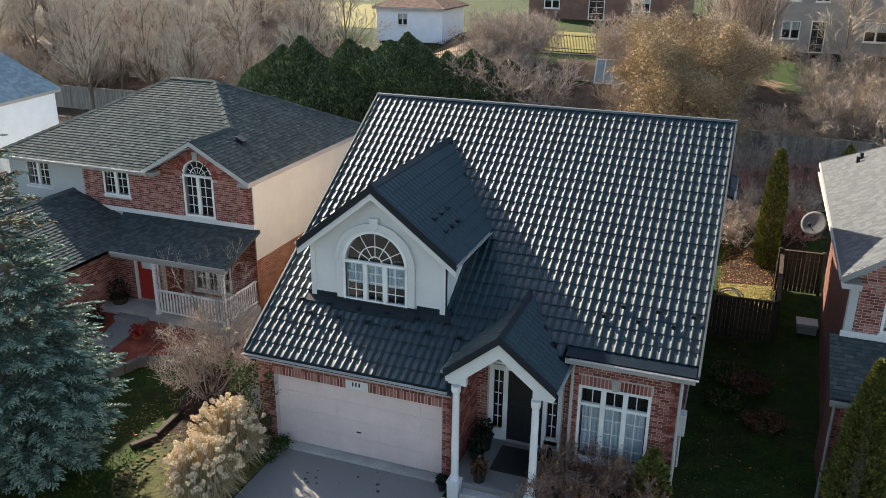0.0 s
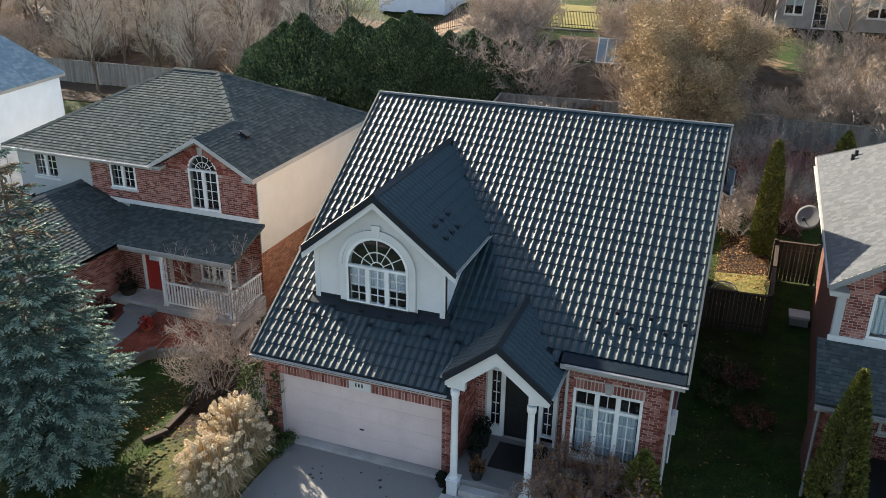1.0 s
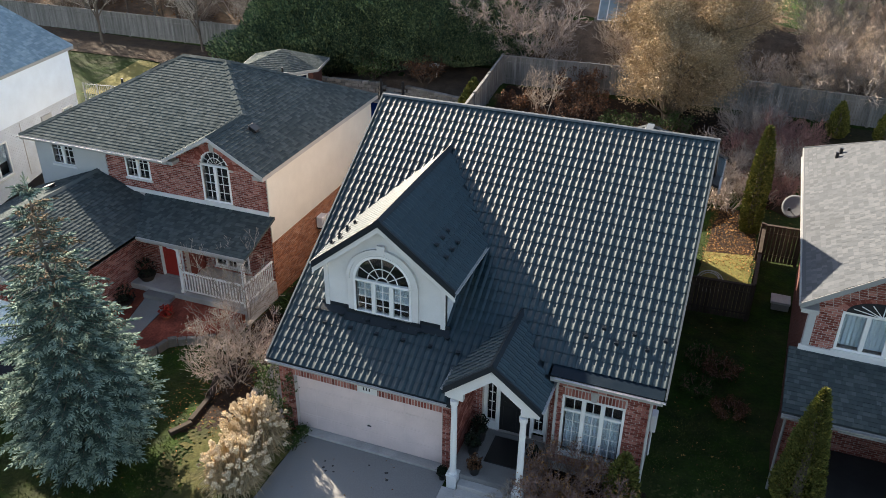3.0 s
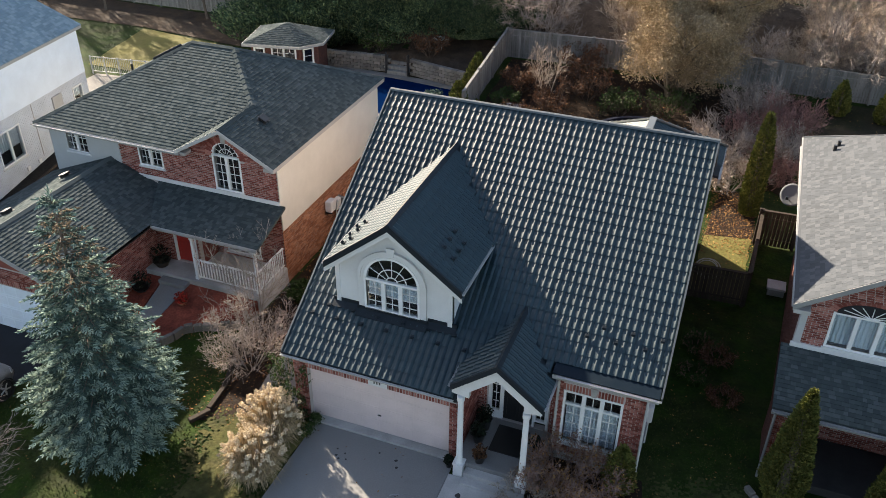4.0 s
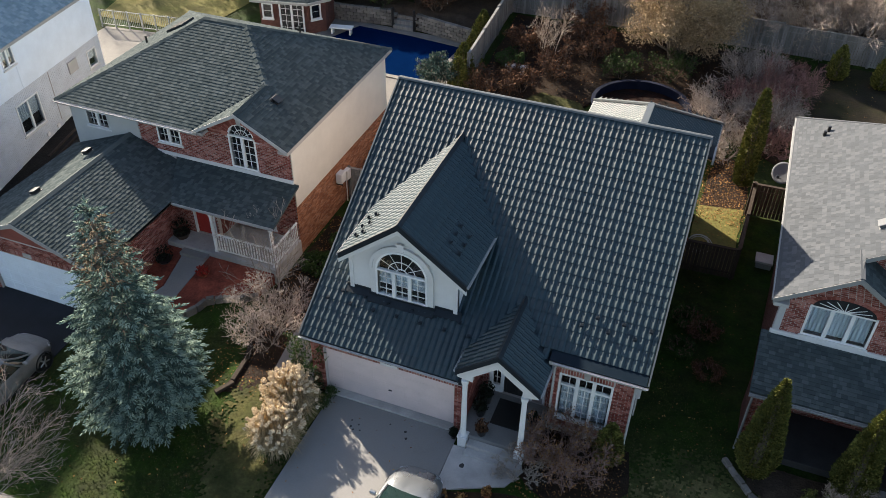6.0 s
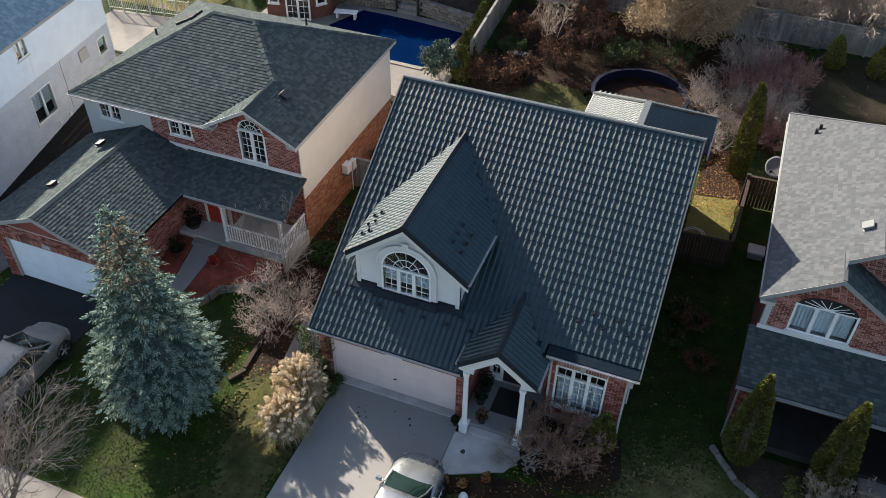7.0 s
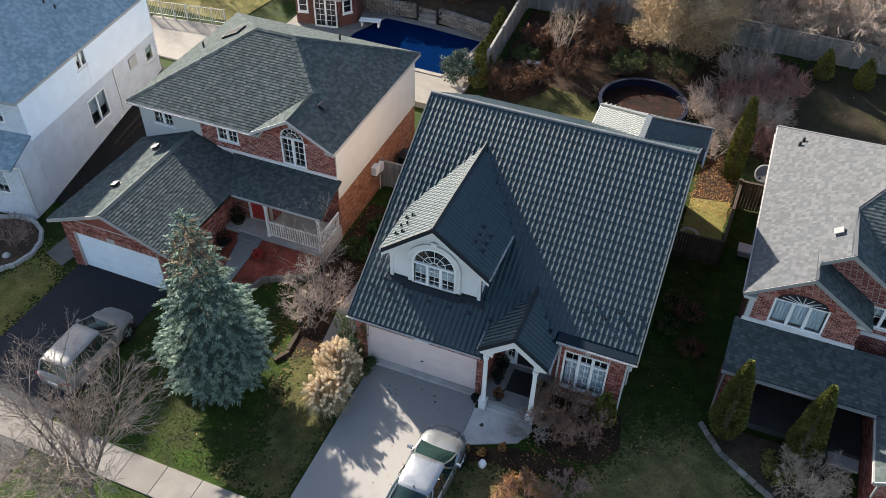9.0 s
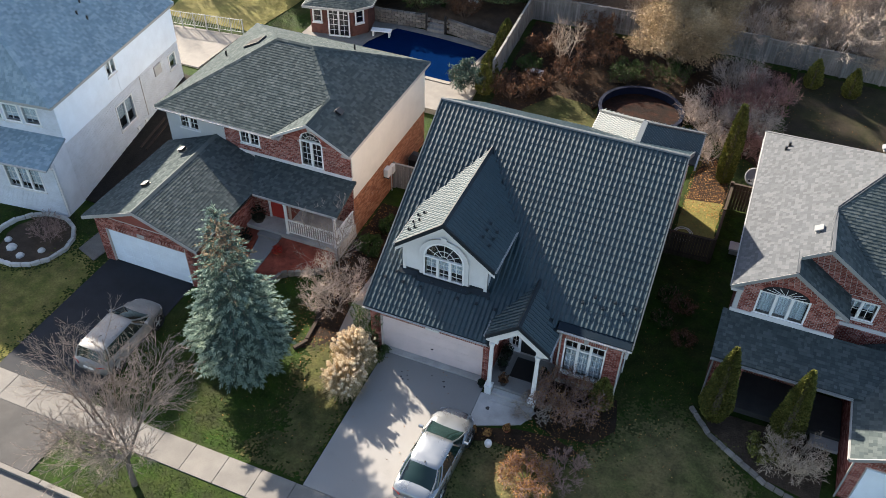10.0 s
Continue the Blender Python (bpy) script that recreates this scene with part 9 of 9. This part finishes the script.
potted((5.45, 0.35, 0.4), 0.20, 0.32, 1, DARK_LEAF, "dark evergreen in a black pot on the porch")
potted((5.45, 0.95, 0.4), 0.22, 0.40, 2, DARK_LEAF, "dark evergreen in a black pot on the porch")
potted((5.75, -0.42, 0.4), 0.18, 0.26, 3, LEAF_SHADED, "rusty brown plant in a black pot on the steps")
potted((7.2, 0.55, 0.4), 0.16, 0.3, 4, DARK_LEAF, "dark evergreen in a black pot on the porch")
potted((4.86, -0.62, 0.04), 0.12, 0.2, 5, DARK_LEAF, "small dark pot beside the column")
potted((-9.05, 4.4, 0.74), 0.32, 0.22, 6, DARK_LEAF, "dark leafy plant in a low brown tub on the porch", DARK_WOOD)
potted((-9.1, 3.1, 0.39), 0.3, 0.14, 7, DARK_LEAF, "dark shrub in a pot by the porch step")
potted((-7.15, 2.95, 0.36), 0.20, 0.12, 8, shade("red_leaves", (0.30, 0.03, 0.02), rough=0.8, var=0.2, bump=0, pieces=0.3), "bright red plant in the mulch bed", TERRACOTTA)
solid("doormat", Build().box(5.85, 6.85, 0.1, 1.25, 0.402, 0.43, 0.008), BLACK_PAINT, "black doormat on the porch floor", "doormat")
lg = thing("garden_lantern", (6.15, -3.3, 0), "white round garden lantern on the lawn", "lantern")
part("globe", Build().lathe((6.15, -3.3, 0.0), [(0.08, 0), (0.14, 0.08), (0.16, 0.2), (0.12, 0.32), (0.05, 0.36)], 14), WHITE_TRIM, lg, smooth=True)
for i, (x, y) in enumerate(((5.35, -2.95), (5.95, -2.85), (6.6, -2.35))):
    potted((x, y, 0.03), 0.13, 0.12, 20 + i, LEAF_RUST, "withered plant in a low clay pot", TERRACOTTA)
hp = thing("heat_pump", (-4.25, 9.6, 1.4), "pale grey outdoor unit against the brick wall", "heat pump")
part("casing", Build().box(-4.42, -4.12, 9.35, 9.8, 1.45, 1.95, 0.03), STUCCO, hp)
part("bracket", Build().box(-4.45, -4.15, 9.42, 9.46, 1.36, 1.45).box(-4.45, -4.15, 9.7, 9.74, 1.36, 1.45), DARK_TRIM, hp)
ac = thing("gas_meter", (-4.3, 10.2, 0), "grey gas meter on the side wall", "meter")
part("casing", Build().box(-4.43, -4.2, 10.05, 10.4, 1.2, 1.7, 0.03), STUCCO, ac)
part("pipe", Build().rod((-4.36, 10.2, 0), (-4.36, 10.2, 1.2), 0.025), STUCCO, ac)
bb = thing("barbecue", (-3.6, 12.3, 0), "black covered barbecue beside the brick wall", "barbecue")
part("cover", Build().box(-4.2, -3.0, 11.95, 12.6, 0.1, 1.0, 0.06).slab([(-4.2, 11.95, 1.0), (-4.2, 12.6, 1.0), (-4.05, 12.45, 1.22), (-4.05, 12.1, 1.22)], (1.15, 0, 0)), BLACK_PAINT, bb)
part("caster", Build().rod((-4.1, 12.0, 0.05), (-4.0, 12.0, 0.05), 0.05, n=8), BLACK_PAINT, bb)
for x, y in ((-3.5, 11.3), (-2.95, 11.55)):
    tb_ = thing("plastic_tub", (x, y, 0), "white round plastic tub behind the gate", "tub")
    part("body", Build().lathe((x, y, 0.0), [(0.24, 0), (0.30, 0.5), (0.33, 0.52), (0.30, 0.56), (0.18, 0.68), (0.02, 0.72)], 18), SNOW_SIDING, tb_, smooth=True)
    part("rim", Build().lathe((x, y, 0.5), [(0.335, 0), (0.345, 0.02), (0.335, 0.04)], 18), SNOW_SIDING, tb_)
step = thing("side_step", (13.65, 12.42, 0), "pale concrete step at the side of the house", "step")
part("tread", Build().box(13.3, 14.0, 12.1, 12.74, 0.36, 0.46, 0.012), PALE_CONCRETE, step)
part("block", Build().box(13.36, 13.98, 12.18, 12.7, -0.05, 0.36, 0.008), CONCRETE, step)
hs = thing("garden_hose", (11.0, 11.3, 1.2), "looped garden hose hung on the side gate", "hose")
for k, rr in enumerate((0.42, 0.36, 0.47)):
    loop = Build()
    ring_ = [(10.95 + 0.03 * k + rr * math.cos(a_ * 0.3927), 11.2 - 0.03 * k, 1.35 + rr * math.sin(a_ * 0.3927)) for a_ in range(17)]
    for p_, q_ in zip(ring_, ring_[1:]):
        loop.rod(p_, q_, 0.018, n=5, caps=False)
    part("loop", loop, GUTTER, hs)
um = thing("utility_box", (10.3, 2.6, 0), "grey utility meter on the side wall", "meter")
part("casing", Build().box(10.13, 10.3, 2.4, 2.75, 1.0, 1.6, 0.02), STUCCO, um)
part("conduit", Build().rod((10.2, 2.55, 0), (10.2, 2.55, 1.0), 0.025), STUCCO, um)
